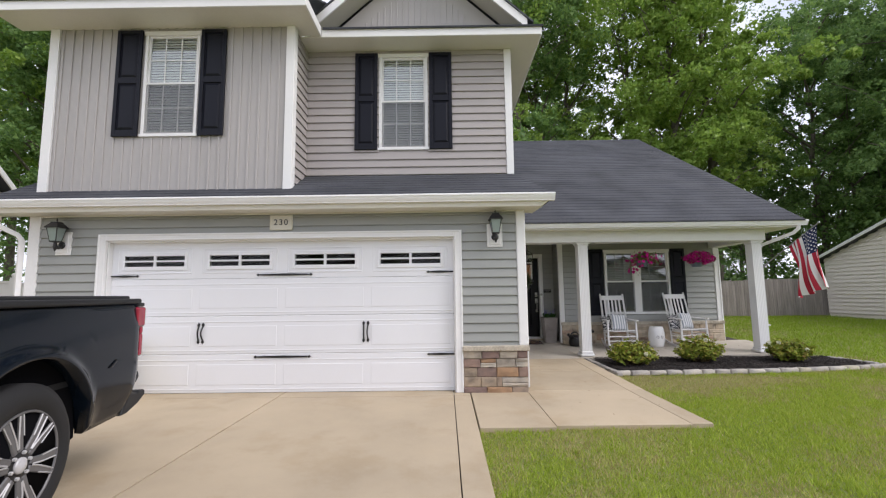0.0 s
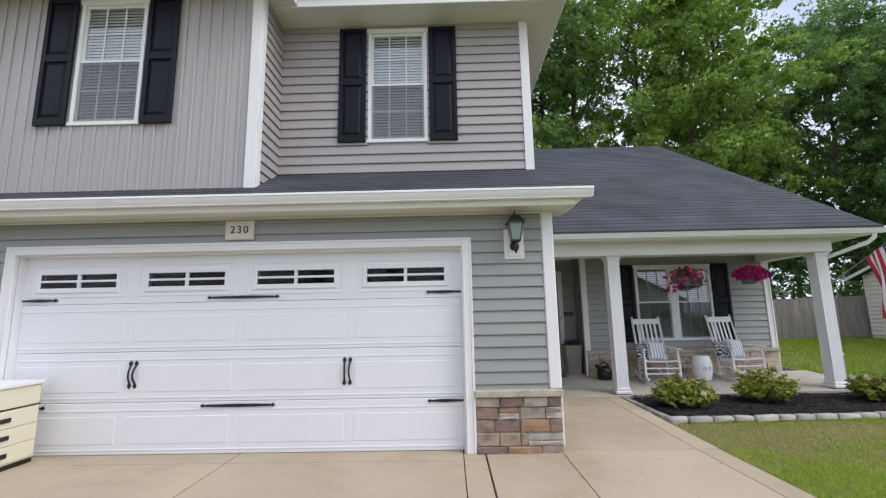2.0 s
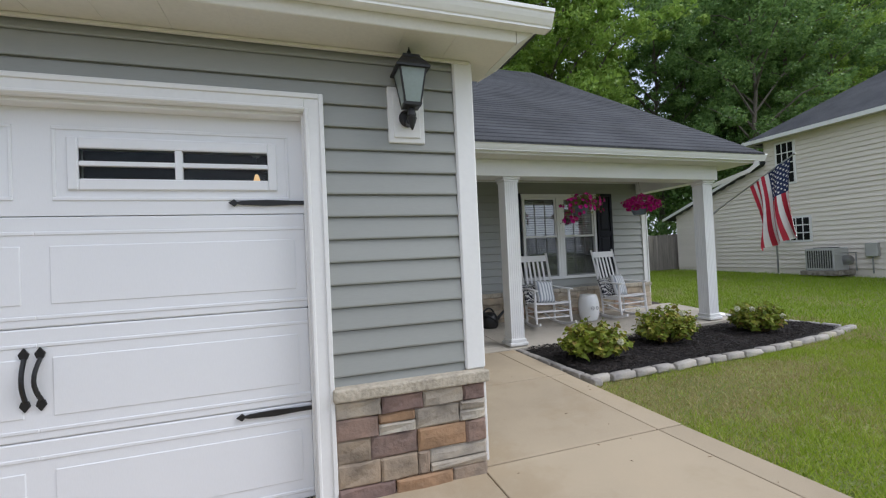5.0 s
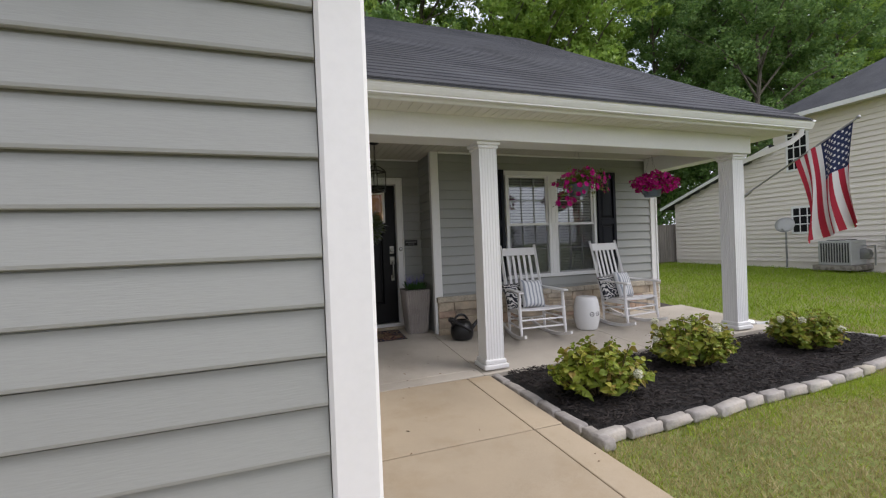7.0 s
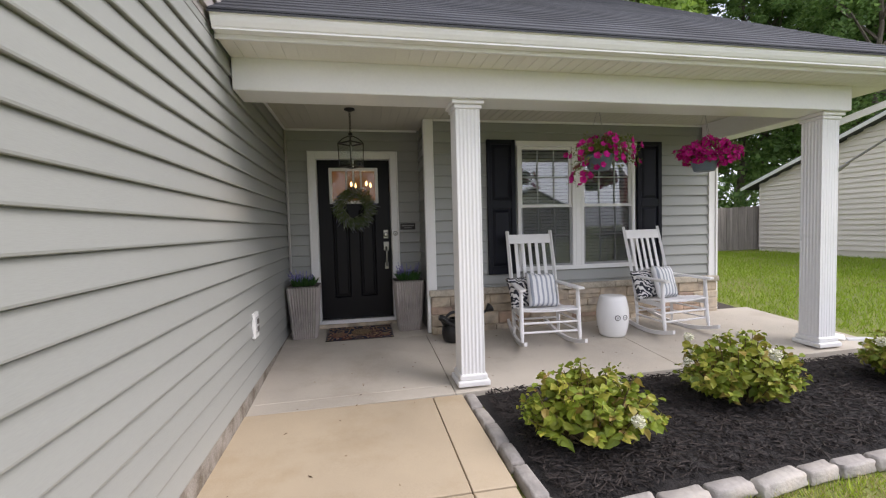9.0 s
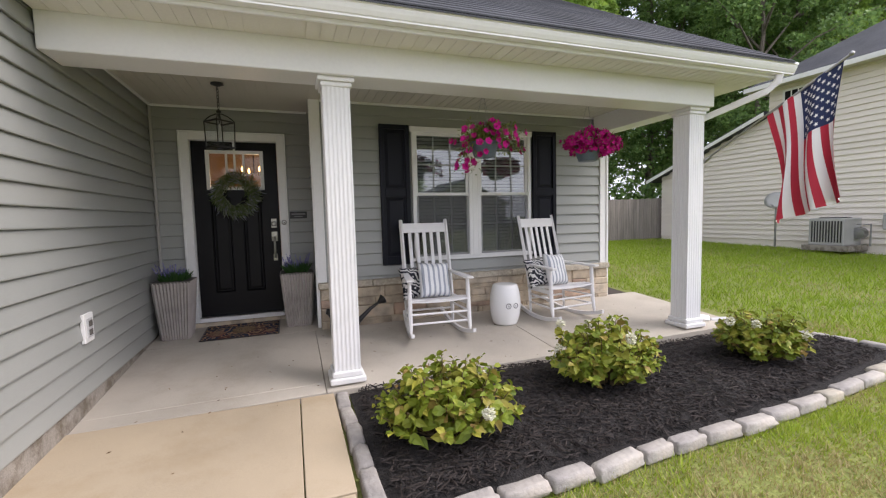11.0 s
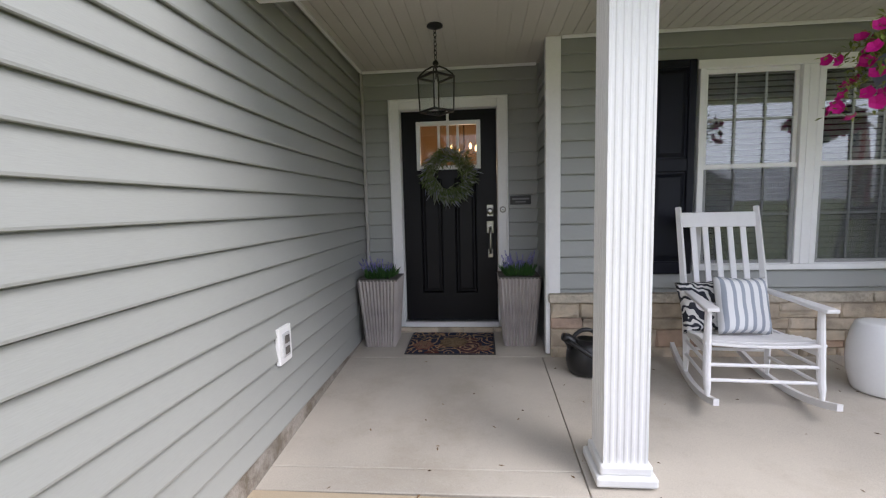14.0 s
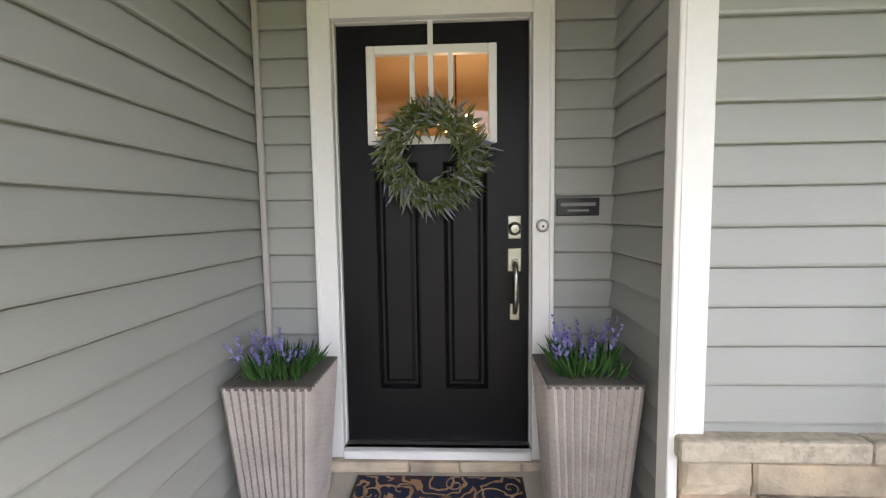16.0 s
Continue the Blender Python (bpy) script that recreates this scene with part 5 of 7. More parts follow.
def mat_material():
    m = bpy.data.materials.new("ornate_mat")
    m.use_nodes = True
    nt, n = m.node_tree, m.node_tree.nodes
    L = nt.links.new
    tc, ns, mx = n.new("ShaderNodeTexCoord"), n.new("ShaderNodeTexNoise"), n.new("ShaderNodeMix")
    mx.data_type = "RGBA"
    mx.inputs["Factor"].default_value = 0.12
    ns.inputs["Scale"].default_value = 9
    L(tc.outputs["Object"], ns.inputs["Vector"])
    L(tc.outputs["Object"], mx.inputs["A"])
    L(ns.outputs["Color"], mx.inputs["B"])
    vo = n.new("ShaderNodeTexVoronoi")
    vo.inputs["Scale"].default_value = 5.5
    L(mx.outputs["Result"], vo.inputs["Vector"])
    mul = n.new("ShaderNodeMath")
    mul.operation = "MULTIPLY"
    mul.inputs[1].default_value = 26
    L(vo.outputs["Distance"], mul.inputs[0])
    sn = n.new("ShaderNodeMath")
    sn.operation = "SINE"
    L(mul.outputs[0], sn.inputs[0])
    line = ramp(nt, sn.outputs[0], [(0.0, (0, 0, 0)), (0.62, (0, 0, 0)), (0.75, (1, 1, 1))])
    field = ramp(nt, vo.outputs["Color"], [(0.0, (0.010, 0.014, 0.035)), (0.55, (0.012, 0.016, 0.04)), (0.62, (0.075, 0.022, 0.018)), (1.0, (0.09, 0.03, 0.022))])
    c = n.new("ShaderNodeMix")
    c.data_type = "RGBA"
    L(line, c.inputs["Factor"])
    L(field, c.inputs["A"])
    c.inputs["B"].default_value = (0.33, 0.20, 0.11, 1)
    L(c.outputs["Result"], n["Principled BSDF"].inputs["Base Color"])
    n["Principled BSDF"].inputs["Roughness"].default_value = 0.95
    bp = n.new("ShaderNodeBump")
    bp.inputs["Strength"].default_value, bp.inputs["Distance"].default_value = 0.5, 0.004
    f = n.new("ShaderNodeTexNoise")
    f.inputs["Scale"].default_value = 300
    L(tc.outputs["Object"], f.inputs["Vector"])
    L(f.outputs[0], bp.inputs["Height"])
    L(bp.outputs[0], n["Principled BSDF"].inputs["Normal"])
    return m


M["mat"] = mat_material()
door_mat = thing("doormat", "navy doormat with rust and gold floral scrolls", "doormat", (2.115, 10.78, pz(10.78, 2.115)))
part("carpet_face", bev(bm_boxes((-0.385, 0.385, -0.25, 0.25, 0.004, 0.016)), 0.004), "mat", door_mat)
part("backing", bev(bm_boxes((-0.40, 0.40, -0.262, 0.262, 0.0, 0.010)), 0.003), "can", door_mat)
M["matgold"] = surf("gold_pile", (0.15, 0.095, 0.045), 0.95, vary=0.5, big=30, fine=200, bump=0.6)
M["matrose"] = surf("rose_pile", (0.20, 0.075, 0.05), 0.95, vary=0.5, big=30, fine=200, bump=0.6)


def pile_motif(name, material, cx, cy, rx, ry, petals, label):
    """A low tufted flower: a scalloped pad with a coiled yarn on it."""
    rim = [(cx + rx * (1 + 0.1 * math.cos(petals * a)) * math.cos(a), cy + ry * (1 + 0.1 * math.cos(petals * a)) * math.sin(a)) for a in (2 * math.pi * k / 40 for k in range(40))]
    part(name, prism(rim, lambda u, x, y: (x, y, u), 0.0155, 0.0185), material, door_mat, label)
    coil = [(cx + rx * f * (0.85 + 0.12 * math.cos(petals * a)) * math.cos(a), cy + ry * f * (0.85 + 0.12 * math.cos(petals * a)) * math.sin(a), 0.0195) for a, f in ((0.35 * k, 1 - k / 75) for k in range(70))]
    part("coiled_yarn", tube(coil, 0.0028, 4), "matscroll", door_mat)


M["matscroll"] = surf("tan_yarn", (0.21, 0.15, 0.09), 0.95, vary=0.3, big=40, fine=200, bump=0.4)
pile_motif("medallion", "matgold", 0.02, -0.01, 0.125, 0.12, 9, "gold tufted medallion")
pile_motif("flower", "matrose", -0.25, -0.09, 0.09, 0.10, 6, "rust-red tufted flower")
pile_motif("flower", "matrose", 0.30, -0.15, 0.06, 0.06, 6, "rust-red tufted flower")
for cx, cy, r, turn in ((0.23, 0.08, 0.10, 0.4), (0.19, -0.10, 0.07, 2.6), (-0.17, 0.15, 0.08, 3.6), (0.08, 0.19, 0.055, 1.2), (-0.31, 0.12, 0.06, 5.0), (-0.08, -0.19, 0.05, 0.2), (0.33, 0.17, 0.05, 4.1)):
    part("scroll", tube([(cx + r * (1 - k / 26) * math.cos(turn + 0.32 * k), cy + r * (1 - k / 26) * math.sin(turn + 0.32 * k), 0.0175) for k in range(24)], 0.004, 4), "matscroll", door_mat, "tan scroll")
door_mat.matrix_world = pose(2.115, 10.78, pz(10.78, 2.115), 3.43)


# ---- rocking chairs ----
def rocking_chair(at, rz):
    c = thing("rocking_chair", "white painted slatted wooden rocking chair on the porch", "chair", at, rz, "porch rocking chairs")
    W = 0.27

    def rock(y):
        return 0.018 + 0.115 * (y / 0.55) ** 2

    for s in (-1, 1):
        x = s * W
        ys = [-0.43 + 0.98 * k / 14 for k in range(15)]
        prof = [(y, rock(y) - 0.018) for y in ys] + [(y, rock(y) + 0.024) for y in reversed(ys)]
        part("rocker", prism(prof, lambda u, y, z: (u + s * 0.055 * (0.2 - y) / 0.6, y, z), x - 0.016, x + 0.016), "chairpaint", c)
        fl = [(x * 1.19, -0.30, rock(-0.3) + 0.02), (x * 1.19, -0.29, 0.14), (x * 1.19, -0.275, 0.22), (x * 1.18, -0.265, 0.40), (x * 1.17, -0.255, 0.62)]
        part("front_leg", tube(fl, [0.013, 0.021, 0.024, 0.024, 0.019], 10), "chairpaint", c)
        bp = [(x, 0.17, rock(0.17) + 0.02), (x, 0.175, 0.14), (x, 0.18, 0.25), (x, 0.20, 0.42), (x, 0.30, 0.85), (x, 0.41, 1.25)]
        part("back_post", tube(bp, [0.014, 0.021, 0.024, 0.025, 0.024, 0.022], 4), "chairpaint", c)
        arm = [(-0.035, -0.34), (0.035, -0.34), (0.045, -0.30), (0.04, -0.15), (0.025, 0.25), (-0.025, 0.25), (-0.04, -0.15), (-0.045, -0.30)]
        part("arm", bev(prism(arm, lambda u, a, b: (x * (1.08 - 0.35 * b) + a, b, 0.62 + u + 0.05 * (b + 0.34) * 0.6), 0.0, 0.024), 0.005), "chairpaint", c)
        for z in (0.17, 0.27):
            part("side_stretcher", tube([(x * 1.17, -0.27, z), (x, 0.19, z + 0.01)], 0.012, 8), "chairpaint", c)
        part("seat_rail", bev(prism([(-0.27, 0.335), (0.2, 0.335), (0.2, 0.385), (-0.27, 0.385)], lambda u, y, z: (u + s * 0.05 * (0.2 - y) / 0.47, y, z), x - 0.016, x + 0.016), 0.004), "chairpaint", c)
    for z in (0.17, 0.27):
        part("front_stretcher", tube([(-W * 1.18, -0.275, z), (W * 1.18, -0.275, z)], 0.012, 8), "chairpaint", c)
    part("back_stretcher", tube([(-W, 0.185, 0.22), (W, 0.185, 0.22)], 0.012, 8), "chairpaint", c)
    for k in range(9):
        y = -0.285 + k * 0.056
        dz = 0.012 * math.cos((k - 1.5) * 0.7) - 0.02 * (k / 8)
        curve = [(-W - 0.02, 0.0), (-W / 2, -0.012), (0, -0.016), (W / 2, -0.012), (W + 0.02, 0.0)]
        prof = curve + [(x, z + 0.018) for x, z in reversed(curve)]
        fan = 1.0 + 0.022 * (8 - k)
        part("seat_slat", bev(prism(prof, lambda u, x, z, dz=dz: (x * fan, u, 0.392 + dz + z), y, y + 0.046), 0.003), "chairpaint", c)

    def lean(z):
        return 0.20 + (z - 0.42) * 0.253

    for z0, h in ((0.52, 0.06), (1.10, 0.11)):
        curve = [(-W + 0.015, 0.0), (-W / 2, 0.016), (0, 0.022), (W / 2, 0.016), (W - 0.015, 0.0)]
        prof = curve + [(x, y + 0.02) for x, y in reversed(curve)]
        bm = prism(prof, lambda u, x, y: (x, y + lean(u) - 0.012, u), z0, z0 + h)
        part("back_rail", bev(bm, 0.004), "chairpaint", c)
    for k in range(5):
        x = -0.172 + k * 0.086
        dy = 0.018 * (1 - (x / W) ** 2)
        bm = prism([(-0.02, 0), (0.02, 0), (0.02, 0.012), (-0.02, 0.012)], lambda u, a, b: (x + a, lean(u) + dy - 0.005 + b, u), 0.57, 1.11)
        part("back_slat", bev(bm, 0.003), "chairpaint", c)
    return c


def pillow(name, label, material, at, size, puff, rx, ry, rz):
    p = tagged(new(name), label, "pillow")
    bm = bmesh.new()
    n = 14
    for side in (1, -1):
        g = []
        for j in range(n + 1):
            row = []
            for i in range(n + 1):
                a, b = -1 + 2 * i / n, -1 + 2 * j / n
                k = (1 - a ** 4) * (1 - b ** 4)
                pinch = 1 - 0.06 * (1 - abs(a)) * abs(b) ** 3 - 0.0
                x = a * size / 2 * (1 - 0.07 * (1 - b * b) * abs(a) ** 2)
                z = b * size / 2 * (1 - 0.07 * (1 - a * a) * abs(b) ** 2)
                wob = 0.006 * noise.noise(Vector((a * 2, b * 2, side * 3.0 + size)))
                row.append(bm.verts.new((x, side * (puff * max(0, k) ** 0.5 + wob * k), z)))
            g.append(row)
        for r, s in zip(g, g[1:]):
            for i in range(n):
                bm.faces.new((r[i], r[i + 1], s[i + 1], s[i]))
    bmesh.ops.remove_doubles(bm, verts=bm.verts, dist=0.0015)
    bmesh.ops.recalc_face_normals(bm, faces=bm.faces)
    part("cover", smooth(bm), material, p)
    p.matrix_world = pose(*at, rx, ry, rz)
    return p


for cx, cy, rz in ((4.15, 9.93, -4.0), (5.76, 9.93, 7.0)):
    z = pz(cy, cx)
    rocking_chair((cx, cy, z), rz)
    R = pose(cx, cy, z, 0, 0, rz)
    q = R @ Vector((0.03, 0.055, 0.575))
    pillow("throw_pillow", "white pillow with thin grey-blue stripes on a rocking chair", "stripes", q, 0.40, 0.062, -17, 4, rz + 14)
    q = R @ Vector((-0.15, 0.145, 0.55))
    pillow("throw_pillow", "black and white palm print pillow on a rocking chair", "zebra", q, 0.37, 0.055, -17, -7, rz - 6)


# ---- stool, watering can ----
stool = thing("garden_stool", "white ceramic barrel garden stool between the chairs", "stool", (5.03, 9.91, pz(9.91, 5.03)))
part("barrel", smooth(lathe([(0.13, 0.0), (0.14, 0.006), (0.15, 0.03), (0.172, 0.12), (0.182, 0.22), (0.178, 0.32), (0.16, 0.41), (0.145, 0.455), (0.135, 0.466), (0.10, 0.47), (0.02, 0.471)], 36)), "ceramic", stool)
for s in (-1, 1):
    ring = [(0.045 * s * 1.02 + 0.028 * math.cos(t), -0.1795 + 0.006 * (1 + s * math.cos(t)), 0.235 + 0.028 * math.sin(t)) for t in (2 * math.pi * k / 14 for k in range(14))]
    part("pierced_ring", tube(ring, 0.004, 6, True), "can", stool, "dark pierced ring")
    part("pierced_hole", moved(bm_boxes((-0.011, 0.011, -0.003, 0.003, -0.011, 0.011)), pose(0.045 * s, -0.1765, 0.235, 0, 0, 14 * s)), "grey", stool)


def watering_can(at, rz):
    w = thing("watering_can", "black plastic watering can with a long spout", "watering can", at, rz)
    body = smooth(lathe([(0.12, 0.0), (0.135, 0.006), (0.15, 0.05), (0.158, 0.10), (0.15, 0.17), (0.115, 0.235), (0.075, 0.262), (0.07, 0.262), (0.07, 0.24)], 28))
    part("body", body, "can", w)
    part("top_handle", smooth(tube(flowing([(-0.12, 0, 0.19), (-0.11, 0, 0.27), (-0.05, 0, 0.325), (0.03, 0, 0.325), (0.085, 0, 0.27), (0.10, 0, 0.235)]), 0.016, 10)), "can", w)
    part("spout", smooth(tube([(0.12, 0, 0.10), (0.20, 0, 0.17), (0.30, 0, 0.255), (0.40, 0, 0.315)], [0.036, 0.027, 0.02, 0.015], 14)), "can", w)
    part("rose", moved(smooth(lathe([(0.015, 0.0), (0.026, 0.02), (0.045, 0.05), (0.056, 0.068), (0.054, 0.078), (0.03, 0.088), (0.005, 0.09)], 24)), pose(0.395, 0, 0.312, 0, 58, 0)), "can", w)
    part("back_spout", smooth(tube([(-0.10, 0, 0.20), (-0.13, 0, 0.25), (-0.16, 0, 0.275), (-0.19, 0, 0.285)], [0.052, 0.046, 0.038, 0.03], 14)), "can", w)
    part("cross_handle", smooth(tube(flowing([(-0.17, -0.05, 0.27), (-0.06, -0.14, 0.20), (0.05, -0.155, 0.12)]), 0.018, 10)), "can", w)
    return w


watering_can((3.20, 10.20, pz(10.2, 3.2)), 8)


# ---- hanging baskets ----
def hanging_basket(at, seed, lean):
    """at: under the ceiling hook."""
    b = thing("hanging_basket", "hanging slate pot of magenta petunias with wire hanger", "hanging basket", at, 0, "hanging baskets")
    z0 = -0.77
    part("pot", smooth(lathe([(0.09, z0), (0.10, z0 + 0.004), (0.135, z0 + 0.11), (0.15, z0 + 0.125), (0.15, z0 + 0.145), (0.135, z0 + 0.145), (0.12, z0 + 0.11)], 24)), "pot", b)
    hook = [(0.0, 0, 0.0), (0, 0, -0.05), (0.03, 0, -0.08), (0.035, 0, -0.115), (0.0, 0, -0.14), (-0.03, 0, -0.12)]
    part("hook", tube(hook, 0.007, 8), "iron", b, "black ceiling hook")
    for k in range(3):
        a = 2 * math.pi * k / 3 + 0.4
        part("wire", tube([(0.0, 0, -0.14), (0.14 * math.cos(a), 0.14 * math.sin(a), z0 + 0.14)], 0.002, 4), "galv", b)
    rnd = random.Random(seed)
    fl, lv = bmesh.new(), bmesh.new()
    cen = Vector((0, 0, z0 + 0.20))

    def flower(p, n_, radius):
        s = n_.cross(Vector((0, 0, 1))).normalized()
        t = n_.cross(s)
        c = fl.verts.new(p)
        rim = [fl.verts.new(p + n_ * (0.018 + (0.007 if k % 2 else -0.002)) + (math.cos(2 * math.pi * k / 10) * s + math.sin(2 * math.pi * k / 10) * t) * radius * (1.0 if k % 2 else 0.8)) for k in range(10)]
        for k in range(10):
            fl.faces.new((c, rim[k], rim[(k + 1) % 10]))

    if lean > 0:
        # a full mound of bloom
        for i in range(900):
            d = rnd_dir(rnd)
            d.z = d.z * 0.75 + 0.15
            r = rnd.uniform(0.4, 1.0) ** 0.6
            wob = 1 + 0.4 * noise.noise(Vector((d.x * 2.2, d.y * 2.2, d.z * 2.2 + seed)))
            p = cen + Vector((d.x * 0.31 * r * wob + 0.07, d.y * 0.25 * r * wob, d.z * 0.19 * r * wob - 0.035))
            if p.x < 0.02 and p.x > -0.13 and p.z < z0 + 0.10:
                continue
            blade(lv, p, (d + rnd_dir(rnd) * 0.8).normalized(), rnd.uniform(0.03, 0.06), rnd.uniform(0.012, 0.022), 0.3)
            if i % 3 and r > 0.72:
                flower(p, (d + Vector((0, -0.5, 0.2)) + rnd_dir(rnd) * 0.4).normalized(), rnd.uniform(0.026, 0.038))
    else:
        # loose stems that arch out of the pot, longest over one side and trailing below it
        for i in range(62):
            a = rnd.uniform(0, 2 * math.pi)
            reach = rnd.uniform(0.12, 0.36) + (0.10 if math.cos(a) > 0.6 else 0.0)
            sag = rnd.uniform(0.0, 0.16) if math.cos(a) > -0.3 else rnd.uniform(0.05, 0.42)
            lift = rnd.uniform(0.04, 0.20)
            pts = []
            for k in range(9):
                f = k / 8
                pts.append(cen + Vector((math.cos(a) * reach * f, math.sin(a) * reach * 0.75 * f, -0.06 + lift * math.sin(min(1.0, f * 1.6) * math.pi / 2) - sag * f * f)))
            for k, p in enumerate(pts):
                if abs(p.x) < 0.13 and p.z < z0 + 0.14 and p.y < 0.14:
                    continue
                for _ in range(5 if k > 1 else 9):
                    q = p + Vector([rnd.gauss(0, 0.018) for _ in range(3)])
                    blade(lv, q, (Vector((math.cos(a), math.sin(a), 0.2)) * 0.5 + rnd_dir(rnd)).normalized(), rnd.uniform(0.028, 0.055), rnd.uniform(0.012, 0.02), 0.3)
            if rnd.random() < 0.8:
                out = (Vector((math.cos(a), math.sin(a), 0.25)) + Vector((0, -0.6, 0.1)) + rnd_dir(rnd) * 0.4).normalized()
                flower(pts[-1], out, rnd.uniform(0.03, 0.042))
                if rnd.random() < 0.45:
                    flower(pts[5] + Vector((0, -0.02, 0.03)), (out + Vector((0, -0.2, 0.5))).normalized(), rnd.uniform(0.028, 0.038))
    tagged(part("foliage", lv, "vine", b), "", "", "", "stuff")
    tagged(part("petunia_bloom", fl, "petunia", b, "magenta petunia blooms"), "", "", "", "stuff")
    return b


hanging_basket((4.52, 9.33, 2.884), 21, -1)
hanging_basket((5.82, 9.42, 2.884), 22, 1)


# ---- flower bed ----
def bed_front(x):
    return 7.28 + (x - 3.0) * 0.025 + 0.035 * max(0.0, x - 5.0) ** 2


def mulch_bed():
    bm = bmesh.new()
    nx, ny = 60, 22
    g = []
    for j in range(ny + 1):
        row = []
        for i in range(nx + 1):
            x = 3.07 + 4.97 * i / nx
            back = 8.865 if x < 7.6 else 8.865 - (x - 7.6) * 0.5
            y = bed_front(x) + (back - bed_front(x)) * j / ny
            e = min(1, min(i, nx - i, j, ny - j) / 3)
            row.append(bm.verts.new((x, y, 0.15 + 0.035 * e + 0.02 * noise.noise(Vector((x * 3, y * 3, 0))) + 0.012 * noise.noise(Vector((x * 14, y * 14, 3))))))
        g.append(row)
    for r, s in zip(g, g[1:]):
        for i in range(nx):
            bm.faces.new((r[i], r[i + 1], s[i + 1], s[i]))
    return smooth(bm)


setting("flower_bed", mulch_bed(), "mulch", "bed of black shredded mulch")
rnd = random.Random(5)
verts, faces = [], []
for _ in range(11000):
    x = rnd.uniform(3.13, 7.95)
    f = bed_front(x) + 0.09
    y = rnd.uniform(f, 8.84 if x < 7.6 else 8.84 - (x - 7.6) * 0.5)
    a, ln, w = rnd.uniform(0, math.pi), rnd.uniform(0.025, 0.1), rnd.uniform(0.005, 0.014)
    z = 0.187 + 0.02 * noise.noise(Vector((x * 3, y * 3, 0))) + rnd.uniform(-0.004, 0.012)
    d, s = Vector((math.cos(a), math.sin(a), rnd.uniform(-0.25, 0.25))) * ln / 2, Vector((-math.sin(a), math.cos(a), rnd.uniform(-0.4, 0.4))) * w / 2
    k = len(verts)
    c = Vector((x, y, z))
    up = Vector((0, 0, 0.005))
    verts += [c - d - s, c + d - s * 0.5, c + d + s * 0.5, c - d + s, c + up * 1.2]
    faces += [(k, k + 1, k + 4), (k + 1, k + 2, k + 4), (k + 2, k + 3, k + 4), (k + 3, k, k + 4)]
me = bpy.data.meshes.new("mulch_chips")
me.from_pydata(verts, [], faces)
me.materials.append(M["chip"])
tagged(new("mulch_chips", me), "black shredded bark chips in the bed", "mulch", "", "stuff")


def edging_stone(at, rz, ln, rnd):
    s = tagged(new("edging_stone"), "rough grey edging stone along the mulch bed", "edging stone", "bed edging stones")
    bm = bm_boxes((-ln / 2 + 0.004, ln / 2 - 0.004, -0.05, 0.05, -0.03, 0.05))
    bmesh.ops.subdivide_edges(bm, edges=bm.edges[:], cuts=1, use_grid_fill=True)
    for v in bm.verts:
        if v.co.z > 0.04:
            v.co.x *= 0.955
            v.co.y *= 0.86
        v.co += Vector([rnd.uniform(-0.004, 0.004) for _ in range(3)])
    bev(bm, 0.016, 2, 0.7)
    bm2 = smooth(bm, True)
    part("block", bm2, "edging", s)
    s.matrix_world = pose(*at, rnd.uniform(-2, 2), rnd.uniform(-2, 2), rz + rnd.uniform(-3, 3))
    return s


rnd = random.Random(9)
y = 8.85
while y > 7.42:
    ln = rnd.uniform(0.24, 0.34)
    edging_stone((3.005 + 0.022 * (8.9 - y), y - ln / 2, 0.14), 91, ln, rnd)
    y -= ln
x = 2.99
while x < 8.1:
    ln = rnd.uniform(0.22, 0.36)
    edging_stone((x + ln / 2, bed_front(x) - 0.005 + rnd.uniform(-0.015, 0.015), 0.145), 4.3, ln, rnd)
    x += ln
y = bed_front(8.1) + 0.06
while y < 8.55:
    ln = rnd.uniform(0.2, 0.3)
    edging_stone((8.07 - (y - 7.8) * 0.25, y + ln / 2, 0.15), 100, ln, rnd)
    y += ln


# ---- hydrangeas ----
def broad_leaf(bm, p, d, n_, ln, w):
    s = d.cross(n_).normalized()
    cup = n_ * ln * 0.10
    a = [p, p + d * ln * 0.28 - s * w * 0.45 + cup, p + d * ln * 0.62 - s * w * 0.42 + cup, p + d * ln - n_ * ln * 0.18, p + d * ln * 0.62 + s * w * 0.42 + cup, p + d * ln * 0.28 + s * w * 0.45 + cup, p + d * ln * 0.45]
    v = [bm.verts.new(q) for q in a]
    for f in ((0, 1, 6), (1, 2, 6), (2, 3, 6), (3, 4, 6), (4, 5, 6), (5, 0, 6)):
        bm.faces.new([v[i] for i in f])


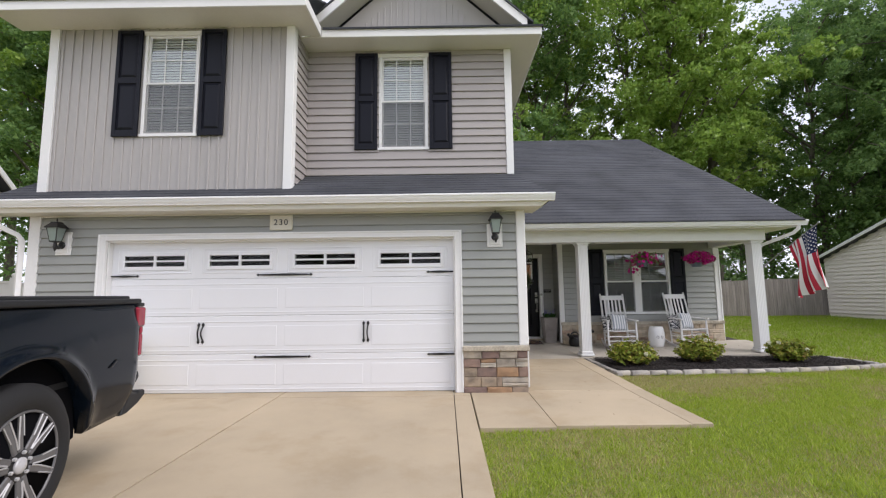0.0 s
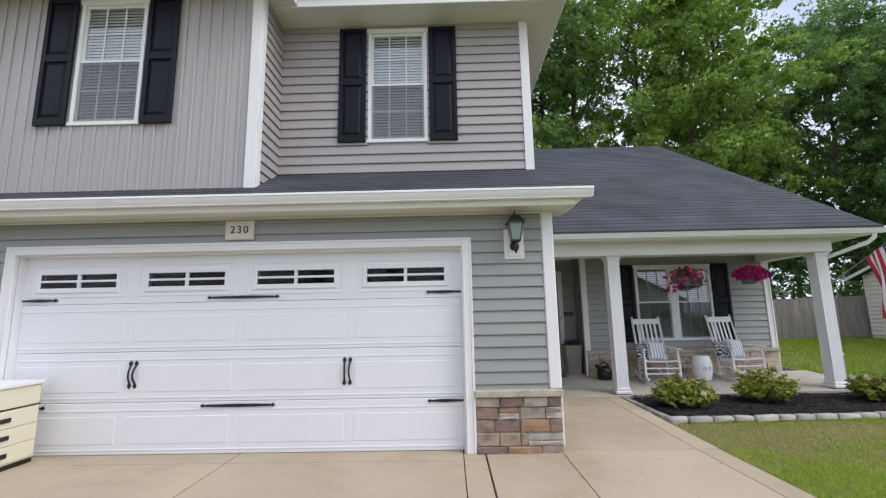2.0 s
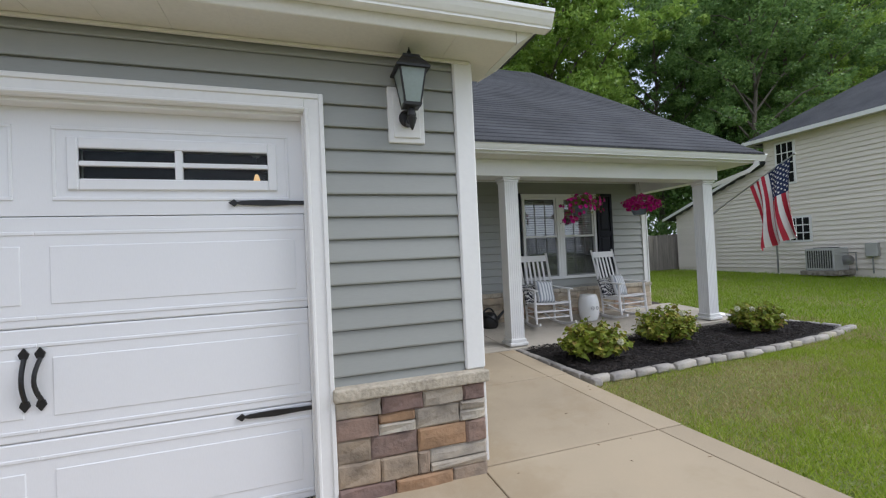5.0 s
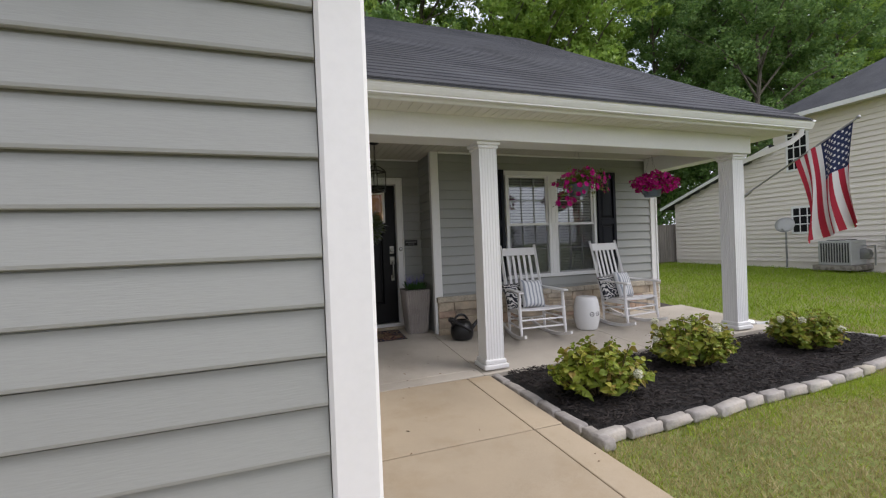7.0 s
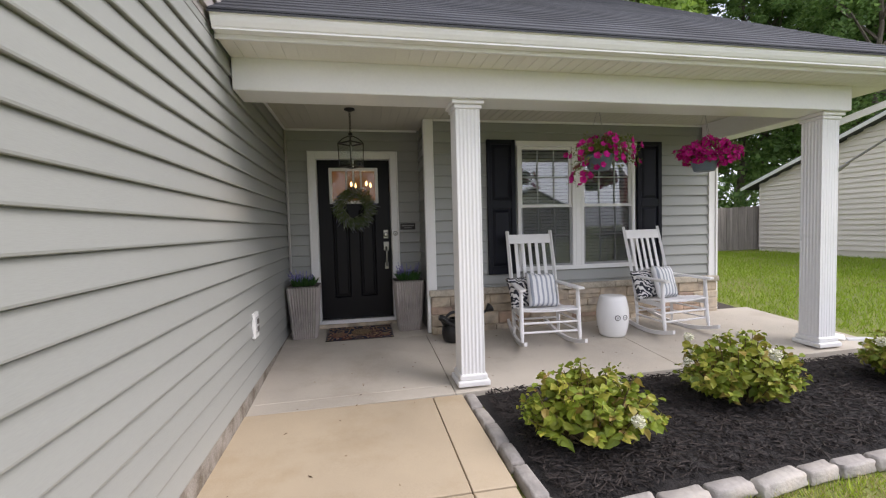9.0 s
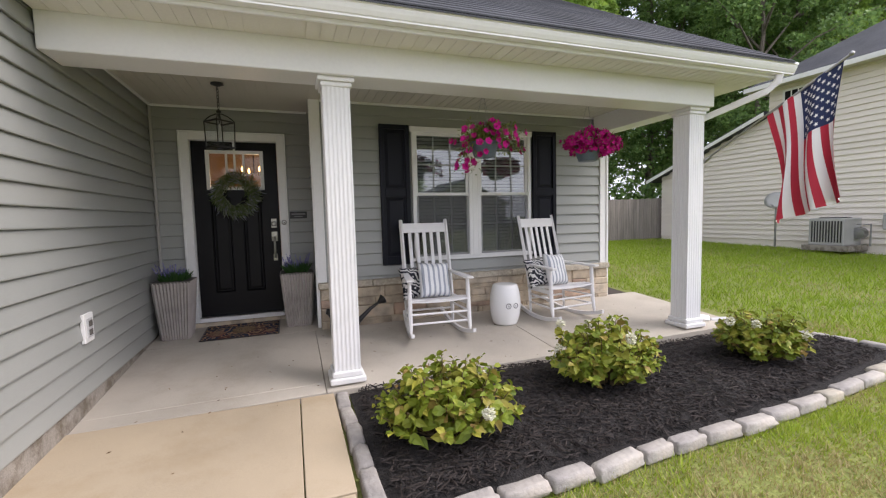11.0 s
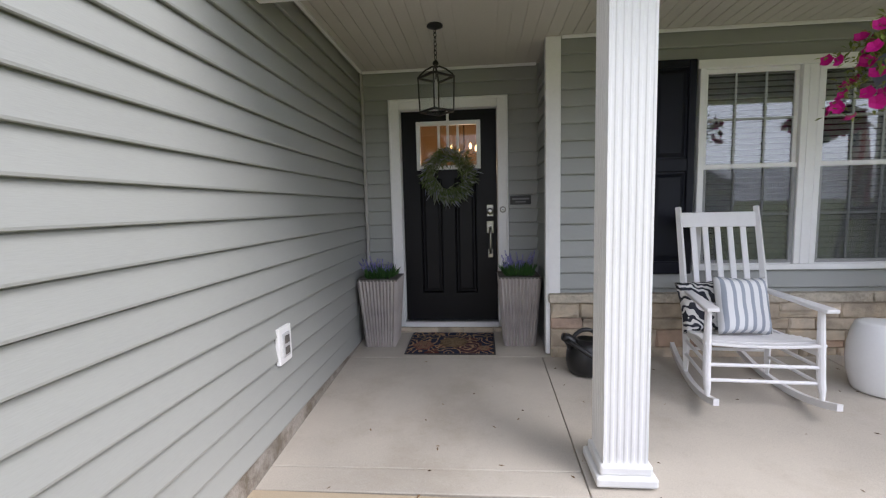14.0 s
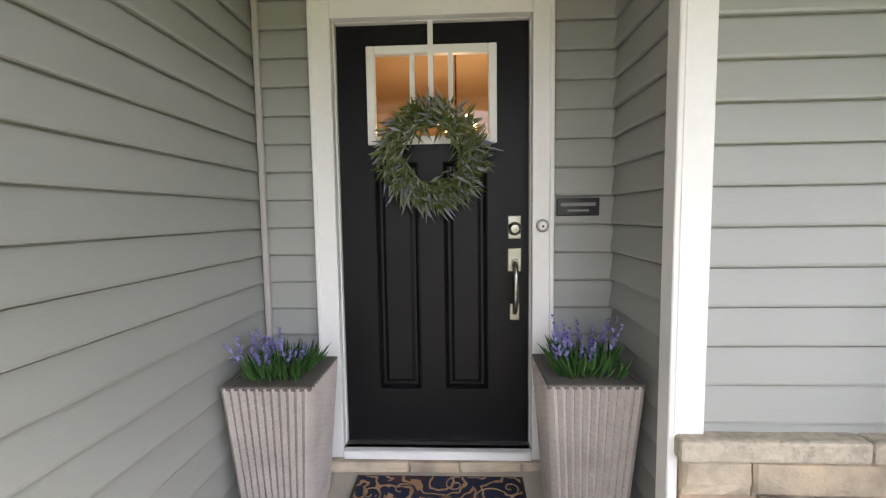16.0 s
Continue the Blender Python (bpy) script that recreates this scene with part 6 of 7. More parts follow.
def hydrangea(at, rx, ry, h, seed, blooms):
    b = thing("hydrangea", "low green hydrangea bush with yellowing leaves in mulch", "bush", at, 0, "hydrangea bushes")
    rnd = random.Random(seed)
    lv, st, bl = bmesh.new(), [], bmesh.new()
    for i in range(96):
        a = rnd.uniform(0, 2 * math.pi)
        r = math.sqrt(rnd.uniform(0.02, 1))
        top = Vector((rx * 0.8 * r * math.cos(a), ry * 0.8 * r * math.sin(a), h * (1.0 - 0.5 * r ** 3) * rnd.uniform(0.72, 1.2)))
        root = Vector((top.x * 0.2, top.y * 0.2, 0))
        mid = (top + root) / 2 + Vector((top.x * 0.15, top.y * 0.15, 0.02))
        st.append(tube([root, mid, top], [0.006, 0.005, 0.003], 4))
        for k in range(14):
            f = 1 - 0.65 * (k // 2) / 7 + rnd.uniform(-0.03, 0.03)
            q = root.lerp(top, f) + (mid - (top + root) / 2) * 0.5
            ang = (k % 2) * math.pi + (k // 2) * 1.57 + rnd.uniform(-0.4, 0.4) + i
            out = Vector((math.cos(ang), math.sin(ang), rnd.uniform(-0.7, 0.7)))
            out = (out + Vector((top.x, top.y, 0)) * 1.4).normalized()
            n_ = Vector((top.x * 2.2, top.y * 2.2, 0.75)) + rnd_dir(rnd) * 0.75
            ln = rnd.uniform(0.05, 0.1) * (0.65 if k < 2 else 1)
            broad_leaf(lv, q, out, n_.normalized(), ln, ln * rnd.uniform(0.62, 0.78))
    for k in range(blooms):
        a = rnd.uniform(0, 2 * math.pi)
        c = Vector((rx * 0.7 * math.cos(a), ry * 0.75 * math.sin(a), h * rnd.uniform(0.6, 1.0)))
        for _ in range(120):
            d = rnd_dir(rnd)
            p = c + d * 0.027
            blade(bl, p, (d * 0.4 + rnd_dir(rnd)).normalized(), 0.02, 0.02, 0.1)
    tagged(part("leaves", lv, "leaf", b), "", "", "", "stuff")
    tagged(part("woody_base", merge(*st), "stem", b), "", "", "", "stuff")
    tagged(part("bloom", bl, "bloom", b, "pale cream hydrangea blooms"), "", "", "", "stuff")
    return b


hydrangea((3.58, 7.91, 0.17), 0.54, 0.46, 0.42, 31, 3)
hydrangea((5.02, 8.18, 0.17), 0.55, 0.44, 0.47, 32, 9)
hydrangea((6.70, 8.10, 0.17), 0.50, 0.42, 0.42, 33, 4)


# ---- flag ----
def flag():
    f = thing("flag", "striped flag with a blue starred corner on an angled pole", "flag", (6.99, 9.0, 2.06))
    tip = Vector((0.30, -1.17, 0.79))
    part("pole", tube([(0, 0, 0), tip], 0.011, 8), "galv", f)
    part("finial", lathe([(0.004, -0.02), (0.018, -0.012), (0.022, 0.0), (0.014, 0.016), (0.002, 0.022)], 10, tip), "galv", f)
    part("bracket", merge(tube([(-0.005, 0, -0.02), (0.03, -0.11, 0.07)], 0.018, 8), bm_boxes((-0.012, 0.004, -0.03, 0.03, -0.07, 0.05))), "galv", f)
    d = tip.normalized()
    start, hoist, fly = tip * 0.50, 0.66, 1.24

    def point(u, v):
        p = start + d * hoist * u
        fall = Vector((0.05 * math.sin(v * 5 + u * 3), 0.16 * v * (1 - u * 0.8) - 0.25 * v * u, -1))
        sway = Vector((0.07 * math.sin(u * 15 + v * 2.2) * (0.25 + v), 0.02 * math.cos(u * 9 + v * 4) * v, 0))
        shrink = Vector((0, (0.5 - u) * -0.46 * v, 0))
        return p + fall * fly * v * 0.86 + sway + shrink + Vector((0.10 * v, 0, -0.12 * v * u))

    def patch(u0, u1, v0, v1, nu, nv, lift=0.0):
        bm = bmesh.new()
        g = [[bm.verts.new(point(u0 + (u1 - u0) * i / nu, v0 + (v1 - v0) * j / nv) + Vector((lift, -lift, 0))) for i in range(nu + 1)] for j in range(nv + 1)]
        for r, s in zip(g, g[1:]):
            for i in range(nu):
                bm.faces.new((r[i], r[i + 1], s[i + 1], s[i]))
        return smooth(bm)

    for k in range(13):
        part("stripe", patch(k / 13, (k + 1) / 13, 0.0 if k < 6 else 0.4, 1.0, 2, 22), "flagred" if k % 2 == 0 else "flagwhite", f)
    canton = part("canton", patch(6 / 13, 1.0, 0.0, 0.4, 14, 10), "flagblue", f, "navy corner with white stars")
    for r in range(9):
        for c in range(6 if r % 2 == 0 else 5):
            u = 6 / 13 + (7 / 13) * (r + 1) / 10
            v = 0.4 * (c + (0.5 if r % 2 == 0 else 1.0)) / 6
            p, q, w = point(u, v), point(u + 0.01, v), point(u, v + 0.01)
            a, b = (q - p).normalized(), (w - p).normalized()
            n_ = a.cross(b).normalized()
            bm = bmesh.new()
            for s in (-0.003, 0.003):
                vs = [bm.verts.new(p + n_ * s + (a * math.cos(2 * math.pi * k / 10) + b * math.sin(2 * math.pi * k / 10)) * (0.02 if k % 2 else 0.009)) for k in range(10)]
                bm.faces.new(vs)
            part("star", bm, "flagwhite", canton)
    return f


flag()


def downspout(points, label):
    d = thing("downspout", label, "downspout", points[0])
    o = Vector(points[0])
    bm = tube([Vector(p) - o for p in points], 0.048, 4)
    part("pipe", bev(bm, 0.010, 2), "gutter", d)
    p = Vector(points[-2]) - o
    part("strap", bm_boxes((p.x - 0.05, p.x + 0.05, p.y - 0.05, p.y + 0.05, p.z + 0.5, p.z + 0.53)), "white", d)
    return d


downspout([(7.48, 8.52, 2.94), (7.48, 8.54, 2.84), (7.43, 8.62, 2.76), (7.11, 9.12, 2.56), (7.05, 9.21, 2.46), (7.05, 9.21, 0.38), (7.11, 9.18, 0.29), (7.29, 9.10, 0.26)], "white square downspout from the porch gutter behind a post")
downspout([(-6.62, 5.65, 2.86), (-6.62, 5.67, 2.78), (-6.58, 5.72, 2.70), (-6.36, 5.96, 2.52), (-6.33, 6.0, 2.44), (-6.33, 6.0, 0.3), (-6.33, 5.9, 0.2)], "white square downspout at the garage corner")
spl = thing("hose_cover", "flat pale green drain hose beside the porch post", "drain hose", (7.35, 9.08, 0.17))
part("hose", tube([(-0.02, 0.03, 0.05), (0.15, -0.02, 0.05), (0.32, -0.05, 0.035), (0.5, -0.12, 0.03)], [0.05, 0.055, 0.05, 0.04], 8), "grey", spl)


# ---- pickup ----
def pickup(at, rz):
    """Origin on the ground at the rear wheel's outer face; the tail points along +y."""
    t = thing("pickup_truck", "dark blue-black pickup truck parked on the driveway", "pickup truck", at, rz)
    wr, tail, W, TOP = 0.46, 1.40, 2.0, 1.36
    ra, ca, OFF = 0.60, 0.45, 0.10

    def low(y):
        """Lower edge of the bed side: sill, arch, and the sweep up to the bumper."""
        y -= OFF
        if abs(y) < ra:
            return max(0.46, ca + math.sqrt(ra * ra - y * y))
        if y >= ra:
            return 0.44 + 0.02 * (y - ra) + 0.31 * max(0.0, (y - 1.07) / 0.245) ** 0.8
        return 0.46

    def swell(y, z):
        """How far the skin stands out at a height: tuck, haunch, rising crease, shoulder."""
        crease = 1.04 + 0.16 * max(0.0, min(1.0, (y + 0.2) / 1.4))
        x = -0.055 * ((0.85 - z) / 0.4) ** 2 if z < 0.85 else 0.0
        k = (z - crease) / 0.07
        x += 0.016 / (1 + math.exp(6 * k)) - 0.012
        if z > crease:
            x -= 0.05 * ((z - crease) / 0.35) ** 1.3
        r = math.hypot(y - OFF, z - ca) - ra
        if r < 0.12 and z > ca:
            x += 0.026 * math.exp(-((r - 0.015) / 0.045) ** 2)
        end = max(0.0, y - (tail - 0.16)) / 0.16
        return x - 0.07 * end ** 3

    ys = [-0.95, -0.85, -0.72, -0.60] + [OFF - ra + 2 * ra * k / 28 for k in range(29)] + [0.72, 0.745, 0.76, 0.86, 0.97, 1.08, 1.16, 1.22, 1.28, 1.34, tail]
    rows = 22
    for x0, sgn in ((-0.045, 1), (-W + 0.045, -1)):
        bm = bmesh.new()
        g = []
        for y in ys:
            z0 = low(y)
            line = []
            for k in range(rows + 1):
                z = z0 + (TOP - z0) * k / rows
                line.append(bm.verts.new((x0 + sgn * swell(y, z), y, z)))
            line.append(bm.verts.new((x0 - sgn * 0.11, y, TOP + 0.012)))
            line.insert(0, bm.verts.new((x0 - sgn * 0.10, y, z0 + 0.006)))
            g.append(line)
        for r, s in zip(g, g[1:]):
            for k in range(len(r) - 1):
                bm.faces.new((r[k], r[k + 1], s[k + 1], s[k]))
        bmesh.ops.recalc_face_normals(bm, faces=bm.faces)
        part("bed_side", smooth(bm), "truck", t)
        part("bed_rail", bev(bm_boxes((min(x0 - sgn * 0.02, x0 - sgn * 0.13), max(x0 - sgn * 0.02, x0 - sgn * 0.13), -0.95, tail - 0.03, TOP + 0.004, TOP + 0.05)), 0.018, 3), "bumper", t, "dark plastic bed rail")
    part("wheel_well", bev(merge(bm_boxes((-0.42, -0.15, -0.53, 0.72, 0.40, 1.07))), 0.02), "well", t, "black wheel well")
    part("bed_floor", bm_boxes((-W + 0.14, -0.14, -0.95, tail - 0.05, 0.80, 0.84)), "bumper", t)
    part("tailgate", bev(bm_boxes((-W + 0.18, -0.18, tail - 0.06, tail + 0.005, 0.72, 1.37)), 0.02, 2), "truck", t)
    part("bed_cover", bev(bm_boxes((-W + 0.16, -0.16, -0.95, tail - 0.04, TOP + 0.03, TOP + 0.075)), 0.014, 2), "bumper", t, "black folding bed cover")
    part("badge_stroke", moved(bm_boxes((-0.004, 0.004, -0.05, 0.05, -0.006, 0.006)), pose(-0.032, 0.93, 0.90, 28)), "can", t, "dark trim mark on the bed side")
    cab = [(-0.97, 0.45), (-0.97, 1.36), (-1.15, 1.92), (-2.3, 1.95), (-3.05, 1.45), (-4.35, 1.33), (-4.45, 0.95), (-4.4, 0.45), (-4.1, 0.45), (-3.95, 0.86), (-3.5, 0.98), (-3.05, 0.86), (-2.9, 0.45)]
    part("cab", bev(prism(cab, lambda u, y, z: (u, y, z), -W + 0.05, -0.05), 0.05, 2, 0.5), "truck", t)
    part("side_window", bm_boxes((-0.052, -0.044, -2.3, -1.2, 1.45, 1.82)), "glass", t)
    for c, sgn in ((-0.105, 1), (-W + 0.105, -1)):
        lobes = [(-0.05, 0.055, tail - 0.12, tail + 0.02, 1.16, 1.335), (-0.03, 0.045, tail - 0.05, tail + 0.012, 1.09, 1.17), (-0.045, 0.045, tail - 0.06, tail + 0.015, 0.90, 1.10)]
        lamp_ = part("tail_lamp", smooth(bev(bm_boxes(*[(c + min(a * sgn, b * sgn), c + max(a * sgn, b * sgn), *q) for a, b, *q in lobes]), 0.02, 3), False), "tail", t, "red tail lamp in two lobes")
        part("lamp_cap", bev(bm_boxes((c - 0.045, c + 0.045, tail - 0.10, tail + 0.012, 1.337, 1.372)), 0.012, 2), "bumper", lamp_, "black cap above the lamp")
    # corner-step bumper: an upper pad, a dark slot and the step below it
    pad = [(tail - 0.10, 0.62), (tail - 0.02, 0.735), (tail + 0.06, 0.77), (tail + 0.13, 0.745), (tail + 0.14, 0.69), (tail + 0.09, 0.65), (tail + 0.02, 0.62), (tail, 0.56)]
    part("rear_bumper", smooth(bev(prism(pad, lambda u, y, z: (u, y, z), -W + 0.13, -0.13), 0.018, 2, 0.4), False), "bumper", t, "dark grey rear bumper")
    stepp = [(tail - 0.21, 0.43), (tail - 0.10, 0.60), (tail + 0.03, 0.575), (tail + 0.06, 0.59), (tail + 0.17, 0.575), (tail + 0.175, 0.53), (tail + 0.06, 0.475), (tail - 0.12, 0.43)]
    part("bumper_step", bev(prism(stepp, lambda u, y, z: (u, y, z), -W + 0.09, -0.09), 0.015, 2, 0.4), "bumper", t, "dark corner step of the bumper")
    for x, y in ((0.0, 0.045), (-W + 0.28, 0.045), (0.0, -3.6), (-W + 0.28, -3.6)):
        P = pose(x - 0.02, y, wr, 0, 90)
        wheel = part("wheel", moved(smooth(lathe([(0.30, -0.02), (0.322, 0.0), (0.375, 0.006), (0.415, -0.008), (wr - 0.004, -0.04), (wr, -0.07), (wr, -0.22), (0.40, -0.27), (0.26, -0.26)], 48)), P), "rubber", t, "black tyre with rounded shoulder")
        part("rim_barrel", moved(smooth(lathe([(0.302, -0.018), (0.295, -0.03), (0.28, -0.12), (0.02, -0.13)], 40)), P), "well", wheel, "dark wheel barrel")
        part("rim_lip", moved(tube([(0.297 * math.cos(a), 0.297 * math.sin(a), -0.012) for a in (2 * math.pi * k / 40 for k in range(40))], 0.008, 6, True), P), "alloygrey", wheel)
        part("hub_disc", moved(smooth(lathe([(0.115, -0.06), (0.108, -0.024), (0.09, -0.014), (0.0, -0.014)], 24)), P), "alloydark", wheel)
        for k in range(6):
            a = 2 * math.pi * k / 6 + 0.25
            pol = lambda r, s: (r * math.cos(a + s), r * math.sin(a + s))
            for side in (-1, 1):
                # each spoke is a pair of arms that part towards the rim, one broad and one slim
                wide = 0.17 if side > 0 else 0.10
                arm_ = [pol(0.075, 0.02 * side), pol(0.16, 0.05 * side), pol(0.292, 0.12 * side), pol(0.294, (0.12 + wide) * side), pol(0.165, 0.30 * side), pol(0.085, 0.46 * side)]
                sp = part("spoke", moved(bev(prism(arm_, lambda u, p, q: (p, q, u), -0.035, -0.008), 0.006), P), "alloygrey", wheel, "satin grey alloy spoke")
                part("machined_edge", moved(tube([(*pol(0.288, 0.125 * side), -0.006), (*pol(0.16, 0.06 * side), -0.006), (*pol(0.10, 0.04 * side), -0.008)], 0.005, 4), P), "alloy", sp, "bright machined edge")
                part("machined_edge", moved(tube([(*pol(0.29, (0.115 + wide) * side), -0.006), (*pol(0.168, 0.285 * side), -0.006)], 0.004, 4), P), "alloy", sp, "bright machined edge")
        part("hub_cap", moved(smooth(lathe([(0.045, -0.02), (0.045, -0.004), (0.036, 0.002), (0.0, 0.003)], 20)), P), "alloy", wheel, "silver hub cap")
        for k in range(6):
            a = 2 * math.pi * (k + 0.5) / 6 + 0.25
            part("wheel_nut", moved(lathe([(0.011, -0.03), (0.011, 0.0), (0.005, 0.004)], 6, (0.07 * math.cos(a), 0.07 * math.sin(a), 0)), P), "alloy", wheel)
    return t


pickup((-2.365, 2.19, 0.14), 10.4)

dr = thing("dresser", "cream painted chest of drawers standing before the garage door", "dresser", (-4.53, 5.62, 0.14))
part("carcass", bev(bm_boxes((-0.5, 0.0, -0.42, 0.36, 0.05, 0.82)), 0.006), "cream", dr)
part("top", bev(bm_boxes((-0.52, 0.02, -0.44, 0.38, 0.822, 0.86)), 0.006, 2), "white", dr, "white dresser top")
part("plinth", bm_boxes((-0.48, -0.01, -0.41, 0.35, 0.0, 0.05)), "can", dr)
# thin black strip draws the shadow line across the dresser front
part("shadow_rail", bm_boxes((-0.01, 0.006, -0.42, 0.36, 0.60, 0.615)), "can", dr, "black strip standing in for the shadow under the top drawer")
for k in range(3):
    z = 0.07 + k * 0.175
    dw = part("drawer", bev(bm_boxes((0.0, 0.014, -0.40, 0.34, z, z + 0.165)), 0.004), "cream", dr)
    part("handle", bev(bm_boxes((0.014, 0.028, -0.10, 0.04, z + 0.06, z + 0.105)), 0.004), "can", dw, "dark recessed pull")


# ---- neighbours and fence ----
M["nsiding"] = surf("beige_vinyl_siding", (0.79, 0.73, 0.655), 0.5, vary=0.05, big=0.6, fine=40, rand=0.02, stretch=(0.2, 0.2, 3))
M["fence"] = surf("weathered_fence_wood", (0.28, 0.25, 0.22), 0.9, vary=0.3, big=3, fine=40, bump=0.5, rand=0.15, stretch=(6, 6, 0.4))
M["acgrey"] = surf("ac_cabinet", (0.42, 0.42, 0.40), 0.5)

NX = 18.0
nh = thing("neighbour_house", "beige vinyl-sided two-storey house with dark hip roof", "house", (NX, 0, 0))
part("wall", bm_boxes((0.0, 9.0, 6.5, 15.5, 0.2, 5.6)), "nsiding", nh)
part("wing_wall", prism([(15.5, 0.2), (19.85, 0.2), (19.85, 2.98), (15.5, 4.61)], lambda u, y, z: (u, y, z), 0.0, 6.0), "nsiding", nh)
z = 0.5
while z < 5.5:
    y1 = 15.5 if z > 4.4 else (19.85 if z < 2.9 else 19.85 - (z - 2.9) / 0.375)
    part("siding_board", prism([(z, 0.0), (z, 0.045), (z + 0.17, 0.004), (z + 0.17, 0.0)], lambda u, a, b: (-b, u, a), 6.5, y1), "nsiding", nh)
    z += 0.17
part("roof", poly([(-0.5, 6.0, 5.6), (9.5, 6.0, 5.6), (9.5, 16.0, 5.6), (-0.5, 16.0, 5.6), (4.5, 10.6, 8.75), (4.5, 11.2, 8.75), (-0.5, 6.0, 5.55), (9.5, 6.0, 5.55), (9.5, 16.0, 5.55), (-0.5, 16.0, 5.55)],
                  [(0, 1, 4), (1, 2, 5, 4), (2, 3, 5), (3, 0, 4, 5), (6, 7, 8, 9), (0, 1, 7, 6), (1, 2, 8, 7), (2, 3, 9, 8), (3, 0, 6, 9)]), "shingle", nh, "dark shingle hip roof")
part("fascia", bm_boxes((-0.54, -0.5, 6.0, 16.0, 5.47, 5.61), (-0.5, 9.5, 16.0, 16.04, 5.47, 5.61)), "white", nh)
part("soffit", bm_boxes((-0.5, 0.0, 6.0, 16.0, 5.51, 5.54)), "soffit", nh)
part("wing_roof", prism([(15.45, 4.66), (20.35, 2.82), (20.35, 2.94), (15.45, 4.78)], lambda u, y, z: (u, y, z), -0.35, 6.3), "shingle", nh)
part("wing_rake", prism([(15.45, 4.62), (20.37, 2.775), (20.37, 2.90), (15.45, 4.74)], lambda u, y, z: (u, y, z), -0.38, -0.34), "white", nh)
for y0, y1, z0, z1 in ((14.41, 15.02, 3.76, 5.32), (14.0, 14.91, 1.53, 2.40), (9.2, 9.9, 3.76, 5.32)):
    w = part("window", bev(bm_boxes((-0.05, -0.01, y0 - 0.06, y1 + 0.06, z0 - 0.06, z1 + 0.06)), 0.01), "white", nh)
    ny, nz = (3, 4) if z1 - z0 > 1 else (4, 3)
    for i in range(ny):
        for j in range(nz):
            a, c = y0 + (y1 - y0) * i / ny, z0 + (z1 - z0) * j / nz
            part("pane", bm_boxes((-0.056, -0.052, a + 0.02, a + (y1 - y0) / ny - 0.02, c + 0.02, c + (z1 - z0) / nz - 0.02)), "black", w)
ac = thing("air_conditioner", "grey outdoor air conditioner on a pad by the wall", "air conditioner", (17.45, 13.06, 0.41))
part("cabinet", bev(bm_boxes((-0.4, 0.4, -0.24, 0.62, 0.05, 0.82)), 0.03, 2), "acgrey", ac)
part("pad", bm_boxes((-0.5, 0.5, -0.35, 0.73, -0.1, 0.05)), "found", ac)
for k in range(11):
    y = -0.19 + k * 0.07
    part("louvre", bm_boxes((-0.415, -0.402, y, y + 0.03, 0.14, 0.74)), "can", ac)
for k in range(3):
    part("top_grille", tube([((0.1 + 0.1 * k) * math.cos(a), 0.19 + (0.12 + 0.12 * k) * math.sin(a), 0.83) for a in (2 * math.pi * j / 16 for j in range(16))], 0.01, 4, True), "can", ac)
dish = thing("satellite_dish", "small grey satellite dish on a pole", "satellite dish", (17.3, 14.75, 0.33))
part("pole", tube([(0, 0, 0), (0, 0, 1.25)], 0.03, 8), "galv", dish)
part("bowl", moved(smooth(lathe([(0.02, 0.0), (0.16, 0.02), (0.28, 0.07), (0.285, 0.075), (0.16, 0.03)], 20)), pose(-0.03, 0, 1.45, 0, -65, 20)), "acgrey", dish)
part("arm", tube([(-0.02, 0, 1.25), (-0.4, -0.1, 1.35)], 0.015, 6), "galv", dish)
for k, (y, z) in enumerate(((12.2, 1.1), (11.6, 1.2), (11.0, 1.05))):
    g = thing("utility_meter", "grey utility box on the neighbour's siding", "meter", (17.9, y, z), 0, "utility boxes")
    part("box", bev(bm_boxes((-0.1, 0.08, -0.16, 0.16, -0.2, 0.25)), 0.02), "acgrey", g)
    part("conduit", tube([(-0.02, 0, -0.2), (-0.02, 0, -0.75)], 0.025, 6), "galv", g)
gas = thing("gas_meter", "dark gas meter with pipes by the wall", "gas meter", (17.6, 12.75, 0.45))
part("body", moved(lathe([(0.05, -0.12), (0.16, -0.1), (0.17, 0.08), (0.05, 0.12)], 14), pose(0, 0, 0.35, 0, 90)), "galv", gas)
part("pipe", tube([(0, -0.25, 0), (0, -0.25, 0.6), (0, 0.25, 0.6), (0, 0.25, 0.0)], 0.025, 6), "galv", gas)

fence = thing("wooden_fence", "weathered grey wooden board fence", "fence", (10.0, 20.0, 0.35))
rnd = random.Random(6)
x = 0.0
while x < 8.6:
    h = 1.62 + 0.02 * x + rnd.uniform(-0.02, 0.02)
    part("board", bm_boxes((x + 0.004, x + 0.136, -0.012 + rnd.uniform(-0.004, 0.004), 0.012, 0.03, h)), "fence", fence)
    x += 0.14
for z in (0.35, 1.35):
    part("rail", bm_boxes((0, 8.6, 0.013, 0.055, z, z + 0.09)), "fence", fence)

